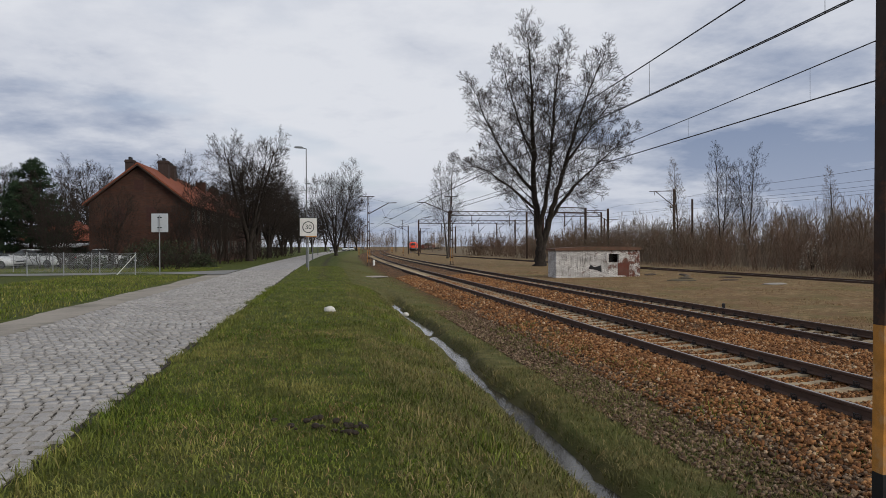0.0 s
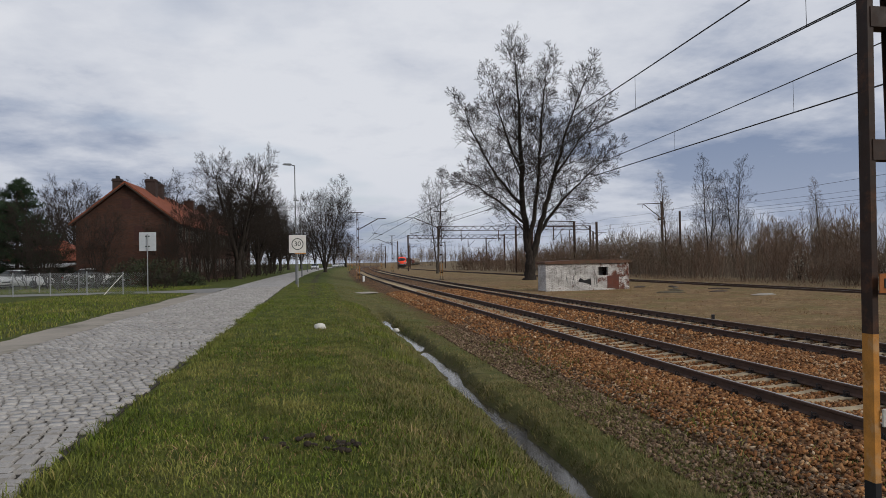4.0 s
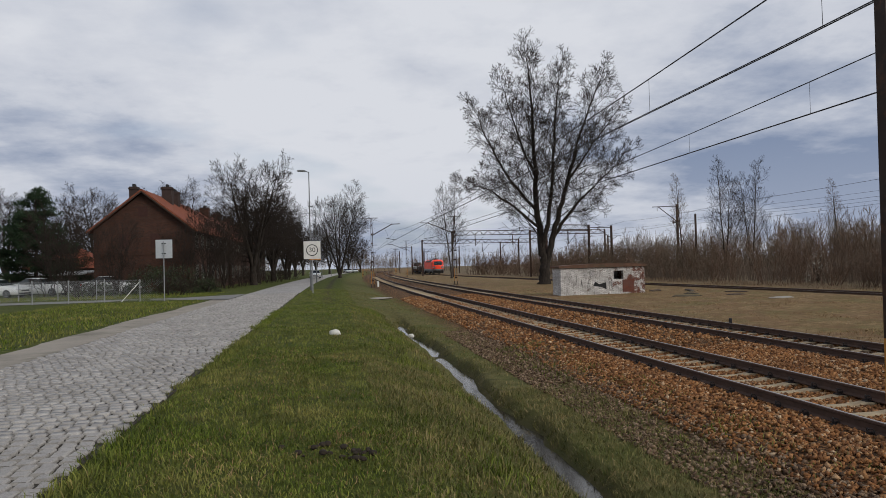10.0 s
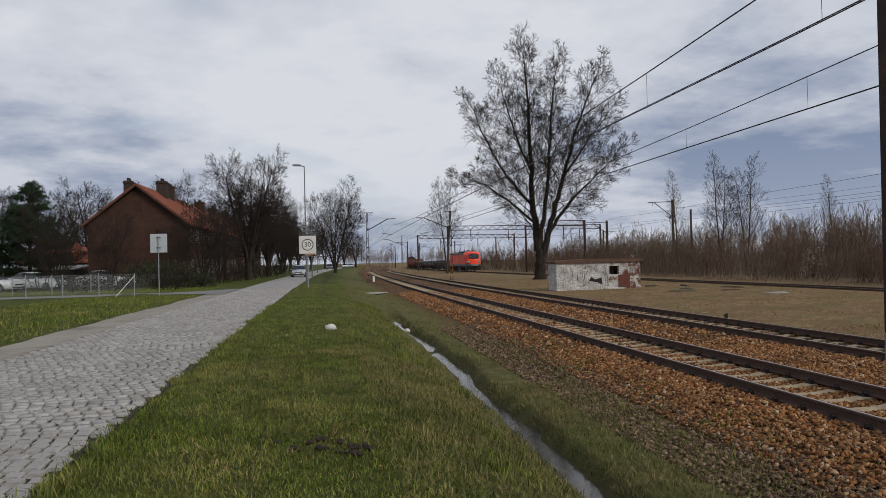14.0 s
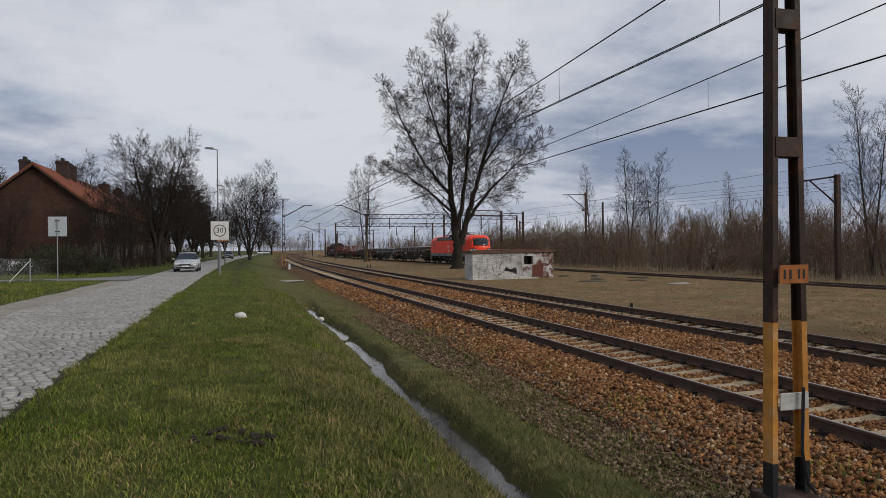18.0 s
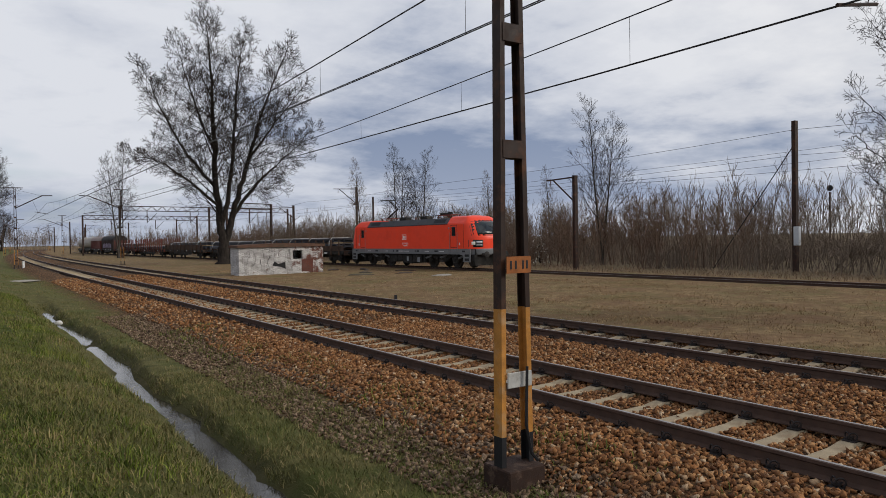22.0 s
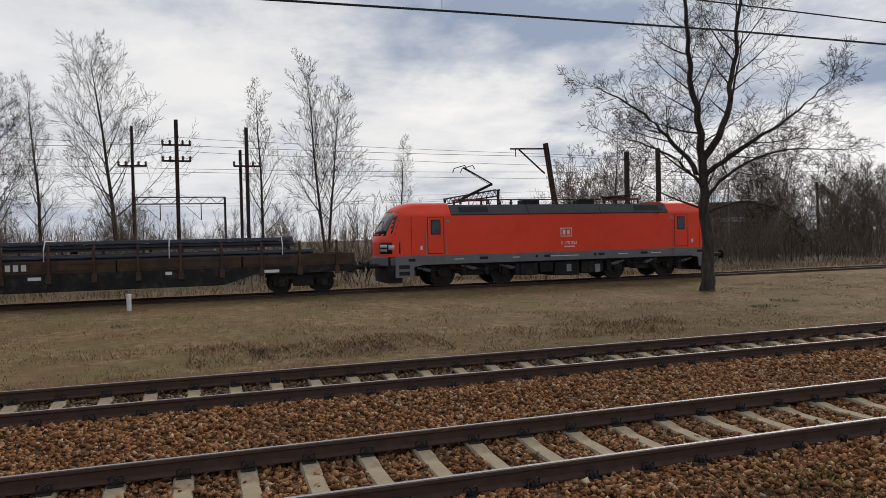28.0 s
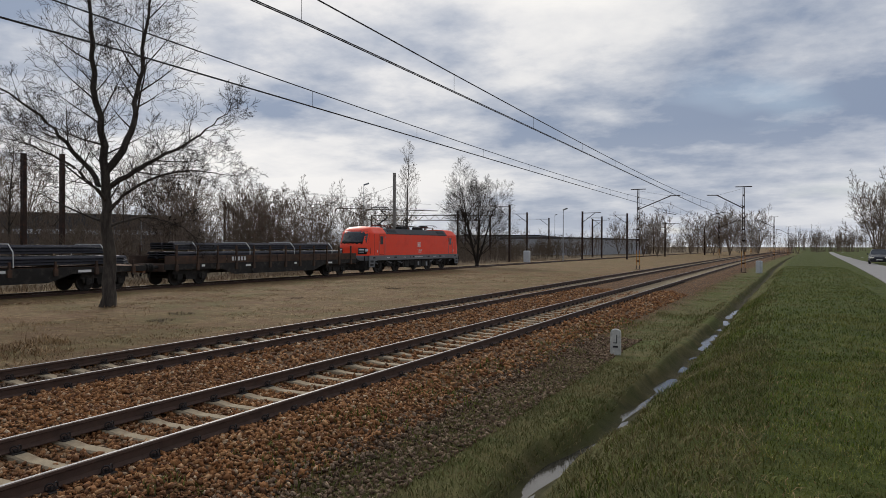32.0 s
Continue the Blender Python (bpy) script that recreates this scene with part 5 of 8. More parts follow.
# concrete mast with long crossed arms
def arm_mast(x, y, h, turn, label):
    top = thing("catenary_mast", x, y, FIELD_Z, turn, label, "mast", "yard masts")
    bm = bmnew()
    bar(bm, (0, 0, -0.2), (0, 0, h), 0.42, 0.26)
    part("column", bm, CONCRETE if h > 10 else MAST_PAINT, top)
    for z, a, b in ((h * 0.58, -6, 8), (h * 0.40, -3, 0.5)):
        bm = bmnew()
        bar(bm, (a, 0, z), (b, 0, z + 0.25), 0.10)
        part("cross_tube", bm, MAST_PAINT, top)
    bm = bmnew()
    bar(bm, (0.2, 0, h * 0.36), (7.4, 0, h * 0.62), 0.09)
    part("strut", bm, MAST_PAINT, top)
    bm = bmnew()
    bar(bm, (0, 0, h * 0.86), (7.5, 0, h * 0.63), 0.03)
    part("stay", bm, WIRE, top)


arm_mast(49.6, -84, 12.4, 32, "tall concrete yard mast with long tubular arms")


def bracket_mast(x, y, h, side, label="dark yard mast with single bracket arm"):
    top = thing("catenary_mast", x, y, FIELD_Z, 0, label, "mast", "yard masts")
    bm = bmnew()
    bar(bm, (0, 0, -0.2), (0, 0, h), 0.28, 0.22)
    part("column", bm, MAST_PAINT, top)
    bm = bmnew()
    bar(bm, (0, 0, h - 0.3), (side * 3.2, 0, h - 0.25), 0.09)
    bar(bm, (0, 0, h - 1.9), (side * 2.2, 0, h - 0.3), 0.08)
    part("bracket", bm, MAST_PAINT, top)


for x, y, h, s in ((38, -98, 8.5, 1), (33, -120, 8.4, -1), (27, -128, 8.3, 1), (46, -128, 8.8, 1), (56, -118, 8.8, -1), (35, -142, 8.4, 1), (39, -150, 8.2, -1), (27, -170, 8, -1), (22, -205, 8, 1), (60, -130, 9, 1), (52, -160, 9, 1), (40, -230, 8.5, -1), (30, -260, 8.5, 1), (44, -280, 8.5, 1),
                   (24, 205, 8.3, -1), (31, 230, 8.3, 1), (40, 215, 8.3, -1), (26, 262, 8.3, -1), (36, 270, 8.3, 1), (47, 190, 8.5, 1), (44, 160, 8.3, -1), (62, 150, 8.3, 1), (34.5, 118, 8.2, 1), (41, 98, 7.6, -1)):
    bracket_mast(x, y, h, s)


def yard_lamp(x, y, h):
    top = thing("yard_lamp", x, y, FIELD_Z, 0, "thin grey yard lamp with angled head", "lamp", "yard lamps")
    bm = bmnew()
    bar(bm, (0, 0, -0.2), (0, 0, h), 0.16, 0.09, sides=8)
    part("pole", bm, GREY_STEEL, top)
    bm = bmnew()
    bar(bm, (0, 0, h), (-0.5, -0.5, h + 0.25), 0.16, 0.22)
    part("head", bm, GREY_STEEL, top)


for x, y, h in ((32.2, -106, 8.0), (52, -80, 10.5), (66, -92, 9), (74, -118, 10), (90, -150, 11), (60, -190, 11), (100, 40, 9), (92, 22, 9), (110, 66, 9), (75, -160, 11), (84, -210, 11), (48, -250, 11), (65, -55, 8)):
    yard_lamp(x, y, h)


# signal with round head on a lattice post
def signal(x, y, h):
    top = thing("railway_signal", x, y, FIELD_Z, 0, "dark railway signal with round backboard", "signal")
    bm = bmnew()
    bar(bm, (0, 0, -0.2), (0, 0, h - 0.5), 0.16)
    part("post", bm, MAST_PAINT, top)
    bm = bmnew()
    lathe(bm, [(0.1, -0.08), (0.38, -0.06), (0.38, 0.06), (0.1, 0.08)], 16, Matrix.Translation((0, 0, h)) @ Matrix.Rotation(math.pi / 2, 4, "Y"))
    part("head", bm, BLACK, top)


signal(92, 46, 8.0), signal(66, -116, 7.2)

# long dark sheds beyond the yard
def shed(x, y, w, d, h, turn, label, wall, band):
    top = thing("industrial_shed", x, y, FIELD_Z, turn, label, "building")
    bm = bmnew()
    box(bm, 0, w, 0, d, -0.2, h)
    body = part("wall", bm, wall, top)
    bm = bmnew()
    box(bm, -0.2, w + 0.2, -0.2, d + 0.2, h, h + 0.4)
    part("roof", bm, plain("dark_flat_roof", (0.05, 0.05, 0.052), 0.8, 0, 2, 0.2) if "dark_flat_roof" not in MATS else MATS["dark_flat_roof"], top)
    for k in range(int(w // 4)):
        bm = bmnew()
        box(bm, 0.5 + k * 4, 4.4 + k * 4, -0.05, 0.02, h * 0.5, h * 0.62)
        part("window_band", bm, band, body)


SHED_DARK = plain("dark_grey_cladding", (0.055, 0.058, 0.062), 0.7, 0, 1, 0.2)
shed(188, -68, 81, 30, 9.6, -121.3, "long dark grey industrial shed beyond the railway yard", SHED_DARK, SIGN_BACK)
shed(105, -250, 70, 30, 5.0, 100, "pale low sheds behind the yard", plain("pale_grey_cladding", (0.34, 0.35, 0.36), 0.7, 0, 1, 0.15), GLASS_DARK)
shed(62, -235, 60, 20, 4.2, 82, "long pale warehouses with light roofs beyond the yard", MATS["pale_grey_cladding"], GLASS_DARK)

# wires of the yard along the poles
def yard_wires():
    top = thing("yard_wires", label="thin black wires along the yard poles", category="wires", kind="structure")
    runs = [([(41, -60, 7.0), (42.0, -20.9, 7.2), (40.8, 22.6, 8.1), (37, 60, 7.2), (44, 100, 8.0), (50, 160, 8)], 0.03),
            ([(41, -60, 6.1), (42.0, -20.9, 6.2), (40.8, 22.6, 6.6), (37, 60, 6.2), (44, 100, 7.0), (50, 160, 7)], 0.025),
            ([(47, -90, 8.0), (50.8, -2.7, 9.0), (50.8, 1.8, 9.2), (52.6, 4.7, 8.9), (52, 50, 8.1), (52.5, 100, 9.2)], 0.03),
            ([(47, -90, 7.2), (50.8, -2.7, 8.1), (50.8, 1.8, 8.3), (52.6, 4.7, 8.0), (52, 50, 7.2), (52.5, 100, 8.2)], 0.03),
            ([(38, -110, 6.4), (39.5, -60, 6.0), (39.8, 0, 5.8), (38.5, 35.6, 5.7), (36, 70, 5.7), (33, 120, 5.7)], 0.025),
            ([(70, -110, 7.4), (80, -40, 7.6), (88, 30, 7.4)], 0.03), ([(70, -110, 6.6), (80, -40, 6.8), (88, 30, 6.6)], 0.03), ([(75, -130, 7.4), (92, -40, 7.6), (98, 30, 7.4)], 0.03)]
    for pts, r in runs:
        bm = bmnew()
        for a, b in zip(pts, pts[1:]):
            a, b = Vector(a), Vector(b)
            n = 6
            sag = (b - a).length * 0.006
            q = [a.lerp(b, k / n) - Vector((0, 0, 4 * sag * (k / n) * (1 - k / n))) for k in range(n + 1)]
            for p, s in zip(q, q[1:]):
                bar(bm, p, s, r, sides=3)
        part("wire", bm, WIRE, top)


yard_wires()

# ---- small things by the lines ----
def boundary_stone(x, y):
    top = thing("marker_stone", x, y, -0.36, 8, "weathered white marker stone with worn dark marks", "marker stone")
    bm = bmnew()
    prism(bm, [(-0.125, -0.2), (0.125, -0.2), (0.12, 0.5), (0.09, 0.565), (0.03, 0.59), (-0.04, 0.585), (-0.1, 0.56), (-0.12, 0.5)], "y", -0.07, 0.07)
    bmesh.ops.bevel(bm, geom=bm.edges[:], offset=0.012, segments=1, affect="EDGES")
    body = part("stone", bm, plain("lichened_white_stone", (0.52, 0.51, 0.47), 0.9, 0, 9, 0.3, 0.5, wear=(0.2, 0.19, 0.16)), top)
    for z0, z1, x0, x1 in ((0.26, 0.46, -0.04, -0.02), (0.26, 0.28, -0.02, 0.05), (0.16, 0.2, -0.06, 0.06)):
        bm = bmnew()
        box(bm, x0, x1, 0.07, 0.074, z0, z1)
        part("worn_mark", bm, BLACK, body)
    return top


stone = boundary_stone(4.05, -17.0)


def short_post(x, y, h, w, mat, cap, label, name="marker_post"):
    top = thing(name, x, y, ground_at(x, y) - 0.02, random.Random(x).uniform(0, 90), label, "marker post")
    bm = bmnew()
    box(bm, -w / 2, w / 2, -w / 2, w / 2, -0.15, h, w * 0.12)
    body = part("post", bm, mat, top)
    if cap:
        bm = bmnew()
        box(bm, -w / 2 - 0.004, w / 2 + 0.004, -w / 2 - 0.004, w / 2 + 0.004, h - 0.10, h + 0.01, 0.01)
        part("cap", bm, cap, body)


short_post(28.4, 2.6, 0.62, 0.13, WHITE, None, "pale concrete stake in dry grass")
short_post(15.15, 4.45, 0.25, 0.11, BLACK, PLATE_GREY, "small black post with white cap beside the track")
short_post(13.95, 23.4, 0.22, 0.10, BLACK, None, "small dark track marker")
short_post(5.75, 84.6, 0.7, 0.22, WHITE, None, "white concrete marker at a mast foot")
short_post(34.9, -97, 1.7, 0.9, SIGN_BACK, None, "grey cable cabinet beside the siding", "cable_cabinet")
short_post(3.2, -74, 1.2, 0.5, SIGN_BACK, None, "pale marker board at a mast foot")


def lump(name, x, y, z, rx, ry, rz, mat, label, category, seed, turn=0, group=""):
    bm = bmnew()
    bmesh.ops.create_icosphere(bm, subdivisions=3, radius=1)
    for v in bm.verts:
        p = v.co * 1.3
        v.co *= 1 + 0.22 * noise.noise(p + Vector((seed, 0, 0))) + 0.08 * noise.noise(p * 4 + Vector((0, seed, 0)))
        v.co = Vector((v.co.x * rx, v.co.y * ry, v.co.z * rz))
    me = bpy.data.meshes.new(name)
    for f in bm.faces:
        f.smooth = True
    bm.to_mesh(me), bm.free()
    me.materials.append(mat)
    ob = new(name, me)
    ob.matrix_basis = pose(x, y, z, 0, 0, turn)
    return tagged(ob, label, category, group)


PALE = plain("pale_boulder", (0.55, 0.53, 0.49), 0.9, 0, 8, 0.2, 0.4)
RUBBLE = plain("mossy_rubble", (0.10, 0.085, 0.06), 0.95, 0, 6, 0.4, 0.6)
SOIL = plain("dark_crumbly_soil", (0.035, 0.026, 0.018), 1.0, 0, 14, 0.5, 0.9)
lump("boulder", 0.18, 18.75, 0.42, 0.15, 0.12, 0.09, PALE, "pale stone lying in the grass", "stone", 3)
lump("boulder", 2.92, 25.8, -0.44, 0.12, 0.1, 0.08, PALE, "pale stone lying in the ditch", "stone", 5)
rng = random.Random(61)
for k in range(26):
    r = rng.uniform(0.012, 0.036)
    x, y = (0.33 + rng.gauss(0, 0.10), 7.0 + rng.gauss(0, 0.12)) if k < 17 else (-0.10 + rng.gauss(0, 0.14), 7.25 + rng.gauss(0, 0.14))
    lump("soil_clod", x, y, ground_at(x, y) + 0.022 + r * 0.3, r * 1.3, r, r * 0.75, SOIL, "dark crumbly clod of a molehill in the verge", "soil clod", 30 + k, 40 * k, "molehill in the verge")
lump("culvert_slab", 3.5, 50.2, ground_at(3.5, 50.2) + 0.05, 1.0, 0.35, 0.09, CONCRETE, "flat grey concrete slab over the ditch", "slab", 14, 8)
lump("concrete_slab", 25.3, 36.8, FIELD_Z + 0.02, 0.9, 0.45, 0.07, CONCRETE, "broken pale concrete slab in the meadow", "slab", 12, 20)
for k, (x, y) in enumerate(((24.4, 50.5), (25.6, 47.2), (26.6, 49.5), (23.9, 44.2), (27.4, 44.6), (22.3, 41.8), (25.2, 41.2))):
    lump("rubble", x, y, FIELD_Z + 0.0, 0.7 + 0.1 * (k % 3), 0.20, 0.10, RUBBLE if k % 2 else WOOD_SLEEPER, "half-buried rubble and old sleepers beside the hut", "rubble", 20 + k, 30 + 25 * k, "rubble beside the hut")

# ---- individual trees ----
FINE = dict(thin=0.010, kids=(0, 6, 5, 3), bare=0.1, angle=((38, 66), (36, 62), (32, 56), (28, 50)), rise=(0.0, 0.07, 0.05, 0.04), wobble=0.07, ratio=0.60, limb=5.0, depth=4, shape=lambda t: 1.0)
BIG = limbed_tree(11, [
    ([(0, 0, -0.3), (0.1, 0, 2.2), (-0.25, 0.1, 5.0), (-0.7, 0.3, 12.0), (-0.9, 0.2, 20.0), (-1.3, 0, 27.0)], 0.82, 0.04, 6.8, 2.6, 0.20),
    ([(0.1, 0, 2.0), (1.0, -0.1, 5.2), (2.2, -0.3, 9.0), (3.6, 0.2, 14.0), (5.2, 0, 19.0), (7.2, 0.2, 24.0)], 0.50, 0.035, 5.6, 2.4, 0.22),
    ([(1.2, -0.1, 5.6), (3.6, 0.6, 9.0), (6.6, 1.0, 12.0), (9.6, 1.0, 14.6)], 0.26, 0.03, 4.4, 2.2, 0.2),
    ([(-0.1, 0, 4.4), (0.9, -1.0, 9.0), (1.5, -1.3, 15.0), (2.0, -1.0, 21.5), (2.6, -1.0, 25.0)], 0.34, 0.03, 5.2, 2.4, 0.25),
    ([(-0.4, 0.2, 8.6), (-3.6, 0.8, 12.6), (-6.0, 0.5, 17.0), (-7.6, 0.2, 21.0)], 0.24, 0.03, 4.6, 2.2, 0.15),
    ([(-0.3, 0.1, 6.6), (-3.4, -1.2, 9.4), (-6.6, -1.6, 11.6), (-8.6, -1.6, 12.0)], 0.20, 0.03, 3.8, 1.8, 0.15),
    ([(-0.7, 0.3, 13.0), (-2.6, -0.6, 18.0), (-4.2, -0.8, 23.6)], 0.20, 0.03, 4.4, 2.2, 0.15),
    ([(3.0, 0.1, 12.0), (5.6, -1.2, 15.6), (8.6, -1.4, 19.6)], 0.18, 0.03, 4.0, 2.0, 0.15)], FINE, BARK_DARK, TWIG, 0.50, thin=0.0155)
tree(23.6, 75.7, BIG, "huge bare poplar with several dark stems beside the brick hut", -17.4, 0.93)
MEADOW = limbed_tree(5, [
    ([(0, 0, -0.3), (-0.05, 0, 2.6), (-0.15, 0, 5.3), (-0.5, 0.1, 8.6), (-0.7, 0, 12.0), (-0.9, 0, 15.6)], 0.30, 0.02, 3.4, 1.6, 0.22),
    ([(-0.15, 0, 5.2), (0.8, -0.2, 6.9), (1.1, 0, 9.4), (1.5, 0.2, 12.2), (1.8, 0, 14.8)], 0.17, 0.018, 3.2, 1.5, 0.2),
    ([(-0.1, 0, 4.6), (-1.5, 0.3, 6.4), (-2.9, 0.5, 7.8), (-4.4, 0.4, 8.7)], 0.12, 0.015, 2.3, 1.2, 0.2),
    ([(0, 0, 4.7), (1.6, 0.4, 5.9), (3.2, 0.6, 6.9), (4.6, 0.6, 8.2)], 0.12, 0.015, 2.3, 1.2, 0.2),
    ([(0, 0, 3.9), (1.2, -0.6, 4.9), (2.7, -1.0, 5.4), (4.2, -1.2, 5.3)], 0.085, 0.012, 1.9, 1.0, 0.2),
    ([(0, 0, 4.1), (-1.0, -0.8, 5.2), (-2.2, -1.4, 5.9), (-3.3, -1.6, 6.2)], 0.085, 0.012, 1.9, 1.0, 0.2),
    ([(0.02, 0, 3.2), (1.3, 0.5, 3.6), (2.6, 0.8, 3.3), (3.4, 0.9, 2.7)], 0.055, 0.01, 1.5, 0.8, 0.2)], FINE, BARK_GREY, TWIG, 0.36, thin=0.0054, angle=((40, 70), (36, 64), (32, 58), (28, 52)), wobble=0.05, rise=(0.0, 0.04, 0.03, 0.02))
tree(24.3, -19.2, MEADOW, "bare leafless tree with spreading crown in the dry meadow", -128)
boughs = []
for k in range(26):
    z = 2.3 + 6.0 * k / 26
    a, reach = 2.4 * k, (3.6 - 0.30 * (z - 2.3)) * (0.8 + 0.3 * ((k * 7) % 5) / 4)
    c, d = math.cos(a), math.sin(a)
    boughs.append(([(0, 0, z), (c * reach * 0.35, d * reach * 0.35, z + reach * (0.10 + 0.012 * k)), (c * reach * 0.7, d * reach * 0.7, z + reach * (0.25 + 0.024 * k)), (c * reach, d * reach, z + reach * (0.48 + 0.034 * k))], 0.062, 0.012, 1.5, 0.8, 0.15))
BIRCH = limbed_tree(23, [([(0, 0, -0.3), (0.03, 0, 2.8), (-0.05, 0.03, 5.6), (0.30, 0, 8.9)], 0.20, 0.015, 1.6, 0.9, 0.45)] + boughs, FINE, BARK_BIRCH, TWIG, 0.34, thin=0.0052, kids=(0, 5, 4, 2), angle=((38, 66), (36, 60), (32, 56), (28, 50)), wobble=0.035, rise=(0.0, 0.06, 0.05, 0.03))
tree(21.8, 7.7, BIRCH, "bare tree with pale patched trunk beside the mast", 30, 0.83)
SLIM = tree_mesh(31, 15.5, 0.17, POPLAR, 2, 0.6, BARK_GREY, TWIG, 0.06, limb=4.4, kids=(24, 6, 4, 2), thin=0.008, bare=0.2)
OVAL = tree_mesh(33, 15.0, 0.18, POPLAR, 1, 0, BARK_GREY, TWIG, 0.02, limb=6.2, kids=(28, 6, 4, 3), thin=0.008, bare=0.25, angle=((36, 56), (30, 50), (28, 46), (24, 42)))
SLIM2 = tree_mesh(37, 13.5, 0.15, POPLAR, 1, 0, BARK_GREY, TWIG_TAN, 0.03, limb=3.4, kids=(24, 6, 4, 2), thin=0.0075, bare=0.2)
WIDE = tree_mesh(41, 14.0, 0.26, VASE, 5, 0.8, BARK_DARK, TWIG, 0.26, thin=0.010, kids=(12, 8, 6, 3))
ROUND = tree_mesh(43, 12.5, 0.30, SPREAD, 5, 2.6, BARK_DARK, TWIG, 0.34, limb=4.0, bare=0.08, kids=(13, 6, 5, 3), ratio=0.56, thin=0.0115, wobble=0.07, angle=((38, 66), (34, 58), (30, 52), (28, 48)), rise=(0.03, 0.07, 0.05, 0.03), shape=lambda t: 1.1 - 0.45 * t)
SMALL = tree_mesh(47, 8.0, 0.08, VASE, 6, 0.3, SCRUB, SCRUB, 0.30, limb=3.0, kids=(9, 5, 4, 2), thin=0.0095)
DARK_SHRUB = tree_mesh(49, 8.0, 0.08, VASE, 6, 0.3, BARK_DARK, TWIG, 0.30, limb=3.0, kids=(9, 5, 4, 2), thin=0.0095)
SLIM_L, SLIM2_L = "tall slim bare poplar above the thicket", "slender bare young tree above the thicket"
for x, y, s, a, mesh in ((53.5, 6.0, 0.98, 10, OVAL), (63, 15.5, 0.92, 100, OVAL), (53.2, -8.4, 0.97, 80, SLIM), (43.1, 39.7, 0.82, 130, SLIM), (51.8, 86.2, 0.94, 200, SLIM), (54.5, 84.6, 0.92, 300, SLIM)):
    tree(x, y, mesh, SLIM_L, a, s)
for x, y, s, a in ((59.7, 11.8, 1.02, 0), (60.7, -4.4, 1.05, 70), (66.6, -17.7, 0.83, 140), (53.2, -33, 0.8, 200), (44.8, 84.5, 0.9, 33), (47.3, -83.3, 1.12, 200), (58, 16, 0.85, 260), (62, 78, 0.8, 20), (66, 70, 0.8, 90), (48, 14, 0.8, 50)):
    tree(x, y, SLIM2, SLIM2_L, a, s)
tree(22.3, 128, SLIM, "tall bare twin-stemmed tree beside the siding", 20, 1.2)
tree(1.9, 130, WIDE, "broad bare tree with upswept branches beside the road", 0, 1.05)
tree(32.7, -74, WIDE, "broad bare bush-like tree beside the siding", 40, 0.72)
for k, (x, y, s) in enumerate(((-8.6, 84, 1.08), (-9.4, 97, 0.98), (-8.4, 109, 0.95), (-9.2, 122, 0.95), (-8.2, 136, 0.95), (-8.4, 152, 0.95), (-8, 170, 1.0), (-16.5, 82, 0.85), (-7, 192, 1.0), (-4, 215, 1.0), (0, 240, 1.0), (7, 262, 1.0), (12, 280, 1), (-32, 104, 1.0), (-40, 96, 0.9), (-18, 138, 1.1), (-25, 150, 1.1))):
    tree(x, y, ROUND, "bare roadside tree with a rounded crown", 47 * k, s, "roadside trees")
for k, (x, y, s) in enumerate(((-12.2, 63, 0.75), (-17.6, 63, 0.8), (-10.8, 67, 0.9), (-10.6, 75, 0.95), (-23.5, 66, 0.95), (-11.6, 82, 0.9), (-27, 78, 1.1), (-20.5, 60, 0.7))):
    tree(x, y, DARK_SHRUB, "bare multi-stemmed shrub tree in front of the houses", 61 * k, s, "garden shrubs")
for k, (x, y, s) in enumerate(((44, -40, 1.1), (49, -45, 1.15), (57, -36, 1.3), (62, -50, 1.3), (66, -62, 1.35), (58, -66, 1.2), (70, -76, 1.4), (62, -84, 1.3), (52, -78, 1.1), (72, -40, 1.4), (55, -92, 1.2), (66, -100, 1.3), (48, -58, 1.05), (76, -90, 1.4), (53, -52, 0.95), (47, -54, 0.9), (56, -60, 1.0), (50, -66, 1.05), (58, -72, 0.9), (54, -30, 0.9), (46, -26, 0.85), (60, -44, 0.9), (44.5, 12, 0.75), (46, 17, 0.85), (47, 5, 0.7), (14.5, -190, 1.35), (19, -198, 1.2), (26.7, -158, 1.3), (31, -165, 1.2), (12, -205, 1.5), (16, -212, 1.6), (22, -206, 1.5), (9, -220, 1.6), (27, -215, 1.4), (34, -190, 1.3), (40, -180, 1.2), (20, -228, 1.6), (55, 45, 0.8), (50, 52, 0.75), (-9.5, -108, 1.3), (-11, -118, 1.4), (-12, -98, 1.2), (60, 100, 0.9), (70, 95, 1))):
    tree(x, y, SMALL, "bare bushy tree with many thin stems", 73 * k, s, "bare bushy trees")


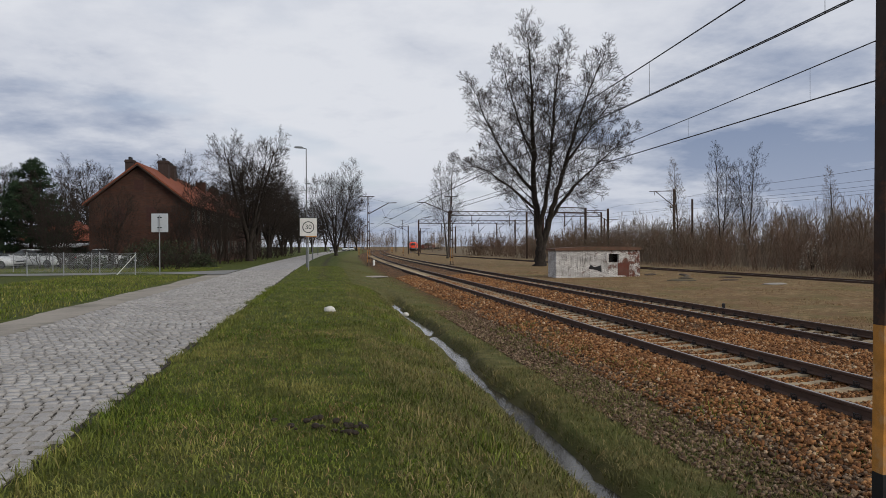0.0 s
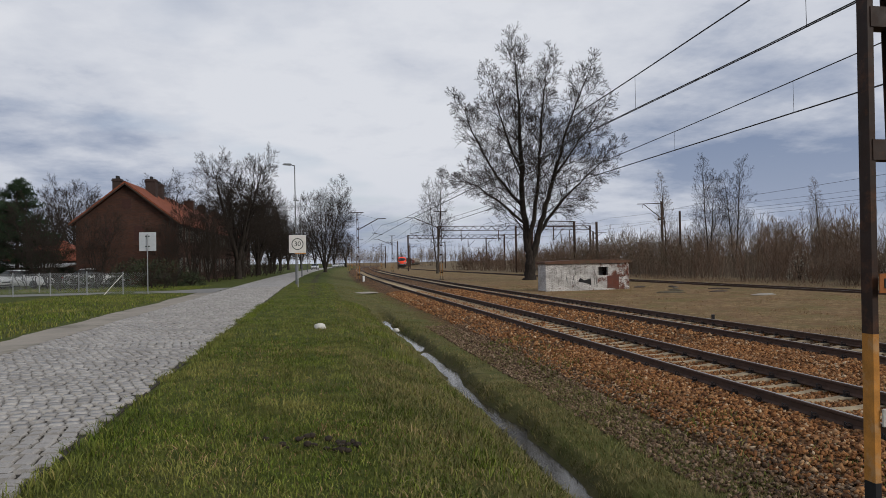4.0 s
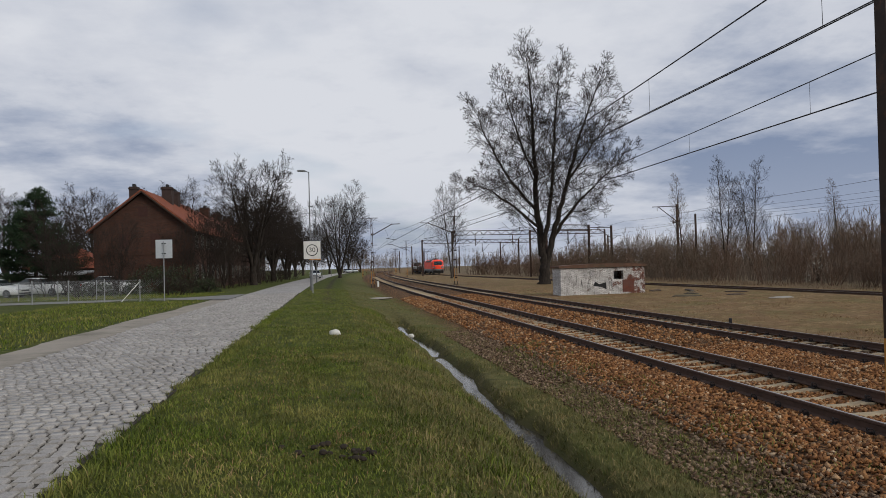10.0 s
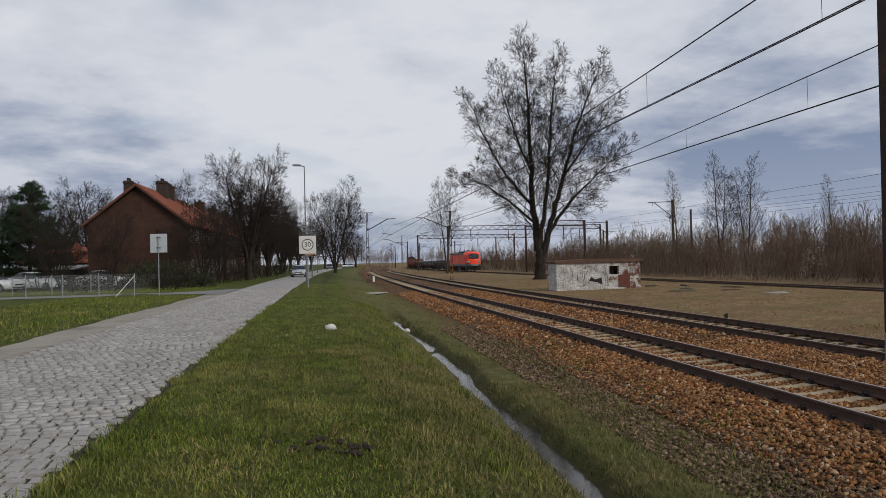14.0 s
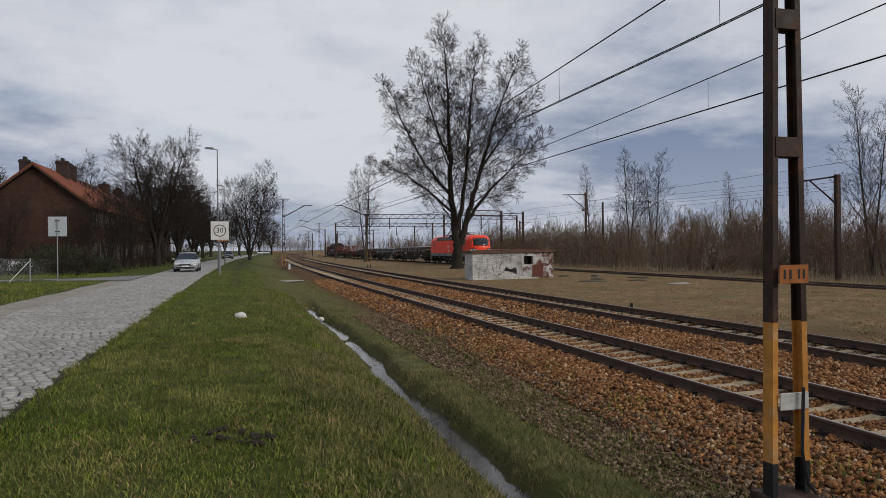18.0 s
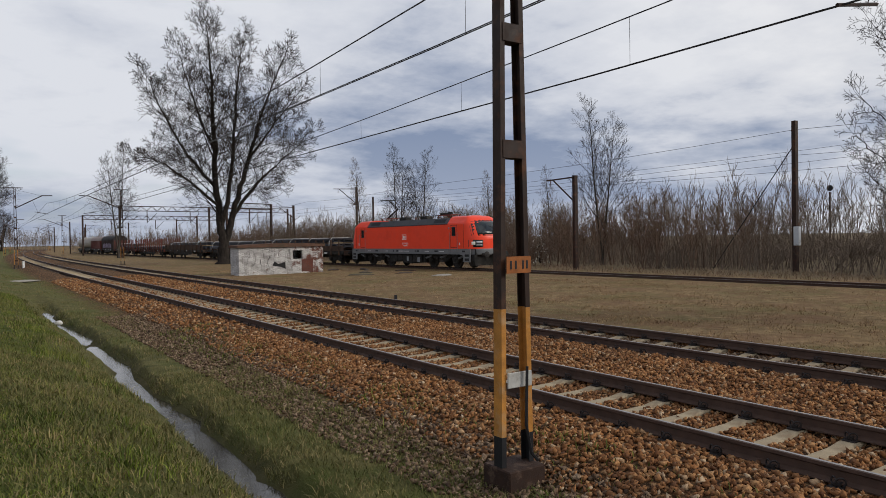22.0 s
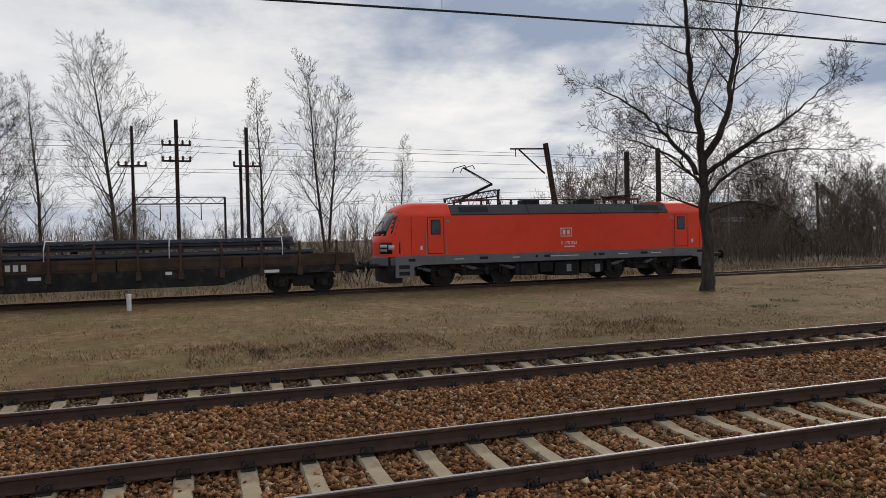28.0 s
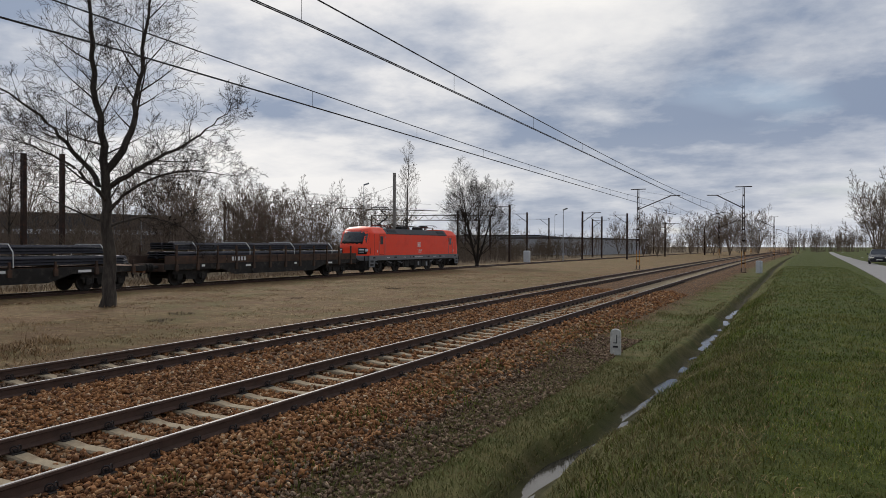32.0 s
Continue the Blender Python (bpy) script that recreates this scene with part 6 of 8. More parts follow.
# dark conifer
def conifer(x, y, h, label):
    top = thing("pine_tree", x, y, ROAD_Z, 0, label, "tree")
    rng = random.Random(9)
    wood = Tubes()
    wood.add([Vector((0, 0, -0.2)), Vector((0.05, 0, h * 0.5)), Vector((0, 0.05, h))], [0.22, 0.13, 0.02], 8)
    v, f = [], []
    for k in range(150):
        t = rng.random() ** 0.8
        z = h * (0.12 + 0.88 * t)
        reach = (1 - t) ** 0.75 * h * 0.46 * rng.uniform(0.6, 1.1) + 0.5
        a = rng.uniform(0, 2 * math.pi)
        tip = Vector((math.cos(a) * reach, math.sin(a) * reach, z + rng.uniform(-0.2, 0.5)))
        wood.add([Vector((0, 0, z)), Vector((0, 0, z)).lerp(tip, 0.6) + Vector((0, 0, 0.1)), tip], [0.035, 0.02, 0.008], 3)
        for j in range(int(34 + reach * 52)):
            q = rng.uniform(0.25, 1.05)
            c = Vector((0, 0, z)).lerp(tip, q) + Vector((rng.gauss(0, 0.16), rng.gauss(0, 0.16), rng.gauss(0, 0.13)))
            for w in range(2):
                d = Vector((rng.gauss(0, 1), rng.gauss(0, 1), rng.gauss(0.4, 0.8))).normalized() * rng.uniform(0.14, 0.26)
                e = d.orthogonal().normalized() * 0.035
                o = len(v)
                v += [c - e, c + e, c + d]
                f.append((o, o + 1, o + 2))
    me = wood.mesh("trunk", BARK_DARK)
    ob = new("trunk", me)
    ob.parent = top
    n = Nodes("dark_pine_needles", 0.8, 0, 0.2)
    n.color(n.ramp(n.island(), (0.0, (0.008, 0.018, 0.009)), (1.0, (0.030, 0.052, 0.022))))
    tagged(fast("needles", np.array([tuple(p) for p in v]), np.array(f), n.done(), top), kind="stuff")


conifer(-26.9, 71, 9.6, "dark green pine with a broad irregular crown")

# evergreen bush before the house, and the row of low shrubs
def leaf_bush(x, y, r, h, mat, label, seed, count=2600):
    rng = np.random.default_rng(seed)
    a, b, q = rng.uniform(0, 2 * np.pi, count), np.arccos(rng.uniform(0, 1, count)), rng.uniform(0.55, 1.0, count) ** 0.5
    lumpy = 1 + 0.25 * np.sin(3 * a + seed) * np.sin(2 * b)
    c = np.stack([np.cos(a) * np.sin(b) * r * q * lumpy, np.sin(a) * np.sin(b) * r * q * lumpy, np.cos(b) * h * q * lumpy], 1)
    d, e = rng.normal(0, 0.07, (count, 3)), rng.normal(0, 0.07, (count, 3))
    v = np.stack([c, c + d, c + e], 1).reshape(-1, 3)
    top = thing("bush", x, y, ground_at(x, y) - 0.05, 0, label, "bush", "bushes by the houses")
    tagged(fast("leaves", v, np.arange(len(v)).reshape(-1, 3), mat, top), kind="stuff")
    tubes, rr = Tubes(), random.Random(seed)
    for k in range(24):
        w = Vector((rr.gauss(0, 0.5) * r, rr.gauss(0, 0.5) * r, h * rr.uniform(0.5, 1.0)))
        tubes.add([Vector((0, 0, 0)), w * 0.5 + Vector((0, 0, 0.1)), w], [0.03, 0.02, 0.006], 3)
    ob = new("stem_tangle", tubes.mesh("stem_tangle", TWIG))
    ob.parent = top


n = Nodes("dull_evergreen_leaves", 0.7, 0, 0.3)
n.color(n.ramp(n.island(), (0.0, (0.012, 0.020, 0.008)), (1.0, (0.045, 0.055, 0.022))))
EVERGREEN = n.done()
n = Nodes("pale_blossom", 0.8, 0, 0.2)
n.color(n.ramp(n.island(), (0.0, (0.30, 0.28, 0.22)), (1.0, (0.62, 0.60, 0.54))))
BLOSSOM = n.done()
leaf_bush(-13.2, 60.5, 3.2, 2.2, EVERGREEN, "dense dull green evergreen bush before the house", 2, 5200)
leaf_bush(-9.8, 60, 1.2, 1.2, EVERGREEN, "low evergreen bush beside the road", 3, 1200)
leaf_bush(-17.5, 58, 1.6, 1.0, EVERGREEN, "low tangled bush before the house", 4, 1600)
leaf_bush(41.5, 55, 1.0, 2.6, BLOSSOM, "bush with sparse pale blossom at the thicket's edge", 5, 260)
leaf_bush(43, 47, 1.0, 2.2, BLOSSOM, "bush with sparse pale blossom at the thicket's edge", 6, 220)

# ---- thicket behind the siding ----
def shrub_arrays(seed, stems, height, kids=(8, 3)):
    rng = random.Random(seed)
    bag = Tubes()
    for s in range(stems):
        a = rng.uniform(0, 2 * math.pi)
        base = Vector((math.cos(a), math.sin(a), 0)) * rng.uniform(0.1, 0.9)
        d = Vector((math.cos(a) * rng.uniform(0.05, 0.35), math.sin(a) * rng.uniform(0.05, 0.35), 1)).normalized()
        h = height * rng.uniform(0.55, 1.0)
        pts = [base, base + d * h * 0.35, base + d * h * 0.7 + Vector((rng.gauss(0, 0.1), rng.gauss(0, 0.1), 0)), base + d * h + Vector((rng.gauss(0, 0.2), rng.gauss(0, 0.2), 0))]
        bag.add(pts, [0.032, 0.025, 0.017, 0.008], 3)
        for k in range(kids[0]):
            t = rng.uniform(0.25, 0.95)
            p = base + d * h * t
            a2 = rng.uniform(0, 2 * math.pi)
            w = Vector((math.cos(a2) * 0.6, math.sin(a2) * 0.6, rng.uniform(0.5, 1.2))).normalized()
            l = h * rng.uniform(0.2, 0.4) * (1.15 - t)+0.25
            e = p + w * l
            bag.add([p, p.lerp(e, 0.5) + Vector((0, 0, 0.05)), e], [0.015, 0.012, 0.007], 3)
            for j in range(kids[1]):
                q = p.lerp(e, rng.uniform(0.3, 1.0))
                w2 = (w + Vector((rng.gauss(0, 0.6), rng.gauss(0, 0.6), rng.gauss(0.2, 0.4)))).normalized()
                bag.add([q, q + w2 * l * rng.uniform(0.3, 0.6)], [0.010, 0.006], 3)
    return np.array([tuple(v) for v in bag.v], np.float32), np.array(bag.f, np.int32)


SHRUBS = [shrub_arrays(k, 6, 4.2) for k in range(4)]


def thicket(name, label, mat, places):
    """places: (x, y, scale, height scale)."""
    vs, fs, base = [], [], 0
    rng = random.Random(name + label)
    for x, y, s, hs in places:
        v, f = SHRUBS[rng.randrange(4)]
        a = rng.uniform(0, 2 * math.pi)
        c, d = math.cos(a), math.sin(a)
        z = ground_at(x, y) - 0.05
        vs.append(np.stack([(v[:, 0] * c - v[:, 1] * d) * s + x, (v[:, 0] * d + v[:, 1] * c) * s + y, v[:, 2] * hs + z], 1))
        fs.append(f + base)
        base += len(v)
    ob = fast(name, np.concatenate(vs), np.concatenate(fs), mat)
    return tagged(ob, label, "thicket", kind="stuff")


def scatter(seed, count, x0, x1, y0, y1, lo, hi, off=None):
    rng = random.Random(seed)
    out = []
    for k in range(count):
        y = rng.uniform(y0, y1)
        x = rng.uniform(x0, x1) + (siding(y) if off else bend(y))
        h = rng.uniform(lo, hi)
        out.append((x, y, rng.uniform(0.8, 1.5), h))
    return out


thicket("thicket", "dense bare reddish-brown thicket behind the siding", TWIG_RED, scatter(1, 190, 8, 24, 26, 175, 0.7, 1.5, True) + scatter(2, 60, 6, 9, 40, 170, 0.4, 0.9, True))
thicket("thicket", "tangled bare grey-brown scrub behind the siding", SCRUB, scatter(3, 110, 8, 34, -60, 34, 0.4, 1.05, True) + scatter(32, 60, 7, 20, -50, 34, 0.35, 0.8, True) + scatter(21, 120, 26, 60, -170, 30, 1.2, 1.9, True) + scatter(4, 150, 20, 48, 28, 190, 1.4, 2.1, True) + scatter(31, 90, 34, 70, 20, 190, 1.9, 2.5, True))
thicket("thicket", "bare tan scrub along the yard", TWIG_TAN, scatter(5, 140, 7, 26, -150, -30, 0.5, 1.25, True) + scatter(6, 110, 6, 50, -330, -120, 0.6, 1.4, True) + scatter(7, 40, 6, 24, 60, 160, 0.9, 1.6, True))
thicket("far_wood", "distant bare woodland along the horizon", SCRUB, scatter(8, 90, -14, 60, 260, 420, 1.6, 2.8) + scatter(9, 50, -60, -12, 180, 340, 1.6, 2.6) + scatter(10, 60, 60, 160, -120, 220, 1.4, 2.0) + scatter(11, 40, -120, -40, 90, 200, 1.5, 2.5) + scatter(14, 60, -60, 220, -520, -330, 2.0, 3.0) + scatter(16, 80, -70, 14, -430, -270, 1.5, 2.6) + scatter(15, 50, 40, 130, -330, -150, 1.3, 2.0) + scatter(33, 110, -40, 60, -330, -240, 1.3, 2.2))
thicket("undergrowth", "bare brown undergrowth before the houses", TWIG, scatter(12, 16, -22, -9.2, 54, 70, 0.3, 0.8) + scatter(13, 22, -11.5, -7.6, 70, 130, 0.4, 0.9))

# ---- train ----
RED = plain("traffic_red_paint", (0.90, 0.066, 0.024), 0.40, 0, 1.5, 0.06, 0.03, 0.3, wear=(0.80, 0.056, 0.022))
SILL = plain("basalt_grey_paint", (0.16, 0.165, 0.17), 0.55, 0, 3, 0.2, 0.05)
ROOF = plain("dusty_grey_roof", (0.070, 0.070, 0.074), 0.7, 0, 2, 0.25, 0.1)
DARK = plain("dirty_underframe", (0.020, 0.018, 0.016), 0.8, 0, 4, 0.5, 0.3, wear=(0.060, 0.052, 0.044))
WHEEL = plain("dull_wheel_steel", (0.036, 0.032, 0.029), 0.6, 0.3, 5, 0.3)
WAGON = plain("grimy_brown_wagon_paint", (0.072, 0.046, 0.033), 0.85, 0, 2.5, 0.45, 0.25, wear=(0.12, 0.062, 0.036))
WAGON_RED = plain("red_brown_wagon_paint", (0.13, 0.035, 0.025), 0.8, 0, 2.5, 0.35, 0.2, wear=(0.08, 0.04, 0.03))
LOAD = plain("dark_steel_beams", (0.046, 0.046, 0.056), 0.5, 0.25, 3, 0.3, 0.1)
STRAP = plain("white_load_strap", (0.62, 0.62, 0.60), 0.7, 0, 8, 0.1)
TANK = plain("grey_tank_paint", (0.34, 0.30, 0.26), 0.6, 0, 2, 0.25)
n = Nodes("dark_window_glass", 0.08, 0, 0.6)
n.color(n.ramp(n.noise(2, 2), (0.4, (0.012, 0.016, 0.018)), (0.6, (0.028, 0.034, 0.036))))
GLASS = n.done()
n = Nodes("lit_headlamp", 0.2)
n.color((0.35, 0.35, 0.33))
n.bsdf.inputs["Emission Color"].default_value = (1.0, 0.93, 0.80, 1)
n.bsdf.inputs["Emission Strength"].default_value = 0.2
LAMP_LIT = n.done()
LAMP_OFF = plain("headlamp_glass", (0.55, 0.56, 0.58), 0.15, 0.2, 5, 0.1, 0.02, 0.6)

NOSE = [(0.0, 1.02), (0.0, 2.1), (0.04, 2.3), (0.10, 2.45), (0.35, 2.9), (0.62, 3.35), (0.85, 3.6), (1.2, 3.77), (1.6, 3.85)]
SIDE = [(1.0, 1.46), (1.45, 1.49), (3.22, 1.49), (3.32, 1.46), (3.70, 1.14), (3.80, 0.98), (3.86, 0.0)]


def half_width(z):
    for (za, wa), (zb, wb) in zip(SIDE, SIDE[1:]):
        if z <= zb:
            return wa + (wb - wa) * (z - za) / (zb - za)
    return 0.0


def nose_set(z):
    for (sa, za), (sb, zb) in zip(NOSE, NOSE[1:]):
        if z <= zb:
            return sa + (sb - sa) * (z - za) / (zb - za)
    return NOSE[-1][0]


def nose_point(t, z, end, out=0.0):
    """A place on the cab front: t from -1 to 1 across, z up."""
    w = half_width(z)
    deep = 1.25 - 0.85 * max(0.0, min(1.0, (z - 2.5) / 1.3))
    y = 8.95 - nose_set(z) - deep * (1 - (1 - min(1.0, abs(t)) ** 2.5) ** 0.4) + out
    return Vector((t * w, end * y, z))


def grid_faces(bm, rows, flip):
    vs = [[bm.verts.new(p) for p in row] for row in rows]
    for a, b in zip(vs, vs[1:]):
        for k in range(len(a) - 1):
            q = (a[k], a[k + 1], b[k + 1], b[k])
            bm.faces.new(q[::-1] if flip else q)
    return vs


def nose_patch(name, t0, t1, z0, z1, end, out, mat, parent, label="", nt=8, nz=5, thick=0.02):
    """A panel that follows the cab front, standing a little proud of it."""
    bm = bmnew()
    rows = [[nose_point(t0 + (t1 - t0) * i / nt, z0 + (z1 - z0) * j / nz, end, out) for i in range(nt + 1)] for j in range(nz + 1)]
    grid_faces(bm, rows, end > 0)
    r = bmesh.ops.extrude_face_region(bm, geom=bm.faces[:])
    bmesh.ops.translate(bm, vec=(0, -end * thick, 0), verts=[v for v in r["geom"] if isinstance(v, bmesh.types.BMVert)])
    bmesh.ops.recalc_face_normals(bm, faces=bm.faces)
    return part(name, bm, mat, parent, label, smooth=True)


WHEELSETS = []


def wheelset(parent, y, r, roll, tread=1.5, rim=WHEEL):
    bm = bmnew()
    for s in (-1, 1):
        lathe(bm, [(r * 0.2, -0.07), (r * 0.86, -0.06), (r, -0.068), (r, 0.06), (r * 0.86, 0.068), (r * 0.8, 0.03), (r * 0.3, 0.05), (r * 0.16, 0.12)], 24, Matrix.Translation((s * tread / 2, 0, 0)) @ Matrix.Rotation(s * math.pi / 2, 4, "Y"))
        for k in range(4):
            a = k * math.pi / 2
            box(bm, s * 0.79 - 0.03, s * 0.79 + 0.03, -0.035, 0.035, r * 0.3, r * 0.78, 0, Matrix.Rotation(a, 4, "X"))
    bar(bm, (-tread / 2, 0, 0), (tread / 2, 0, 0), 0.18, sides=10)
    ob = part("wheelset", bm, rim, parent)
    ob.matrix_basis = pose(0, y, r)
    if roll:
        WHEELSETS.append((ob, y, r))
    return ob


def bogie_frame(parent, yc, base, r, loco=False):
    bm = bmnew()
    for s in (-1, 1):
        x = s * 1.03
        for e in (-1, 1):
            box(bm, x - 0.11, x + 0.11, yc + e * base / 2 - 0.17, yc + e * base / 2 + 0.17, r - 0.16, r + 0.2, 0.03)
            for k in (-0.24, 0.24):
                bar(bm, (x, yc + e * base / 2 + k, r - 0.05), (x, yc + e * base / 2 + k, r + 0.33), 0.15, sides=8)
        prism(bm, [(yc - base / 2 - 0.5, r + 0.18), (yc - base / 2 + 0.45, r + 0.18), (yc - base * 0.22, r - 0.12), (yc + base * 0.22, r - 0.12), (yc + base / 2 - 0.45, r + 0.18), (yc + base / 2 + 0.5, r + 0.18), (yc + base / 2 + 0.4, r + 0.42), (yc - base / 2 - 0.4, r + 0.42)], "x", x - 0.06, x + 0.06)
        if loco:
            for k in (-0.55, 0.55):
                bar(bm, (x + s * 0.1, yc + k, r - 0.1), (x + s * 0.1, yc + k, r + 0.45), 0.24, sides=10)
            bar(bm, (x + s * 0.14, yc - 0.9, r + 0.1), (x + s * 0.14, yc + 0.95, r + 0.2), 0.09, sides=6)
    box(bm, -1.0, 1.0, yc - 0.25, yc + 0.25, r - 0.1, r + 0.35)
    return part("bogie_frame", bm, DARK, parent)


def buffers(parent, y, end, z=1.05):
    for s in (-1, 1):
        bm = bmnew()
        bar(bm, (s * 0.875, y, z), (s * 0.875, y + end * 0.42, z), 0.2, sides=12)
        lathe(bm, [(0.05, 0), (0.23, 0.0), (0.23, 0.05), (0.1, 0.09)], 14, Matrix.Translation((s * 0.875, y + end * 0.42, z)) @ Matrix.Rotation(-end * math.pi / 2, 4, "X"))
        part("buffer", bm, DARK, parent)
    bm = bmnew()
    box(bm, -0.07, 0.07, min(y, y + end * 0.35), max(y, y + end * 0.35), z - 0.12, z + 0.05, 0.02)
    for k in range(3):
        box(bm, -0.05, 0.05, y + end * (0.25 + 0.05 * k) - 0.03, y + end * (0.25 + 0.05 * k) + 0.03, z - 0.25 - 0.12 * k, z - 0.1 - 0.12 * k, 0.01)
    part("screw_coupling", bm, DARK, parent)


def pantograph(parent, y, raised, face):
    """Single-arm pantograph; face is the way its knee points along the roof."""
    top = new("pantograph")
    top.parent = parent
    top.matrix_basis = pose(0, y, 3.98)
    bm = bmnew()
    for s in (-1, 1):
        bar(bm, (s * 0.45, -0.8, 0), (s * 0.45, 0.8, 0), 0.06)
    for e in (-0.8, 0, 0.8):
        bar(bm, (-0.45, e, 0), (0.45, e, 0), 0.06)
    part("base_frame", bm, plain("red_oxide_steel", (0.16, 0.035, 0.025), 0.6, 0, 6, 0.2) if "red_oxide_steel" not in MATS else MATS["red_oxide_steel"], top)
    h = 1.55 if raised else 0.2
    knee = Vector((0, face * 1.1, h * 0.5 if raised else 0.12))
    head = Vector((0, -face * 0.35, h))
    for name, a, b, w in (("lower_arm", Vector((0, -face * 0.5, 0.05)), knee, 0.13), ("upper_arm", knee, head, 0.075)):
        bm = bmnew()
        bar(bm, a, b, w, sides=6)
        if name == "upper_arm":
            bar(bm, a + Vector((0.0, 0, -0.1)), b + Vector((0, 0, -0.05)), 0.025, sides=5)
        part(name, bm, DARK, top)
    for e in (-0.2, 0.2):
        bm = bmnew()
        pts = [(-0.95, h - 0.16), (-0.72, h + 0.02), (0.72, h + 0.02), (0.95, h - 0.16)]
        for (xa, za), (xb, zb) in zip(pts, pts[1:]):
            bar(bm, (xa, head.y + e, za), (xb, head.y + e, zb), 0.04, sides=5)
        part("contact_strip", bm, DARK, top)
    for e in (-0.7, 0.7):
        for s in (-0.45, 0.45):
            bm = bmnew()
            lathe(bm, [(0.05, -0.22), (0.08, -0.19), (0.05, -0.15), (0.08, -0.11), (0.05, -0.07), (0.06, -0.03)], 8, Matrix.Translation((s, e, 0)))
            part("insulator", bm, MATS["brown_porcelain"], top)


def build_loco():
    top = thing("electric_locomotive", label="red electric locomotive with grey sill and roof, headlights on", category="locomotive", group="freight train")
    # body shell: cab ends with sides, and a middle piece
    zs = [1.45, 1.9, 2.1, 2.3, 2.45, 2.7, 2.9, 3.1, 3.22, 3.32, 3.45, 3.58, 3.70, 3.77, 3.81, 3.845]
    for end in (-1, 1):
        bm = bmnew()
        ts = [-1, -0.995, -0.98, -0.95, -0.9, -0.82, -0.7, -0.5, -0.25, 0, 0.25, 0.5, 0.7, 0.82, 0.9, 0.95, 0.98, 0.995, 1]
        for z0, z1 in zip(zs, zs[1:]):
            grid_faces(bm, [[nose_point(t, z, end) for t in ts] for z in (z0, z1)], end > 0)
            for s in (-1, 1):
                rows = []
                for z in (z0, z1):
                    edge = nose_point(s, z, end)
                    rows.append([Vector((s * half_width(z), end * y, z)) for y in (5.75, 6.1, 6.4)] + [edge])
                grid_faces(bm, rows, (end > 0) != (s > 0))
        # rear bulkhead of the raised cab roof
        rim = [Vector((s * half_width(z), end * 5.75, z)) for s, order in ((1, zs), (-1, zs[::-1])) for z in order]
        bm.faces.new([bm.verts.new(p) for p in rim])
        bmesh.ops.remove_doubles(bm, verts=bm.verts, dist=0.001)
        bmesh.ops.recalc_face_normals(bm, faces=bm.faces)
        cab = part("cab", bm, RED, top, smooth=False)
        for p in cab.data.polygons:
            p.use_smooth = 0.02 < abs(p.normal.y) < 0.98
        nose_patch("windscreen", -0.84, 0.84, 2.46, 3.40, end, 0.012, GLASS, cab, "dark sloping windscreen")
        nose_patch("windscreen_frame", -0.90, 0.90, 2.38, 3.47, end, 0.004, BLACK, cab)
        nose_patch("lower_apron", -0.99, 0.99, 1.03, 1.46, end, 0.02, SILL, cab, "grey lower front apron", thick=0.5)
        for s in (-1, 1):
            bm = bmnew()
            p = nose_point(s * 0.5, 2.6, end, 0.03)
            bar(bm, p, nose_point(s * 0.12, 3.05, end, 0.03), 0.03)
            part("wiper", bm, BLACK, cab)
            nose_patch("lamp_housing", s * 0.50, s * 0.975, 1.58, 2.08, end, 0.016, BLACK, cab, nt=4, nz=2)
            nose_patch("headlamp", s * 0.82, s * 0.92, 1.74, 1.96, end, 0.030, LAMP_LIT if end < 0 else LAMP_OFF, cab, "round headlamp", nt=3, nz=2)
            nose_patch("marker_lamp", s * 0.54, s * 0.78, 1.84, 1.98, end, 0.030, LAMP_OFF, cab, nt=3, nz=2)
            nose_patch("grille_bar", s * 0.54, s * 0.78, 1.66, 1.78, end, 0.030, GREY_STEEL, cab, nt=3, nz=2)
            # crew door with its window, rails and steps
            x = s * 1.492
            bm = bmnew()
            box(bm, min(x, x + s * 0.012), max(x, x + s * 0.012), end * 6.48 - 0.36, end * 6.48 + 0.36, 1.56, 3.14, 0.004)
            door = part("cab_door", bm, RED, cab, "red cab door with dark window")
            bm = bmnew()
            box(bm, min(x, x + s * 0.022), max(x, x + s * 0.022), end * 6.48 - 0.19, end * 6.48 + 0.19, 2.42, 3.00, 0.004)
            part("door_window", bm, GLASS, door)
            bm = bmnew()
            box(bm, min(x, x + s * 0.017), max(x, x + s * 0.017), end * 6.48 - 0.23, end * 6.48 + 0.23, 2.38, 3.04, 0.004)
            part("window_gasket", bm, BLACK, door)
            bm = bmnew()
            box(bm, min(x, x + s * 0.006), max(x, x + s * 0.006), end * 6.48 - 0.385, end * 6.48 + 0.385, 1.535, 3.165)
            part("door_joint", bm, BLACK, cab)
            for e in (-0.46, 0.46):
                bm = bmnew()
                bar(bm, (x + s * 0.05, end * 6.48 + e, 1.2), (x + s * 0.05, end * 6.48 + e, 2.65), 0.028, sides=6)
                part("hand_rail", bm, GREY_STEEL, cab)
            bm = bmnew()
            for z in (0.45, 0.75, 1.05):
                box(bm, s * 1.28, s * 1.46, end * 6.48 - 0.22, end * 6.48 + 0.22, z, z + 0.025) if s > 0 else box(bm, -1.46, -1.28, end * 6.48 - 0.22, end * 6.48 + 0.22, z, z + 0.025)
            for e in (-0.22, 0.22):
                bar(bm, (s * 1.4, end * 6.48 + e, 0.45), (s * 1.4, end * 6.48 + e, 1.1), 0.025)
            part("cab_steps", bm, DARK, cab)
            bm = bmnew()
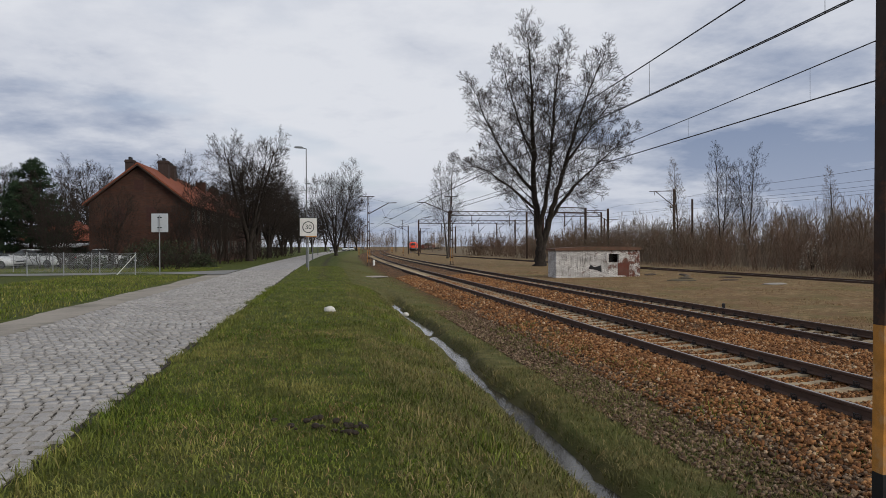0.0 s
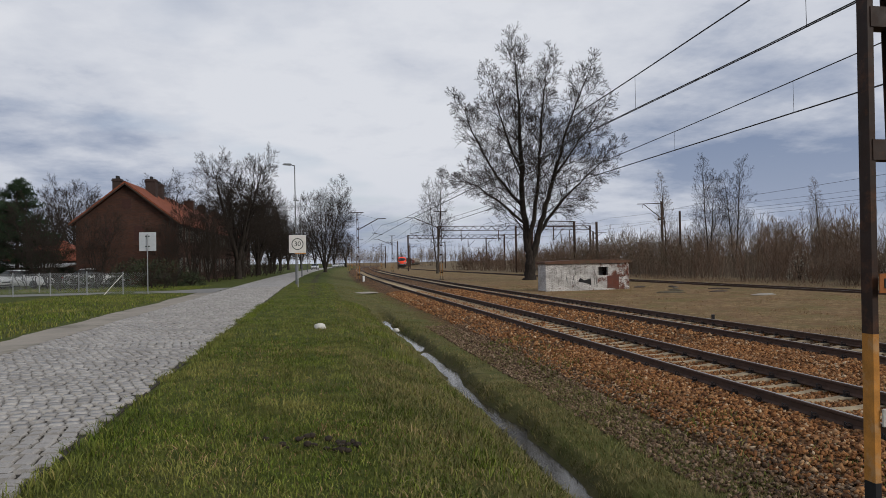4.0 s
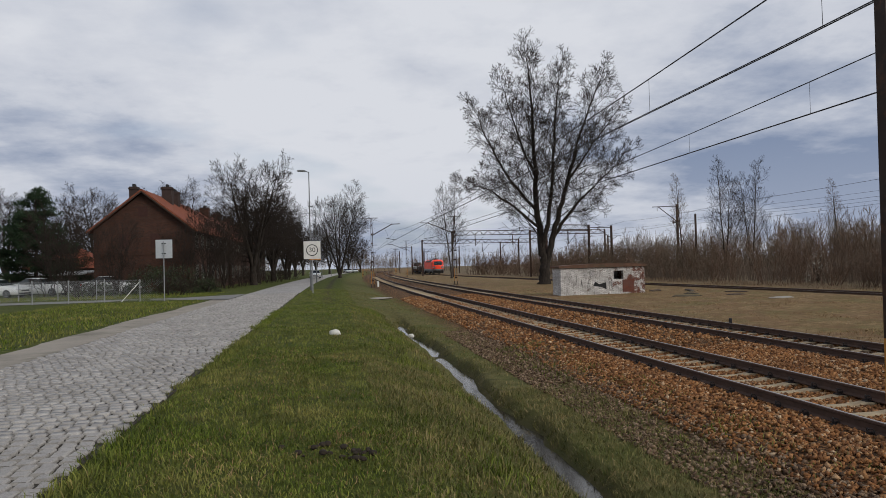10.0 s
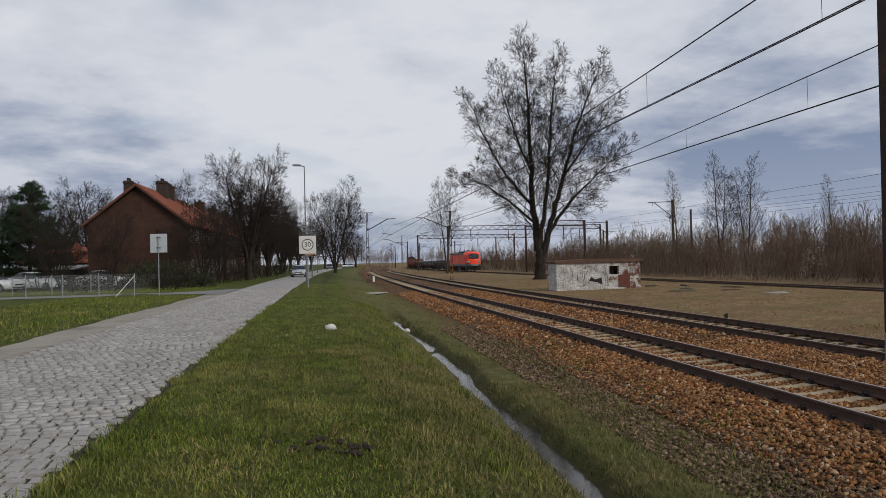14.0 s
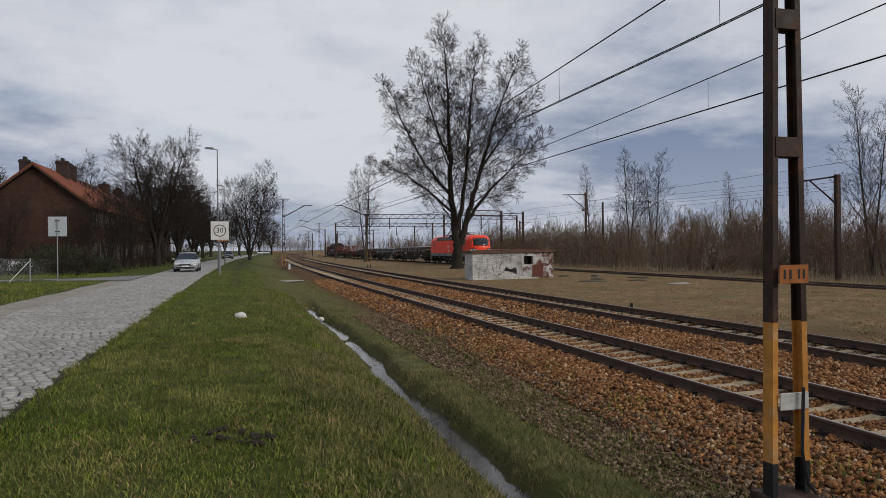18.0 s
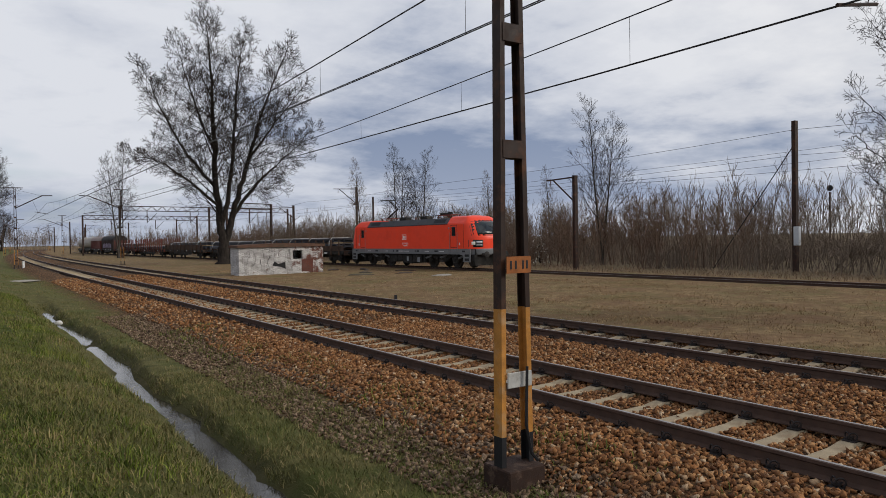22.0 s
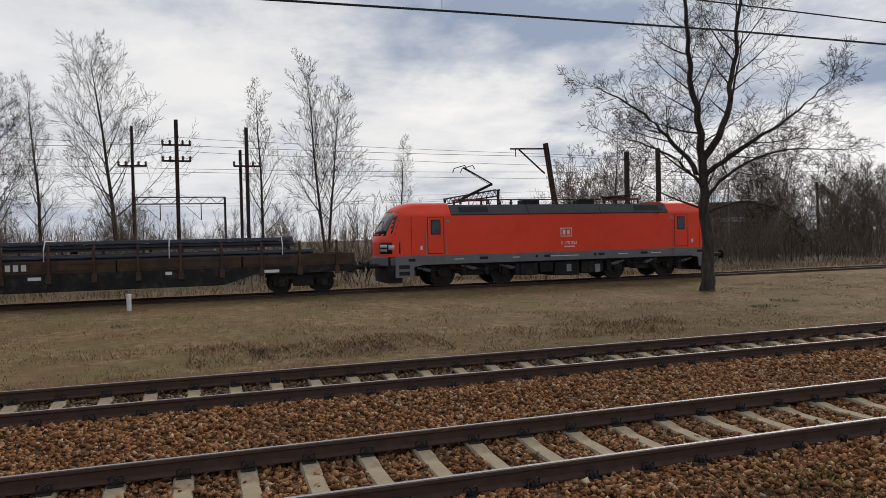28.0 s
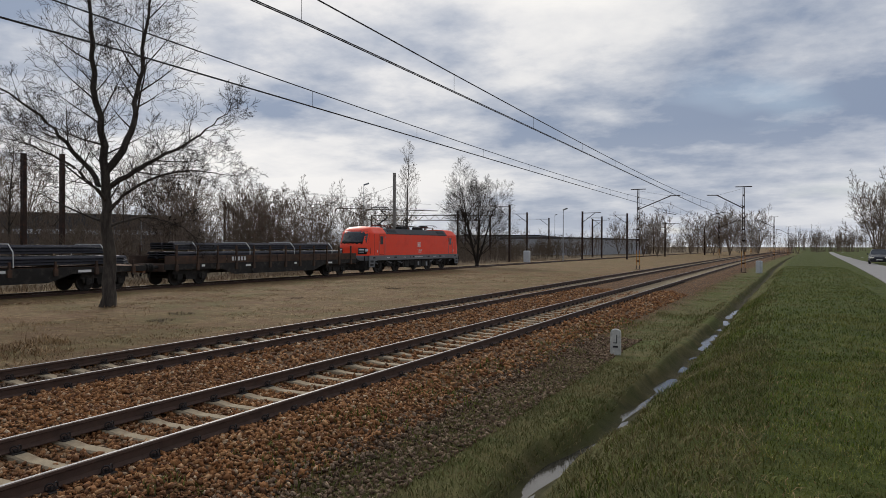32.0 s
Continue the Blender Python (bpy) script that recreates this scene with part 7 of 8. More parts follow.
            lathe(bm, [(0.0, 0), (0.075, 0.0), (0.075, 0.02), (0.05, 0.03)], 12, Matrix.Translation((x - s * 0.005, end * 5.92, 2.95)) @ Matrix.Rotation(s * math.pi / 2, 4, "Y"))
            part("side_lamp", bm, GREY_STEEL, cab)
            bm = bmnew()
            box(bm, x - 0.004, x + 0.012 if s > 0 else x + 0.004, end * 7.6 - 0.01, end * 7.6 + 0.01, 1.5, 3.2)
            part("panel_seam", bm, BLACK, cab)
            bm = bmnew()
            box(bm, min(x, x + s * 0.012), max(x, x + s * 0.012), end * 7.15 - 0.05, end * 7.15 + 0.05, 1.72, 1.9)
            part("socket_cover", bm, WHITE, cab)
        buffers(cab, end * 8.97, end)
        bm = bmnew()
        prism(bm, [(-1.25, 0.28), (1.25, 0.28), (1.34, 0.62), (1.34, 1.04), (-1.34, 1.04), (-1.34, 0.62)], "y", end * 8.0, end * 8.62)
        part("snow_plough", bm, DARK, cab)
    bm = bmnew()
    prism(bm, [(-1.487, 1.45), (1.487, 1.45), (1.487, 3.24), (-1.487, 3.24)], "y", -5.75, 5.75)
    side = part("side_wall", bm, RED, top)
    for k in range(3):
        bm = bmnew()
        y0, y1 = -5.74 + k * 3.83, -5.74 + (k + 1) * 3.83 - 0.03
        prism(bm, [(-1.47, 3.24), (1.47, 3.24), (1.45, 3.30), (1.14, 3.71), (-1.14, 3.71), (-1.45, 3.30)], "y", y0, y1)
        hood = part("roof_hood", bm, ROOF, top, "grey roof hood")
        for s in (-1, 1):
            if k != 1:
                yy = (-4.6, 4.6)[k == 2]
                bm = bmnew()
                prism(bm, [(1.38 * s, 3.36), (1.20 * s, 3.60), (1.24 * s, 3.62), (1.42 * s, 3.37)], "y", yy - 0.7, yy + 0.7)
                part("vent_grille", bm, BLACK, hood)
    # sill and underframe
    for s in (-1, 1):
        bm = bmnew()
        prism(bm, [(-8.35, 1.46), (-8.35, 0.52), (-7.55, 0.52), (-7.5, 0.98), (-7.1, 1.06), (7.1, 1.06), (7.5, 0.98), (7.55, 0.52), (8.35, 0.52), (8.35, 1.46)], "x", min(s * 1.44, s * 1.495), max(s * 1.44, s * 1.495))
        sill = part("side_sill", bm, SILL, top, "grey side sill with small markings")
        # Black boxes proud of the sill paint the shade of shallow hollows.
        for y, w in ((-7.6, 0.16), (-4.3, 0.2), (-1.9, 0.16), (1.0, 0.16), (4.2, 0.2), (7.6, 0.16)):
            bm = bmnew()
            box(bm, min(s * 1.49, s * 1.503), max(s * 1.49, s * 1.503), y - w, y + w, 1.22, 1.34, 0.004)
            part("sill_hollow_shade", bm, BLACK, sill)
        for e in (-1, 1):
            # No real step holes: flat black boxes imitate the shade inside them.
            for z in (0.62, 0.90):
                bm = bmnew()
                box(bm, min(s * 1.49, s * 1.499), max(s * 1.49, s * 1.499), e * 7.95 - 0.24, e * 7.95 + 0.24, z, z + 0.17, 0.004)
                part("step_hole_shade", bm, BLACK, sill)
            bm = bmnew()
            lathe(bm, [(0.0, 0.0), (0.07, 0.0), (0.07, 0.012)], 12, Matrix.Translation((s * 1.49, e * 1.55, 1.28)) @ Matrix.Rotation(s * math.pi / 2, 4, "Y"))
            part("filler_cap", bm, BLACK, sill)
        for y, w in ((-5.0, 0.5), (-3.1, 0.45), (0.1, 1.3), (2.6, 0.3), (5.4, 0.4)):
            bm = bmnew()
            box(bm, min(s * 1.49, s * 1.5), max(s * 1.49, s * 1.5), y - w * 0.6, y + w * 0.6, 1.25, 1.285)
            part("marking_bar", bm, WHITE, sill)
    bm = bmnew()
    box(bm, -1.2, 1.2, -8.6, 8.6, 0.95, 1.42)
    part("underframe", bm, DARK, top)
    for y0, y1, z0 in ((-2.1, -0.9, 0.38), (-0.8, 0.5, 0.32), (0.6, 1.3, 0.5), (1.4, 2.3, 0.4)):
        bm = bmnew()
        box(bm, -1.3, 1.3, y0, y1, z0, 1.0, 0.04)
        part("equipment_box", bm, DARK, top)
    for s in (-1, 1):
        # Black strip laid on the side to paint the shaded gap under the hood.
        bm = bmnew()
        box(bm, min(s * 1.488, s * 1.492), max(s * 1.488, s * 1.492), -5.72, 5.72, 3.225, 3.262)
        part("hood_gap_shade", bm, BLACK, top)
        for e in (-1, 1):
            for y0, z in ((2.55, 0.86), (6.55, 0.86), (4.45, 0.9)):
                bm = bmnew()
                bar(bm, (s * 1.2, e * y0, z - 0.08), (s * 1.2, e * (y0 + 0.75), z + 0.06), 0.10, sides=8)
                bar(bm, (s * 1.2, e * (y0 + 0.1), z - 0.1), (s * 1.2, e * (y0 + 0.45), z), 0.16, sides=8)
                part("damper", bm, SILL, top)
            bm = bmnew()
            bar(bm, (s * 1.22, e * 2.4, 1.02), (s * 1.22, e * 7.0, 1.02), 0.05, sides=6)
            part("sand_pipe", bm, DARK, top)
            for k in (-1, 1):
                bm = bmnew()
                box(bm, min(s * 1.02, s * 1.28), max(s * 1.02, s * 1.28), e * 4.5 + k * 2.05 - 0.12, e * 4.5 + k * 2.05 + 0.12, 0.42, 0.98, 0.03)
                part("sand_box", bm, DARK, top)
        bm = bmnew()
        box(bm, min(s * 1.30, s * 1.36), max(s * 1.30, s * 1.36), -1.9, -1.62, 0.42, 0.80, 0.01)
        part("meter_cabinet", bm, GREY_STEEL, top)
        bm = bmnew()
        box(bm, s * 1.3 - 0.03, s * 1.3 + 0.03, -0.35, -0.1, 0.5, 0.85, 0.01)
        part("charger_hatch", bm, GREY_STEEL, top)
    for yc in (-4.5, 4.5):
        bogie_frame(top, yc, 3.0, 0.62, True)
        for e in (-1.5, 1.5):
            wheelset(top, yc + e, 0.62, True)
    pantograph(top, 4.2, True, -1)
    pantograph(top, -4.0, False, 1)
    bm = bmnew()
    bar(bm, (0.3, -4.6, 4.02), (0.3, 4.2, 4.02), 0.05, sides=6)
    part("roof_busbar", bm, DARK, top)
    for y in (-3.9, -2.2, -1.2, -0.3, 0.9, 2.0, 2.6):
        bm = bmnew()
        lathe(bm, [(0.06, 3.69), (0.1, 3.74), (0.06, 3.8), (0.1, 3.86), (0.06, 3.92), (0.05, 4.02)], 8, Matrix.Translation((0.3, y, 0)))
        part("busbar_insulator", bm, MATS["brown_porcelain"], top)
    for y in (-1.6, 1.4):
        bm = bmnew()
        box(bm, -0.7, -0.1, y - 0.45, y + 0.45, 3.69, 3.95, 0.03)
        part("roof_equipment", bm, DARK, top)
    # plain emblem and lettering on both sides
    for s in (-1, 1):
        x = s * 1.488
        face = Matrix.Translation((x + s * 0.006, 0, 0)) @ Matrix.Rotation(s * math.pi / 2, 4, "Z") @ Matrix.Rotation(math.pi / 2, 4, "X")
        bm = bmnew()
        for y0, y1, z0, z1 in ((-0.30, 0.30, 2.62, 2.655), (-0.30, 0.30, 2.245, 2.28), (-0.30, -0.265, 2.28, 2.62), (0.265, 0.30, 2.28, 2.62)):
            box(bm, min(x, x + s * 0.006), max(x, x + s * 0.006), y0 - 0.02, y1 - 0.02, z0 - 0.08, z1 - 0.08)
        box(bm, min(x, x + s * 0.006), max(x, x + s * 0.006), -0.20, -0.06, 2.26, 2.48)
        box(bm, min(x, x + s * 0.006), max(x, x + s * 0.006), 0.03, 0.17, 2.26, 2.48)
        part("emblem", bm, WHITE, side, "white framed emblem")
        text_mesh("5 170 053", 0.21, WHITE, side, Matrix.Translation((0, -0.15, 1.86)) @ face, "running_number")
        bm = bmnew()
        box(bm, min(x, x + s * 0.006), max(x, x + s * 0.006), -0.45, 0.1, 1.66, 1.72)
        part("small_lettering_bar", bm, WHITE, side)
    return top


LOCO = build_loco()


def wagon_base(kind, length, label, paint, roll=False, deck=1.22, category="wagon"):
    top = thing(kind, label=label, category=category, group="freight train")
    L = length / 2 - 0.62
    for s in (-1, 1):
        bm = bmnew()
        prism(bm, [(-L, deck), (-L, 0.92), (-L * 0.55, 0.90), (-L * 0.42, 0.52), (L * 0.42, 0.52), (L * 0.55, 0.90), (L, 0.92), (L, deck)], "x", min(s * 1.32, s * 1.40), max(s * 1.32, s * 1.40))
        part("side_beam", bm, DARK, top)
    bm = bmnew()
    box(bm, -1.38, 1.38, -L, L, deck - 0.1, deck, 0.01)
    box(bm, -1.35, 1.35, -L - 0.02, -L + 0.12, 0.82, deck)
    box(bm, -1.35, 1.35, L - 0.12, L + 0.02, 0.82, deck)
    part("floor", bm, paint, top)
    for e in (-1, 1):
        buffers(top, e * (L + 0.02), e)
        yc = e * (L - 2.2)
        bogie_frame(top, yc, 1.8, 0.46)
        for q in (-0.9, 0.9):
            wheelset(top, yc + q, 0.46, roll)
    for s in (-1, 1):
        bm = bmnew()
        lathe(bm, [(0.24, -0.015), (0.27, -0.015), (0.27, 0.015), (0.24, 0.015)], 14, Matrix.Translation((s * 1.45, -L * 0.1 + 3.2, 0.78)) @ Matrix.Rotation(math.pi / 2, 4, "Y"))
        bar(bm, (s * 1.45, -L * 0.1 + 2.95, 0.78), (s * 1.45, -L * 0.1 + 3.45, 0.78), 0.03)
        bar(bm, (s * 1.45, -L * 0.1 + 3.2, 0.54), (s * 1.45, -L * 0.1 + 3.2, 1.02), 0.03)
        part("brake_wheel", bm, DARK, top)
    for y, w, z in ((-L * 0.62, 0.35, 1.02), (L * 0.3, 0.22, 1.04), (L * 0.7, 0.12, 1.1), (-L * 0.2, 0.12, 1.08)):
        for s in (-1, 1):
            bm = bmnew()
            box(bm, min(s * 1.40, s * 1.408), max(s * 1.40, s * 1.408), y - w, y + w, z - 0.06, z + 0.06)
            part("marking_bar", bm, WHITE, top)
    return top, L


def stakes(top, L, count, deck, h, paint, skip=()):
    for s in (-1, 1):
        for k in range(count):
            if k in skip:
                continue
            y = -L + 0.8 + (2 * L - 1.6) * k / (count - 1)
            bm = bmnew()
            bar(bm, (s * 1.43, y, deck - 0.35), (s * 1.43, y, h), 0.10, 0.09)
            box(bm, min(s * 1.39, s * 1.50), max(s * 1.39, s * 1.50), y - 0.1, y + 0.1, deck - 0.42, deck - 0.08, 0.01)
            part("stake", bm, paint, top)


def drop_sides(top, L, deck, h, paint, panels):
    for s in (-1, 1):
        for k in range(panels):
            y0, y1 = -L + 2 * L * k / panels + 0.03, -L + 2 * L * (k + 1) / panels - 0.03
            bm = bmnew()
            box(bm, min(s * 1.36, s * 1.40), max(s * 1.36, s * 1.40), y0, y1, deck, h, 0.008)
            for z in (deck + 0.12, h - 0.1):
                box(bm, min(s * 1.40, s * 1.425), max(s * 1.40, s * 1.425), y0, y1, z - 0.025, z + 0.025)
            part("drop_side", bm, paint, top)


def beam_load(y0, y1, base, layers, group, tilt=0.0):
    """Bundles of long dark steel sections with timbers and straps: a thing lying on a wagon."""
    load = thing("steel_beam_load", label="stack of long dark steel beams tied with white straps", category="steel beams", group="freight train")
    z = base
    rng = random.Random(int(y0 * 10) + layers)
    for k in range(layers):
        wide = 1.24 - 0.22 * k
        rows = 3 - k if k < 2 else 1
        for q in range(rows):
            xa = -wide + 2 * wide * q / rows
            xb = xa + 2 * wide / rows - 0.025
            a, b = y0 + rng.uniform(0, 0.3) + 0.9 * k, y1 - rng.uniform(0, 0.3)
            for j in range(3):
                zz = z + 0.09 + 0.135 * j
                bm = bmnew()
                prism(bm, [(xa, zz), (xa + 0.05, zz), (xa + 0.11, zz + 0.085), (xb - 0.11, zz + 0.085), (xb - 0.05, zz), (xb, zz), (xb, zz + 0.035), (xb - 0.03, zz + 0.045), (xb - 0.09, zz + 0.128), (xa + 0.09, zz + 0.128), (xa + 0.03, zz + 0.045), (xa, zz + 0.035)], "y", a + 0.05 * j, b - rng.uniform(0, 0.12))
                part("beam", bm, LOAD, load)
        for y in np.linspace(y0 + 1.2, y1 - 1.2, 6):
            bm = bmnew()
            box(bm, -wide, wide, y - 0.05, y + 0.05, z, z + 0.09)
            part("timber", bm, plain("packing_timber", (0.30, 0.22, 0.13), 0.9, 0, 5, 0.3) if "packing_timber" not in MATS else MATS["packing_timber"], load)
        z += 0.52
    for y in np.linspace(y0 + 1.6, y1 - 1.6, 4):
        bm = bmnew()
        pts = [(-1.28, base), (-1.26, z - 0.35), (-0.92, z + 0.01), (0.92, z + 0.01), (1.26, z - 0.35), (1.28, base)]
        for p, q in zip(pts, pts[1:]):
            bar(bm, (p[0], y, p[1]), (q[0], y, q[1]), 0.035)
        part("strap", bm, STRAP, load)
    return load


CONVOY = [(LOCO, 0.0)]


def couple(top, offset):
    CONVOY.append((top, offset))


# first wagon behind the locomotive: drop sides, short stakes, tall stack of beams
pos = 9.49
w, L = wagon_base("flat_wagon", 19.9, "grimy brown stake wagon with drop sides carrying steel beams", WAGON, True, deck=1.22)
drop_sides(w, L, 1.22, 1.68, WAGON, 8)
stakes(w, L, 12, 1.25, 2.25, WAGON)
for k in range(5):
    bm = bmnew()
    box(bm, -1.432, -1.424, 3.05 + k * 0.26, 3.22 + k * 0.26, 1.34, 1.58)
    part("chalk_mark", bm, STRAP, w)
couple(w, pos + 9.95)
couple(beam_load(-7.9, 8.5, 1.40, 2, "a"), pos + 9.95)
pos += 19.9
w, L = wagon_base("flat_wagon", 19.9, "rust-orange flat wagon with a stack of steel beams", plain("faded_orange_wagon_paint", (0.20, 0.085, 0.035), 0.85, 0, 2.5, 0.4, 0.2, wear=(0.06, 0.04, 0.03)), False)
stakes(w, L, 9, 1.25, 1.5, WAGON)
couple(w, pos + 9.95)
couple(beam_load(-8.6, 8.4, 1.25, 2, "b"), pos + 9.95)
pos += 19.9
w, L = wagon_base("flat_wagon", 19.9, "dark brown wagon with drop sides and steel beams", WAGON, False)
drop_sides(w, L, 1.22, 1.9, WAGON, 8)
stakes(w, L, 10, 1.25, 2.3, WAGON)
couple(w, pos + 9.95)
couple(beam_load(-8.0, 8.0, 1.25, 2, "c"), pos + 9.95)
pos += 19.9
for k in range(2):
    w, L = wagon_base("stake_wagon", 19.9, "red-brown stake wagon with tall stakes and long steel sections", WAGON_RED, False)
    stakes(w, L, 14, 1.25, 3.0, WAGON_RED)
    couple(w, pos + 9.95)
    couple(beam_load(-8.4, 8.0, 1.25, 1 + k, "d"), pos + 9.95)
    pos += 19.9


def covered_wagon(length, wall, roof, label, graffiti):
    top, L = wagon_base("covered_wagon", length, label, wall, False)
    bm = bmnew()
    box(bm, -1.38, 1.38, -L + 0.1, L - 0.1, 1.22, 3.0, 0.02)
    body = part("body", bm, wall, top)
    bm = bmnew()
    arc = [(1.42 * math.cos(a), 3.0 + 1.0 * math.sin(a)) for a in np.linspace(0, math.pi, 13)]
    prism(bm, [(float(a), float(b)) for a, b in arc], "y", -L + 0.05, L - 0.05)
    part("arched_roof", bm, roof, top)
    for s in (-1, 1):
        for k in range(9):
            y = -L + 0.4 + (2 * L - 0.8) * k / 8
            bm = bmnew()
            bar(bm, (s * 1.40, y, 1.2), (s * 1.40, y, 3.0), 0.06, 0.08)
            part("rib", bm, wall, body)
        if graffiti:
            for k in range(7):
                y = -L * 0.6 + k * L * 0.2
                bm = bmnew()
                box(bm, min(s * 1.385, s * 1.395), max(s * 1.385, s * 1.395), y, y + L * 0.13, 1.5, 2.2 + 0.2 * (k % 2), 0, Matrix.Rotation(0.0, 4, "X"))
                part("painted_shape", bm, plain("pale_violet_spray", (0.35, 0.30, 0.42), 0.7, 0, 5, 0.3) if "pale_violet_spray" not in MATS else MATS["pale_violet_spray"], body)
    return top


couple(covered_wagon(14.5, plain("dark_brown_wagon_wall", (0.045, 0.028, 0.024), 0.85, 0, 2, 0.3), plain("dark_roof_felt", (0.035, 0.03, 0.03), 0.9, 0, 2, 0.3), "dark brown covered wagon with arched roof and graffiti", True), pos + 7.25)
pos += 14.5
couple(covered_wagon(14.5, WAGON_RED, plain("pale_worn_roof", (0.28, 0.22, 0.20), 0.8, 0, 2, 0.3), "red-brown covered wagon with pale arched roof", False), pos + 7.25)
pos += 14.5
for k in range(2):
    w, L = wagon_base("tank_wagon", 13.5, "grey-brown tank wagon with a small dome", DARK, False, category="tank wagon")
    bm = bmnew()
    pts = [(0.01, -L + 0.2), (0.9, -L + 0.28), (1.32, -L + 0.6), (1.38, -L + 0.9), (1.38, L - 0.9), (1.32, L - 0.6), (0.9, L - 0.28), (0.01, L - 0.2)]
    lathe(bm, pts, 24, Matrix.Translation((0, 0, 2.62)) @ Matrix.Rotation(math.pi / 2, 4, "X"))
    tank = part("tank", bm, TANK, w, smooth=True)
    bm = bmnew()
    lathe(bm, [(0.3, 3.9), (0.3, 4.15), (0.1, 4.2)], 14)
    part("dome", bm, TANK, tank)
    couple(w, pos + 6.75)
    pos += 13.5

# ---- cars ----
LANE = -4.0
DRIVES = []
TYRE = plain("tyre_rubber", (0.015, 0.015, 0.016), 0.85, 0, 9, 0.2)
RIM = plain("alloy_rim", (0.35, 0.36, 0.37), 0.35, 0.7, 9, 0.1)
PLASTIC = plain("black_plastic", (0.02, 0.02, 0.021), 0.6, 0, 9, 0.2)
TAIL = plain("red_tail_lens", (0.25, 0.01, 0.01), 0.2, 0, 9, 0.1)


def car(name, paint, label, lit=False):
    """A saloon, nose towards -y of its own space."""
    top = thing(name, label=label, category="car", group="cars")
    # stations along the car: y, half width, sill z, belt z, roof z (None where no cabin), roof half width
    body = bmnew()
    st = [(-2.36, 0.62, 0.42, 0.60), (-2.30, 0.78, 0.30, 0.70), (-2.05, 0.88, 0.22, 0.78), (-1.2, 0.91, 0.20, 0.92), (-0.85, 0.92, 0.20, 0.97), (0.6, 0.92, 0.20, 1.00), (1.6, 0.91, 0.22, 1.02), (2.1, 0.87, 0.28, 1.00), (2.32, 0.78, 0.36, 0.92), (2.38, 0.6, 0.45, 0.8)]
    rings = []
    for y, w, z0, z1 in st:
        ring = [(-w * 0.9, z0), (-w, z0 + 0.15), (-w, (z0 + z1) / 2), (-w * 0.96, z1 - 0.06), (-w * 0.86, z1), (0, z1 + 0.03), (w * 0.86, z1), (w * 0.96, z1 - 0.06), (w, (z0 + z1) / 2), (w, z0 + 0.15), (w * 0.9, z0)]
        rings.append([body.verts.new((x, y, z)) for x, z in ring])
    for a, b in zip(rings, rings[1:]):
        for k in range(len(a)):
            q = (k + 1) % len(a)
            body.faces.new((a[k], a[q], b[q], b[k]))
    body.faces.new(rings[0][::-1]), body.faces.new(rings[-1])
    bmesh.ops.recalc_face_normals(body, faces=body.faces)
    shell = part("body", body, paint, top, smooth=True)
    # cabin: roof with glass all round
    cab = [(-0.95, 0.78, 0.97), (-0.15, 0.62, 1.42), (0.35, 0.62, 1.47), (1.0, 0.61, 1.44), (1.75, 0.72, 1.04)]
    bm = bmnew()
    rows = [[bm.verts.new((-w, y, z)), bm.verts.new((-w * 0.6, y, z + 0.03)), bm.verts.new((w * 0.6, y, z + 0.03)), bm.verts.new((w, y, z))] for y, w, z in cab[1:4]]
    for a, b in zip(rows, rows[1:]):
        for k in range(3):
            bm.faces.new((a[k], a[k + 1], b[k + 1], b[k]))
    r = bmesh.ops.extrude_face_region(bm, geom=bm.faces[:])
    bmesh.ops.translate(bm, vec=(0, 0, 0.03), verts=[v for v in r["geom"] if isinstance(v, bmesh.types.BMVert)])
    bmesh.ops.recalc_face_normals(bm, faces=bm.faces)
    part("roof", bm, paint, top, smooth=True)

    def pane(name, pts):
        bm = bmnew()
        f = bm.faces.new([bm.verts.new(p) for p in pts])
        r = bmesh.ops.extrude_face_region(bm, geom=[f])
        c = sum((Vector(p) for p in pts), Vector()) / len(pts)
        inward = (Vector((0, c.y * 0.3, 0.7)) - c).normalized() * 0.03
        bmesh.ops.translate(bm, vec=inward, verts=[v for v in r["geom"] if isinstance(v, bmesh.types.BMVert)])
        bmesh.ops.recalc_face_normals(bm, faces=bm.faces)
        return part(name, bm, GLASS, top)

    pane("windscreen", [(-0.78, -0.95, 0.98), (0.78, -0.95, 0.98), (0.62, -0.15, 1.43), (-0.62, -0.15, 1.43)])
    pane("rear_window", [(-0.61, 1.0, 1.45), (0.61, 1.0, 1.45), (0.72, 1.75, 1.04), (-0.72, 1.75, 1.04)])
    for s in (-1, 1):
        pane("side_window", [(s * 0.83, -0.8, 0.99), (s * 0.63, -0.13, 1.41), (s * 0.63, 0.35, 1.45), (s * 0.85, 0.38, 1.0)])
        pane("side_window", [(s * 0.85, 0.46, 1.0), (s * 0.63, 0.43, 1.45), (s * 0.62, 0.98, 1.43), (s * 0.80, 1.6, 1.04)])
        bm = bmnew()
        box(bm, min(s * 0.92, s * 1.08), max(s * 0.92, s * 1.08), -0.78, -0.62, 0.95, 1.08, 0.03)
        part("mirror", bm, paint, top)
        bm = bmnew()
        box(bm, min(s * 0.46, s * 0.80), max(s * 0.46, s * 0.80), -2.36, -2.16, 0.60, 0.72, 0.03)
        part("headlight", bm, LAMP_LIT if lit else LAMP_OFF, top)
        bm = bmnew()
        box(bm, min(s * 0.45, s * 0.82), max(s * 0.45, s * 0.82), 2.2, 2.37, 0.72, 0.88, 0.03)
        part("tail_light", bm, TAIL, top)
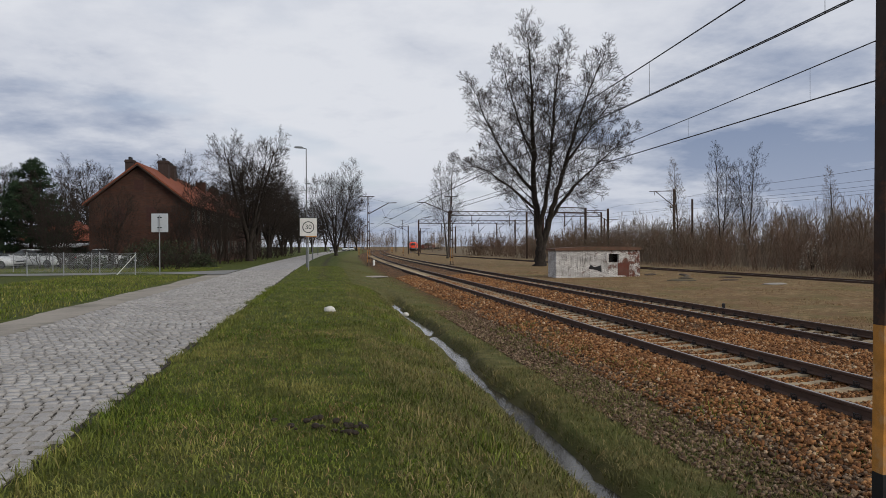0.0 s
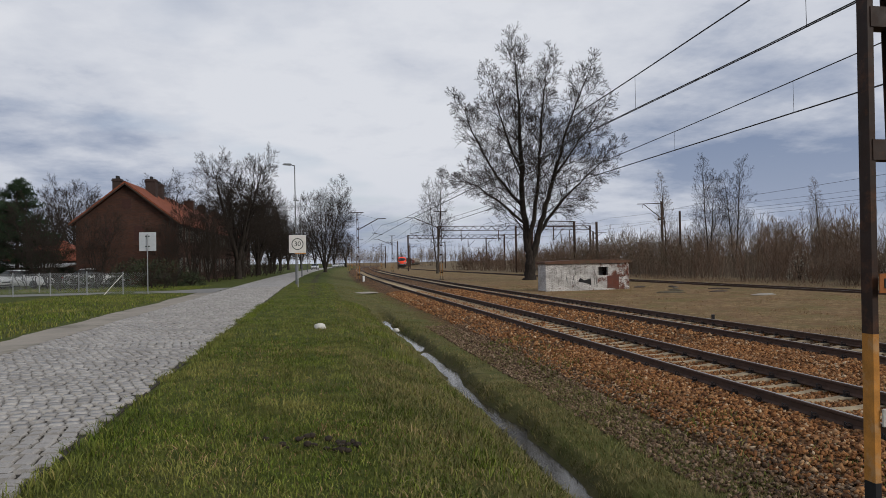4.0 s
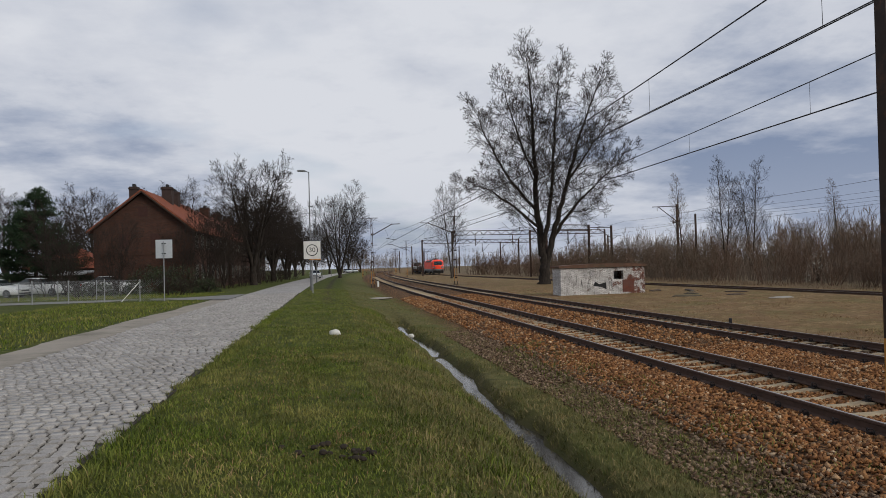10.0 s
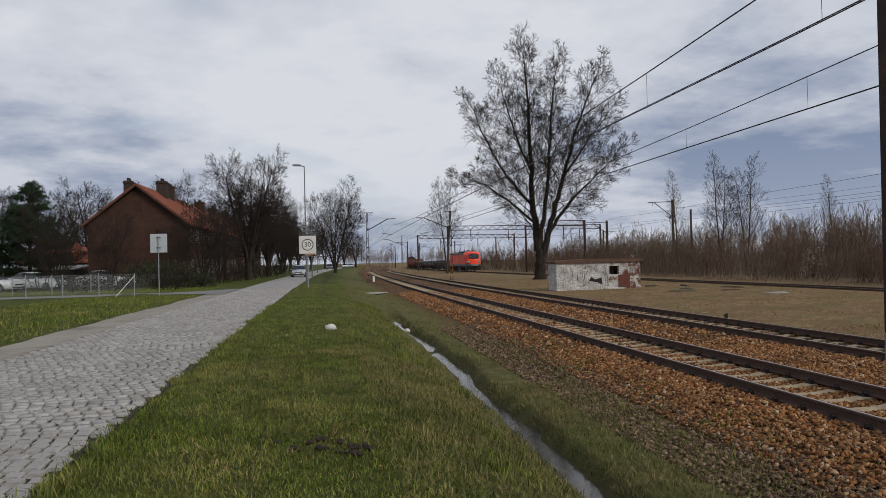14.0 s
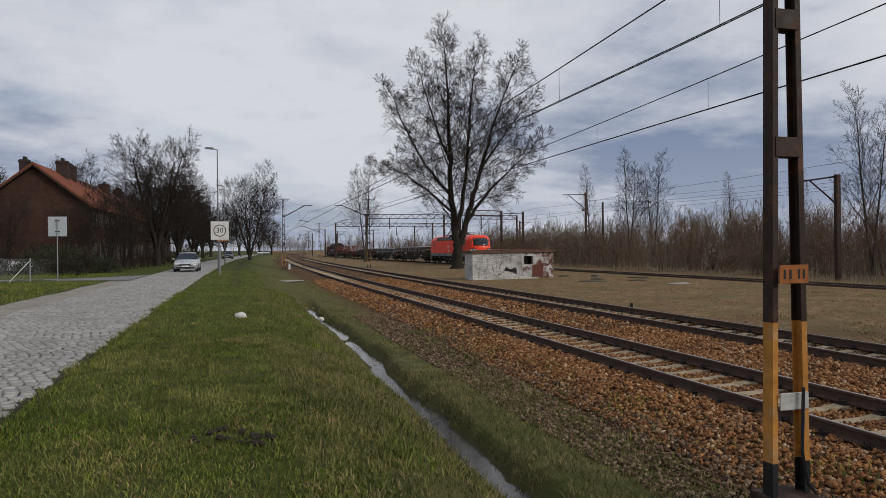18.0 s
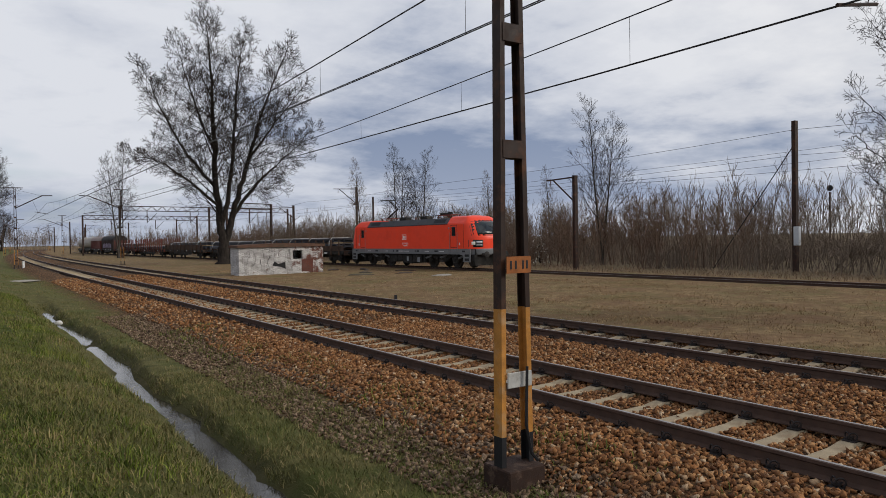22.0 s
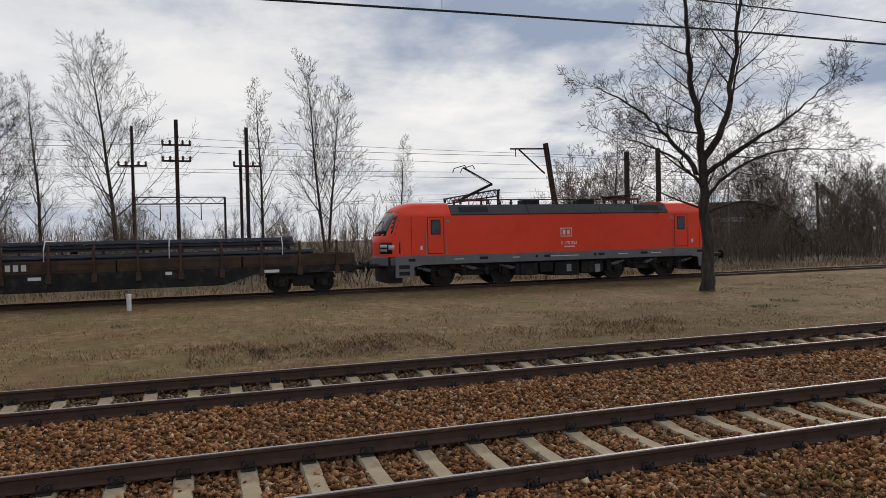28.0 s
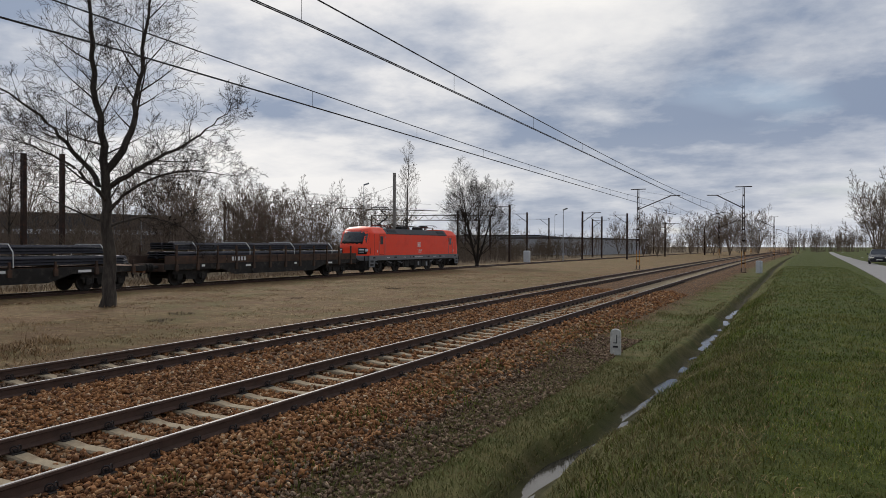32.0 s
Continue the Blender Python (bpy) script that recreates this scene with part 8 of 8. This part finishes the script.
        for y in (-1.42, 1.38):
            bm = bmnew()
            m = Matrix.Translation((s * 0.82, y, 0.32)) @ Matrix.Rotation(s * math.pi / 2, 4, "Y")
            lathe(bm, [(0.20, -0.1), (0.30, -0.1), (0.325, -0.06), (0.325, 0.07), (0.30, 0.11), (0.21, 0.11)], 20, m)
            wheel = part("wheel", bm, TYRE, top)
            bm = bmnew()
            lathe(bm, [(0.02, 0.09), (0.06, 0.115), (0.14, 0.10), (0.205, 0.115), (0.21, 0.05)], 16, m)
            part("rim", bm, RIM, wheel)
    bm = bmnew()
    box(bm, -0.42, 0.42, -2.40, -2.30, 0.50, 0.62, 0.02)
    part("grille", bm, PLASTIC, top)
    bm = bmnew()
    box(bm, -0.7, 0.7, -2.36, -2.24, 0.28, 0.40, 0.02)
    part("lower_intake", bm, PLASTIC, top)
    bm = bmnew()
    box(bm, -0.26, 0.26, -2.42, -2.38, 0.40, 0.50)
    part("plate", bm, WHITE, top, "plain white plate")
    return top


SILVER = plain("silver_car_paint", (0.52, 0.53, 0.55), 0.3, 0.4, 2, 0.06, 0.02, 0.5)
CHARCOAL = plain("charcoal_car_paint", (0.03, 0.032, 0.036), 0.3, 0.3, 2, 0.1, 0.02, 0.5)
PEARL = plain("white_car_paint", (0.62, 0.63, 0.63), 0.35, 0, 2, 0.06, 0.02, 0.5)
silver_car = car("car", SILVER, "silver saloon car driving along the cobbled road", True)
DRIVES.append((silver_car, [(0, 222), (5, 176), (9, 137), (13, 105), (17, 70), (19, 52.5), (20, 44.3), (21, 35.5), (23, 16), (25, 1), (27, -9), (29, -14), (32, -17)]))
dark_car = car("car", CHARCOAL, "dark car following along the cobbled road", True)
DRIVES.append((dark_car, [(0, 400), (5, 340), (9, 285), (13, 225), (17, 158), (19, 128), (20, 118), (21, 108), (25, 70), (29, 36), (32, 14)]))
pearl_car = car("car", PEARL, "white car parked behind the fence")
pearl_car.matrix_basis = pose(-26.3, 62, ROAD_Z + 0.03, 0, 0, 75)
for x, y, a, label in ((-24.0, 64.5, 80, "white car parked behind the fence"), (-19.0, 66.5, 95, "pale car parked behind the fence")):
    tagged(copy_thing(pearl_car, pose(x, y, ROAD_Z + 0.03, 0, 0, a)), label)
for x, y in ((7.2, 262), (9.6, 268)):
    tagged(copy_thing(pearl_car, pose(x, y, ROAD_Z, 0, 0, 5)), "pale car parked far along the road")
parked = copy_thing(dark_car, pose(-7.7, -86, ROAD_Z + 0.02, 0, 0, 176))
tagged(parked, "dark car parked at the road's edge")

# ---- ballast stones, grass and dry stalks ----
def stones(name, label, count, boxes, size, mat, seed):
    """Angular stones: split, uneven blocks over boxes of (u0, u1, y0, y1)."""
    rng = np.random.default_rng(seed)
    block = np.array([(i, j, k) for k in (-1, 1) for j in (-1, 1) for i in (-1, 1)], float)
    tri = np.array([(0, 2, 3), (0, 3, 1), (4, 5, 7), (4, 7, 6), (0, 1, 5), (0, 5, 4), (2, 6, 7), (2, 7, 3), (0, 4, 6), (0, 6, 2), (1, 3, 7), (1, 7, 5)])
    area = np.array([(b[1] - b[0]) * (b[3] - b[2]) for b in boxes])
    pick = rng.choice(len(boxes), count, p=area / area.sum())
    b = np.array(boxes)[pick]
    u = b[:, 0] + (b[:, 1] - b[:, 0]) * rng.random(count)
    y = b[:, 2] + (b[:, 3] - b[:, 2]) * rng.random(count)
    on = (np.abs((y + 0.3) % 0.6 - 0.3) < 0.10) & ((np.abs(u - T1) < 0.98) | (np.abs(u - T2) < 0.98)) & (rng.random(count) > 0.03)
    u, y = u[~on], y[~on]
    count = len(u)
    ux = np.array([bend(v) for v in y])
    z = np.array([ground_at(a + c, d) for a, c, d in zip(u, ux, y)])
    s = size * rng.uniform(0.55, 1.35, count) * (1 + 0.25 * (rng.random(count) > 0.93))
    v = block[None] * rng.uniform(0.45, 1.15, (count, 8, 1)) + rng.normal(0, 0.15, (count, 8, 3))
    v = v * s[:, None, None] * np.array([1.0, 0.74, 0.52])
    q = rng.normal(size=(count, 4)) * np.array([1.0, 0.42, 0.42, 1.0])
    q /= np.linalg.norm(q, axis=1, keepdims=True)
    w, xx, yy, zz = q.T
    R = np.stack([1 - 2 * (yy**2 + zz**2), 2 * (xx * yy - zz * w), 2 * (xx * zz + yy * w), 2 * (xx * yy + zz * w), 1 - 2 * (xx**2 + zz**2), 2 * (yy * zz - xx * w), 2 * (xx * zz - yy * w), 2 * (yy * zz + xx * w), 1 - 2 * (xx**2 + yy**2)], 1).reshape(-1, 3, 3)
    v = np.einsum("nij,nkj->nki", R, v)
    v += np.stack([u + ux, y, z + s * 0.15 + rng.uniform(0, 0.022, count)], 1)[:, None]
    f = (tri[None] + (np.arange(count) * 8)[:, None, None]).reshape(-1, 3)
    return tagged(fast(name, v.reshape(-1, 3), f, mat), label, "ballast", kind="stuff")


n = Nodes("rust_stained_ballast_stone", 0.9, 0, 0.2).here()
tone = n.ramp(n.island(), (0.0, (0.088, 0.035, 0.014)), (0.3, (0.21, 0.088, 0.032)), (0.65, (0.335, 0.150, 0.055)), (0.9, (0.43, 0.235, 0.103)), (1.0, (0.54, 0.41, 0.27)))
tone = n.mix(n.ramp(n.noise(0.7, 5, 0.65), (0.48, 0.0), (0.68, 0.40)), tone, (0.12, 0.068, 0.040))
n.color(n.mix(n.ramp(n.noise(45, 3), (0.40, 0.35), (0.56, 0.0)), tone, (0.10, 0.055, 0.032))).bump(n.noise(70, 3), 0.5, 0.006)
STONE_RUST = n.done()
n = Nodes("grey_brown_ballast_stone", 0.9, 0, 0.2).here()
tone = n.ramp(n.island(), (0.0, (0.055, 0.032, 0.019)), (0.5, (0.155, 0.094, 0.054)), (1.0, (0.33, 0.235, 0.155)))
n.color(n.mix(n.ramp(n.noise(45, 3), (0.42, 0.4), (0.6, 0.0)), tone, (0.05, 0.038, 0.03))).bump(n.noise(70, 3), 0.5, 0.006)
STONE_GREY = n.done()
stones("ballast_stones", "rust-brown crushed stone ballast round the tracks", 84000, [(5.0, 10.76, -11, 17), (12.14, 13.5, -11, 17)], 0.0275, STONE_RUST, 1)
stones("ballast_stones", "rust-brown crushed stone ballast along the tracks", 34000, [(5.1, 13.4, -38, -11), (5.1, 13.4, 17, 52)], 0.039, STONE_RUST, 2)
stones("ballast_stones", "grey-brown crushed stone between the rails of the second track", 14000, [(10.76, 12.14, -11, 17)], 0.026, STONE_GREY, 4)
stones("ballast_stones", "grey-brown spilled ballast at the foot of the bank", 22000, [(4.0, 5.35, -20, 26)], 0.025, STONE_GREY, 3)

def blades(name, label, count, boxes, h, mat, seed, width=0.006, lay=0.35, clump=0.0, skip=None):
    """Two-triangle bent blades."""
    rng = np.random.default_rng(seed)
    area = np.array([(b[1] - b[0]) * (b[3] - b[2]) * (b[4] if len(b) > 4 else 1) for b in boxes])
    pick = rng.choice(len(boxes), count, p=area / area.sum())
    b = np.array([q[:4] for q in boxes])[pick]
    u = b[:, 0] + (b[:, 1] - b[:, 0]) * rng.random(count)
    y = b[:, 2] + (b[:, 3] - b[:, 2]) * rng.random(count)
    if clump:
        m = np.array([noise.noise((p * clump, q * clump, seed)) for p, q in zip(u, y)])
        keep = m > rng.uniform(-0.5, 0.25, count)
        u, y, m = u[keep], y[keep], m[keep]
        tall = 0.7 + 0.9 * np.clip(m, 0, 1)
    else:
        tall = np.ones(len(u))
    count = len(u)
    ux = np.array([bend(v) for v in y])
    z = np.array([ground_at(a + c, d) for a, c, d in zip(u, ux, y)]) - 0.01
    dry = z > -0.56
    u, y, ux, z, tall = u[dry], y[dry], ux[dry], z[dry], tall[dry]
    count = len(u)
    x = u + ux
    hh = h * rng.uniform(0.45, 1.25, count) * tall
    a = rng.uniform(0, 2 * np.pi, count)
    lean = hh * rng.uniform(0.05, 2 * lay, count)
    t = rng.uniform(0, 2 * np.pi, count)
    near = width * rng.uniform(0.6, 1.4, count)
    dx, dy = np.cos(a) * near, np.sin(a) * near
    lx, ly = np.cos(t) * lean, np.sin(t) * lean
    p0 = np.stack([x - dx, y - dy, z], 1)
    p1 = np.stack([x + dx, y + dy, z], 1)
    p2 = np.stack([x + dx * 0.7 + lx * 0.4, y + dy * 0.7 + ly * 0.4, z + hh * 0.62], 1)
    p3 = np.stack([x - dx * 0.7 + lx * 0.4, y - dy * 0.7 + ly * 0.4, z + hh * 0.62], 1)
    p4 = np.stack([x + lx, y + ly, z + hh * (1 - 0.3 * lay)], 1)
    v = np.stack([p0, p1, p2, p3, p4], 1).reshape(-1, 3)
    tri = np.array([(0, 1, 2), (0, 2, 3), (3, 2, 4)])
    f = (tri[None] + (np.arange(count) * 5)[:, None, None]).reshape(-1, 3)
    return tagged(fast(name, v, f, mat), label, "grass", kind="stuff")


def blade_material(name, *stops):
    n = Nodes(name, 0.75, 0, 0.25).here()
    tone = n.mix(n.ramp(n.noise(0.55, 5, 0.65), (0.42, 0.0), (0.66, 0.55)), n.ramp(n.island(), *stops), stops[-1][1])
    n.color(n.mix(n.ramp(n.noise(1.9, 5, 0.7), (0.42, 0.55), (0.58, 0.0)), tone, stops[0][1]))
    return n.done()


GRASS = blade_material("spring_grass_blades", (0.0, (0.026, 0.040, 0.004)), (0.4, (0.104, 0.152, 0.013)), (0.85, (0.185, 0.222, 0.030)), (1.0, (0.31, 0.255, 0.09)))
BANK_GRASS = blade_material("half_dry_bank_grass", (0.0, (0.060, 0.078, 0.016)), (0.5, (0.145, 0.135, 0.040)), (1.0, (0.30, 0.225, 0.110)))
STRAW = blade_material("dry_straw_blades", (0.0, (0.125, 0.064, 0.030)), (0.5, (0.28, 0.164, 0.076)), (1.0, (0.46, 0.325, 0.165)))
blades("grass", "fresh green grass of the verge", 84000, [(-2.0, 1.3, 3.2, 9), (-2.0, 1.3, 9, 16, 0.55), (-2.0, 1.3, -14, -5, 0.5)], 0.058, GRASS, 1, 0.0042, 0.55)
blades("grass", "green grass of the verge further along the road", 44000, [(-2.0, 1.4, 16, 34), (-2.6, 1.4, -38, -14, 0.7), (-3.6, 1.4, -72, -38, 0.35), (-2.0, 1.4, 34, 60, 0.5)], 0.07, GRASS, 2, 0.008, 0.5)
blades("grass", "longer green grass tufts at the road edge and ditch", 34000, [(-2.24, -1.8, 3.2, 30, 2.0), (1.3, 2.3, 3, 34), (1.3, 2.3, -34, -4)], 0.15, GRASS, 3, 0.005, 0.5, 0.9)
blades("grass", "half-dry grass on the ditch bank", 60000, [(3.1, 4.9, 2.5, 30), (3.1, 4.9, -30, -4), (0.8, 2.4, 3, 30, 0.9), (0.8, 2.4, -30, -4, 0.9), (1, 5, 30, 60, 0.3), (1, 5, -66, -30, 0.3)], 0.11, BANK_GRASS, 4, 0.006, 0.55, 0.5)
blades("grass", "short matted half-dry grass on both ditch slopes", 80000, [(2.95, 4.8, 2.3, 14), (2.95, 4.8, -16, -3.5), (0.6, 2.55, 3, 14), (0.6, 2.55, -16, -4)], 0.085, BANK_GRASS, 14, 0.0042, 0.7)
blades("grass", "tufts hanging over the ditch water", 14000, [(2.25, 2.58, 2.5, 34), (2.95, 3.25, 2.5, 34), (2.25, 2.58, -34, -4), (2.95, 3.25, -34, -4)], 0.13, BANK_GRASS, 15, 0.006, 0.8, 1.3)
blades("dry_grass", "dead straw lying in the green verge", 24000, [(-2.0, 1.3, 3.2, 16, 0.5), (0.1, 1.5, 3.2, 20), (-2.0, 1.3, -16, -5, 0.5)], 0.06, STRAW, 16, 0.0036, 1.0, 0.6)
blades("grass", "thick tufts of spring grass in the verge", 30000, [(-2.0, 1.2, 3.2, 22), (-2.0, 1.2, -22, -5)], 0.095, GRASS, 17, 0.005, 0.6, 1.6)
blades("weeds", "green weeds growing through the ballast edge", 9000, [(4.6, 5.9, 2.5, 20), (4.6, 6.0, -24, -3)], 0.12, GRASS, 5, 0.007, 0.5, 1.1)
blades("grass", "short grass between shoulder and side road", 30000, [(-14, -7.1, 18, 43), (-40, -8, 50, 58)], 0.12, GRASS, 6, 0.014, 0.4)
blades("dry_grass", "dry straw-coloured meadow grass between the lines", 120000, [(14.0, 22, -16, 20), (22, 29.5, -30, 30, 0.5), (14, 29, 20, 60, 0.35), (14, 29, -60, -16, 0.4)], 0.10, STRAW, 7, 0.007, 1.25, 0.55)
blades("dry_grass", "tall dry grass at the thicket's edge", 26000, [(34.2, 39.5, -50, 30), (33.5, 39, 30, 100, 0.6), (36, 42, -120, -50, 0.5)], 0.42, blade_material("russet_tall_grass", (0.0, (0.11, 0.065, 0.038)), (0.5, (0.20, 0.13, 0.075)), (1.0, (0.33, 0.24, 0.15))), 8, 0.012, 0.8, 0.3)
blades("dry_grass", "heaped dry stalks beside the track", 9000, [(14.8, 17.6, -5.2, 0.2), (15.0, 17.4, -12, -7.0, 0.6)], 0.19, STRAW, 9, 0.007, 1.2, 0.8)
blades("dry_grass", "dark tangled stalks on the heap", 1600, [(15.2, 16.7, -4.0, -1.0)], 0.15, TWIG_RED, 10, 0.007, 1.0, 1.4)
blades("dry_grass", "brown withered clumps of stalks in the meadow", 500, [(19.7, 20.4, -34.4, -33.6), (18.9, 19.6, -18.5, -17.8), (17.9, 18.6, -16.7, -16.0), (22.5, 23.0, 2.0, 2.5), (20.2, 20.7, -26.2, -25.7)], 0.13, SCRUB, 18, 0.007, 1.2)

blades("bare_stems", "dense bare stems filling the thicket", 30000, [(39.5, 47, 24, 110), (40, 54, -30, 24, 0.22), (40, 56, -120, -30, 0.6), (46, 62, 30, 150, 0.7)], 2.4, SCRUB, 11, 0.016, 0.22, 0.12)
blades("bare_stems", "dense bare stems deeper in the wood", 22000, [(54, 80, -60, 160), (56, 90, -180, -60, 0.6)], 4.6, SCRUB, 12, 0.022, 0.2, 0.06)

# ---- what moves ----
def smooth(table, v):
    """A smooth curve through (v, value) pairs."""
    k = 0
    while k < len(table) - 2 and v > table[k + 1][0]:
        k += 1
    (ya, xa), (yb, xb) = table[k], table[k + 1]
    p0, p3 = table[max(0, k - 1)], table[min(len(table) - 1, k + 2)]
    ma, mb = (xb - p0[1]) / (yb - p0[0]), (p3[1] - xa) / (p3[0] - ya)
    h, t = yb - ya, (v - ya) / (yb - ya)
    return (2 * t**3 - 3 * t**2 + 1) * xa + (t**3 - 2 * t**2 + t) * h * ma + (3 * t**2 - 2 * t**3) * xb + (t**3 - t**2) * h * mb


TRAIN = [(0, 301), (3, 267), (6, 232), (9, 198), (13, 152), (17, 105), (19, 81.2), (21, 59.6), (23, 36.2), (24, 25.0), (24.5, 19.6), (26.5, -1.3), (27, -6.35), (27.5, -11.35), (28, -16.2), (29, -25.9), (30, -36.2), (32, -56.4)]


def motions():
    for top, offset in CONVOY:
        rows = []
        for t in [k * 0.5 for k in range(65)]:
            y = smooth(TRAIN, t) + offset
            turn = -math.degrees(math.atan((siding(y + 6) - siding(y - 6)) / 12))
            rows.append((t, pose(siding(y), y, Z3, 0, 0, turn)))
        walk(top, rows)
    for ob, y, r in WHEELSETS:
        rows = []
        for k in range(481):
            t = min(32.0, k * 2 / 30)
            rows.append((t, pose(0, y, r, math.degrees((301 - smooth(TRAIN, t)) / r))))
        walk(ob, rows)
    for top, table in DRIVES:
        rows = []
        for t in range(0, 33):
            y = smooth(table, t)
            rows.append((t, pose(LANE + bend(y), y, ROAD_Z, 0, 0, -math.degrees(math.atan(bend(y + 1) - bend(y - 1)) / 2))))
        walk(top, rows)

build_setts()
motions()
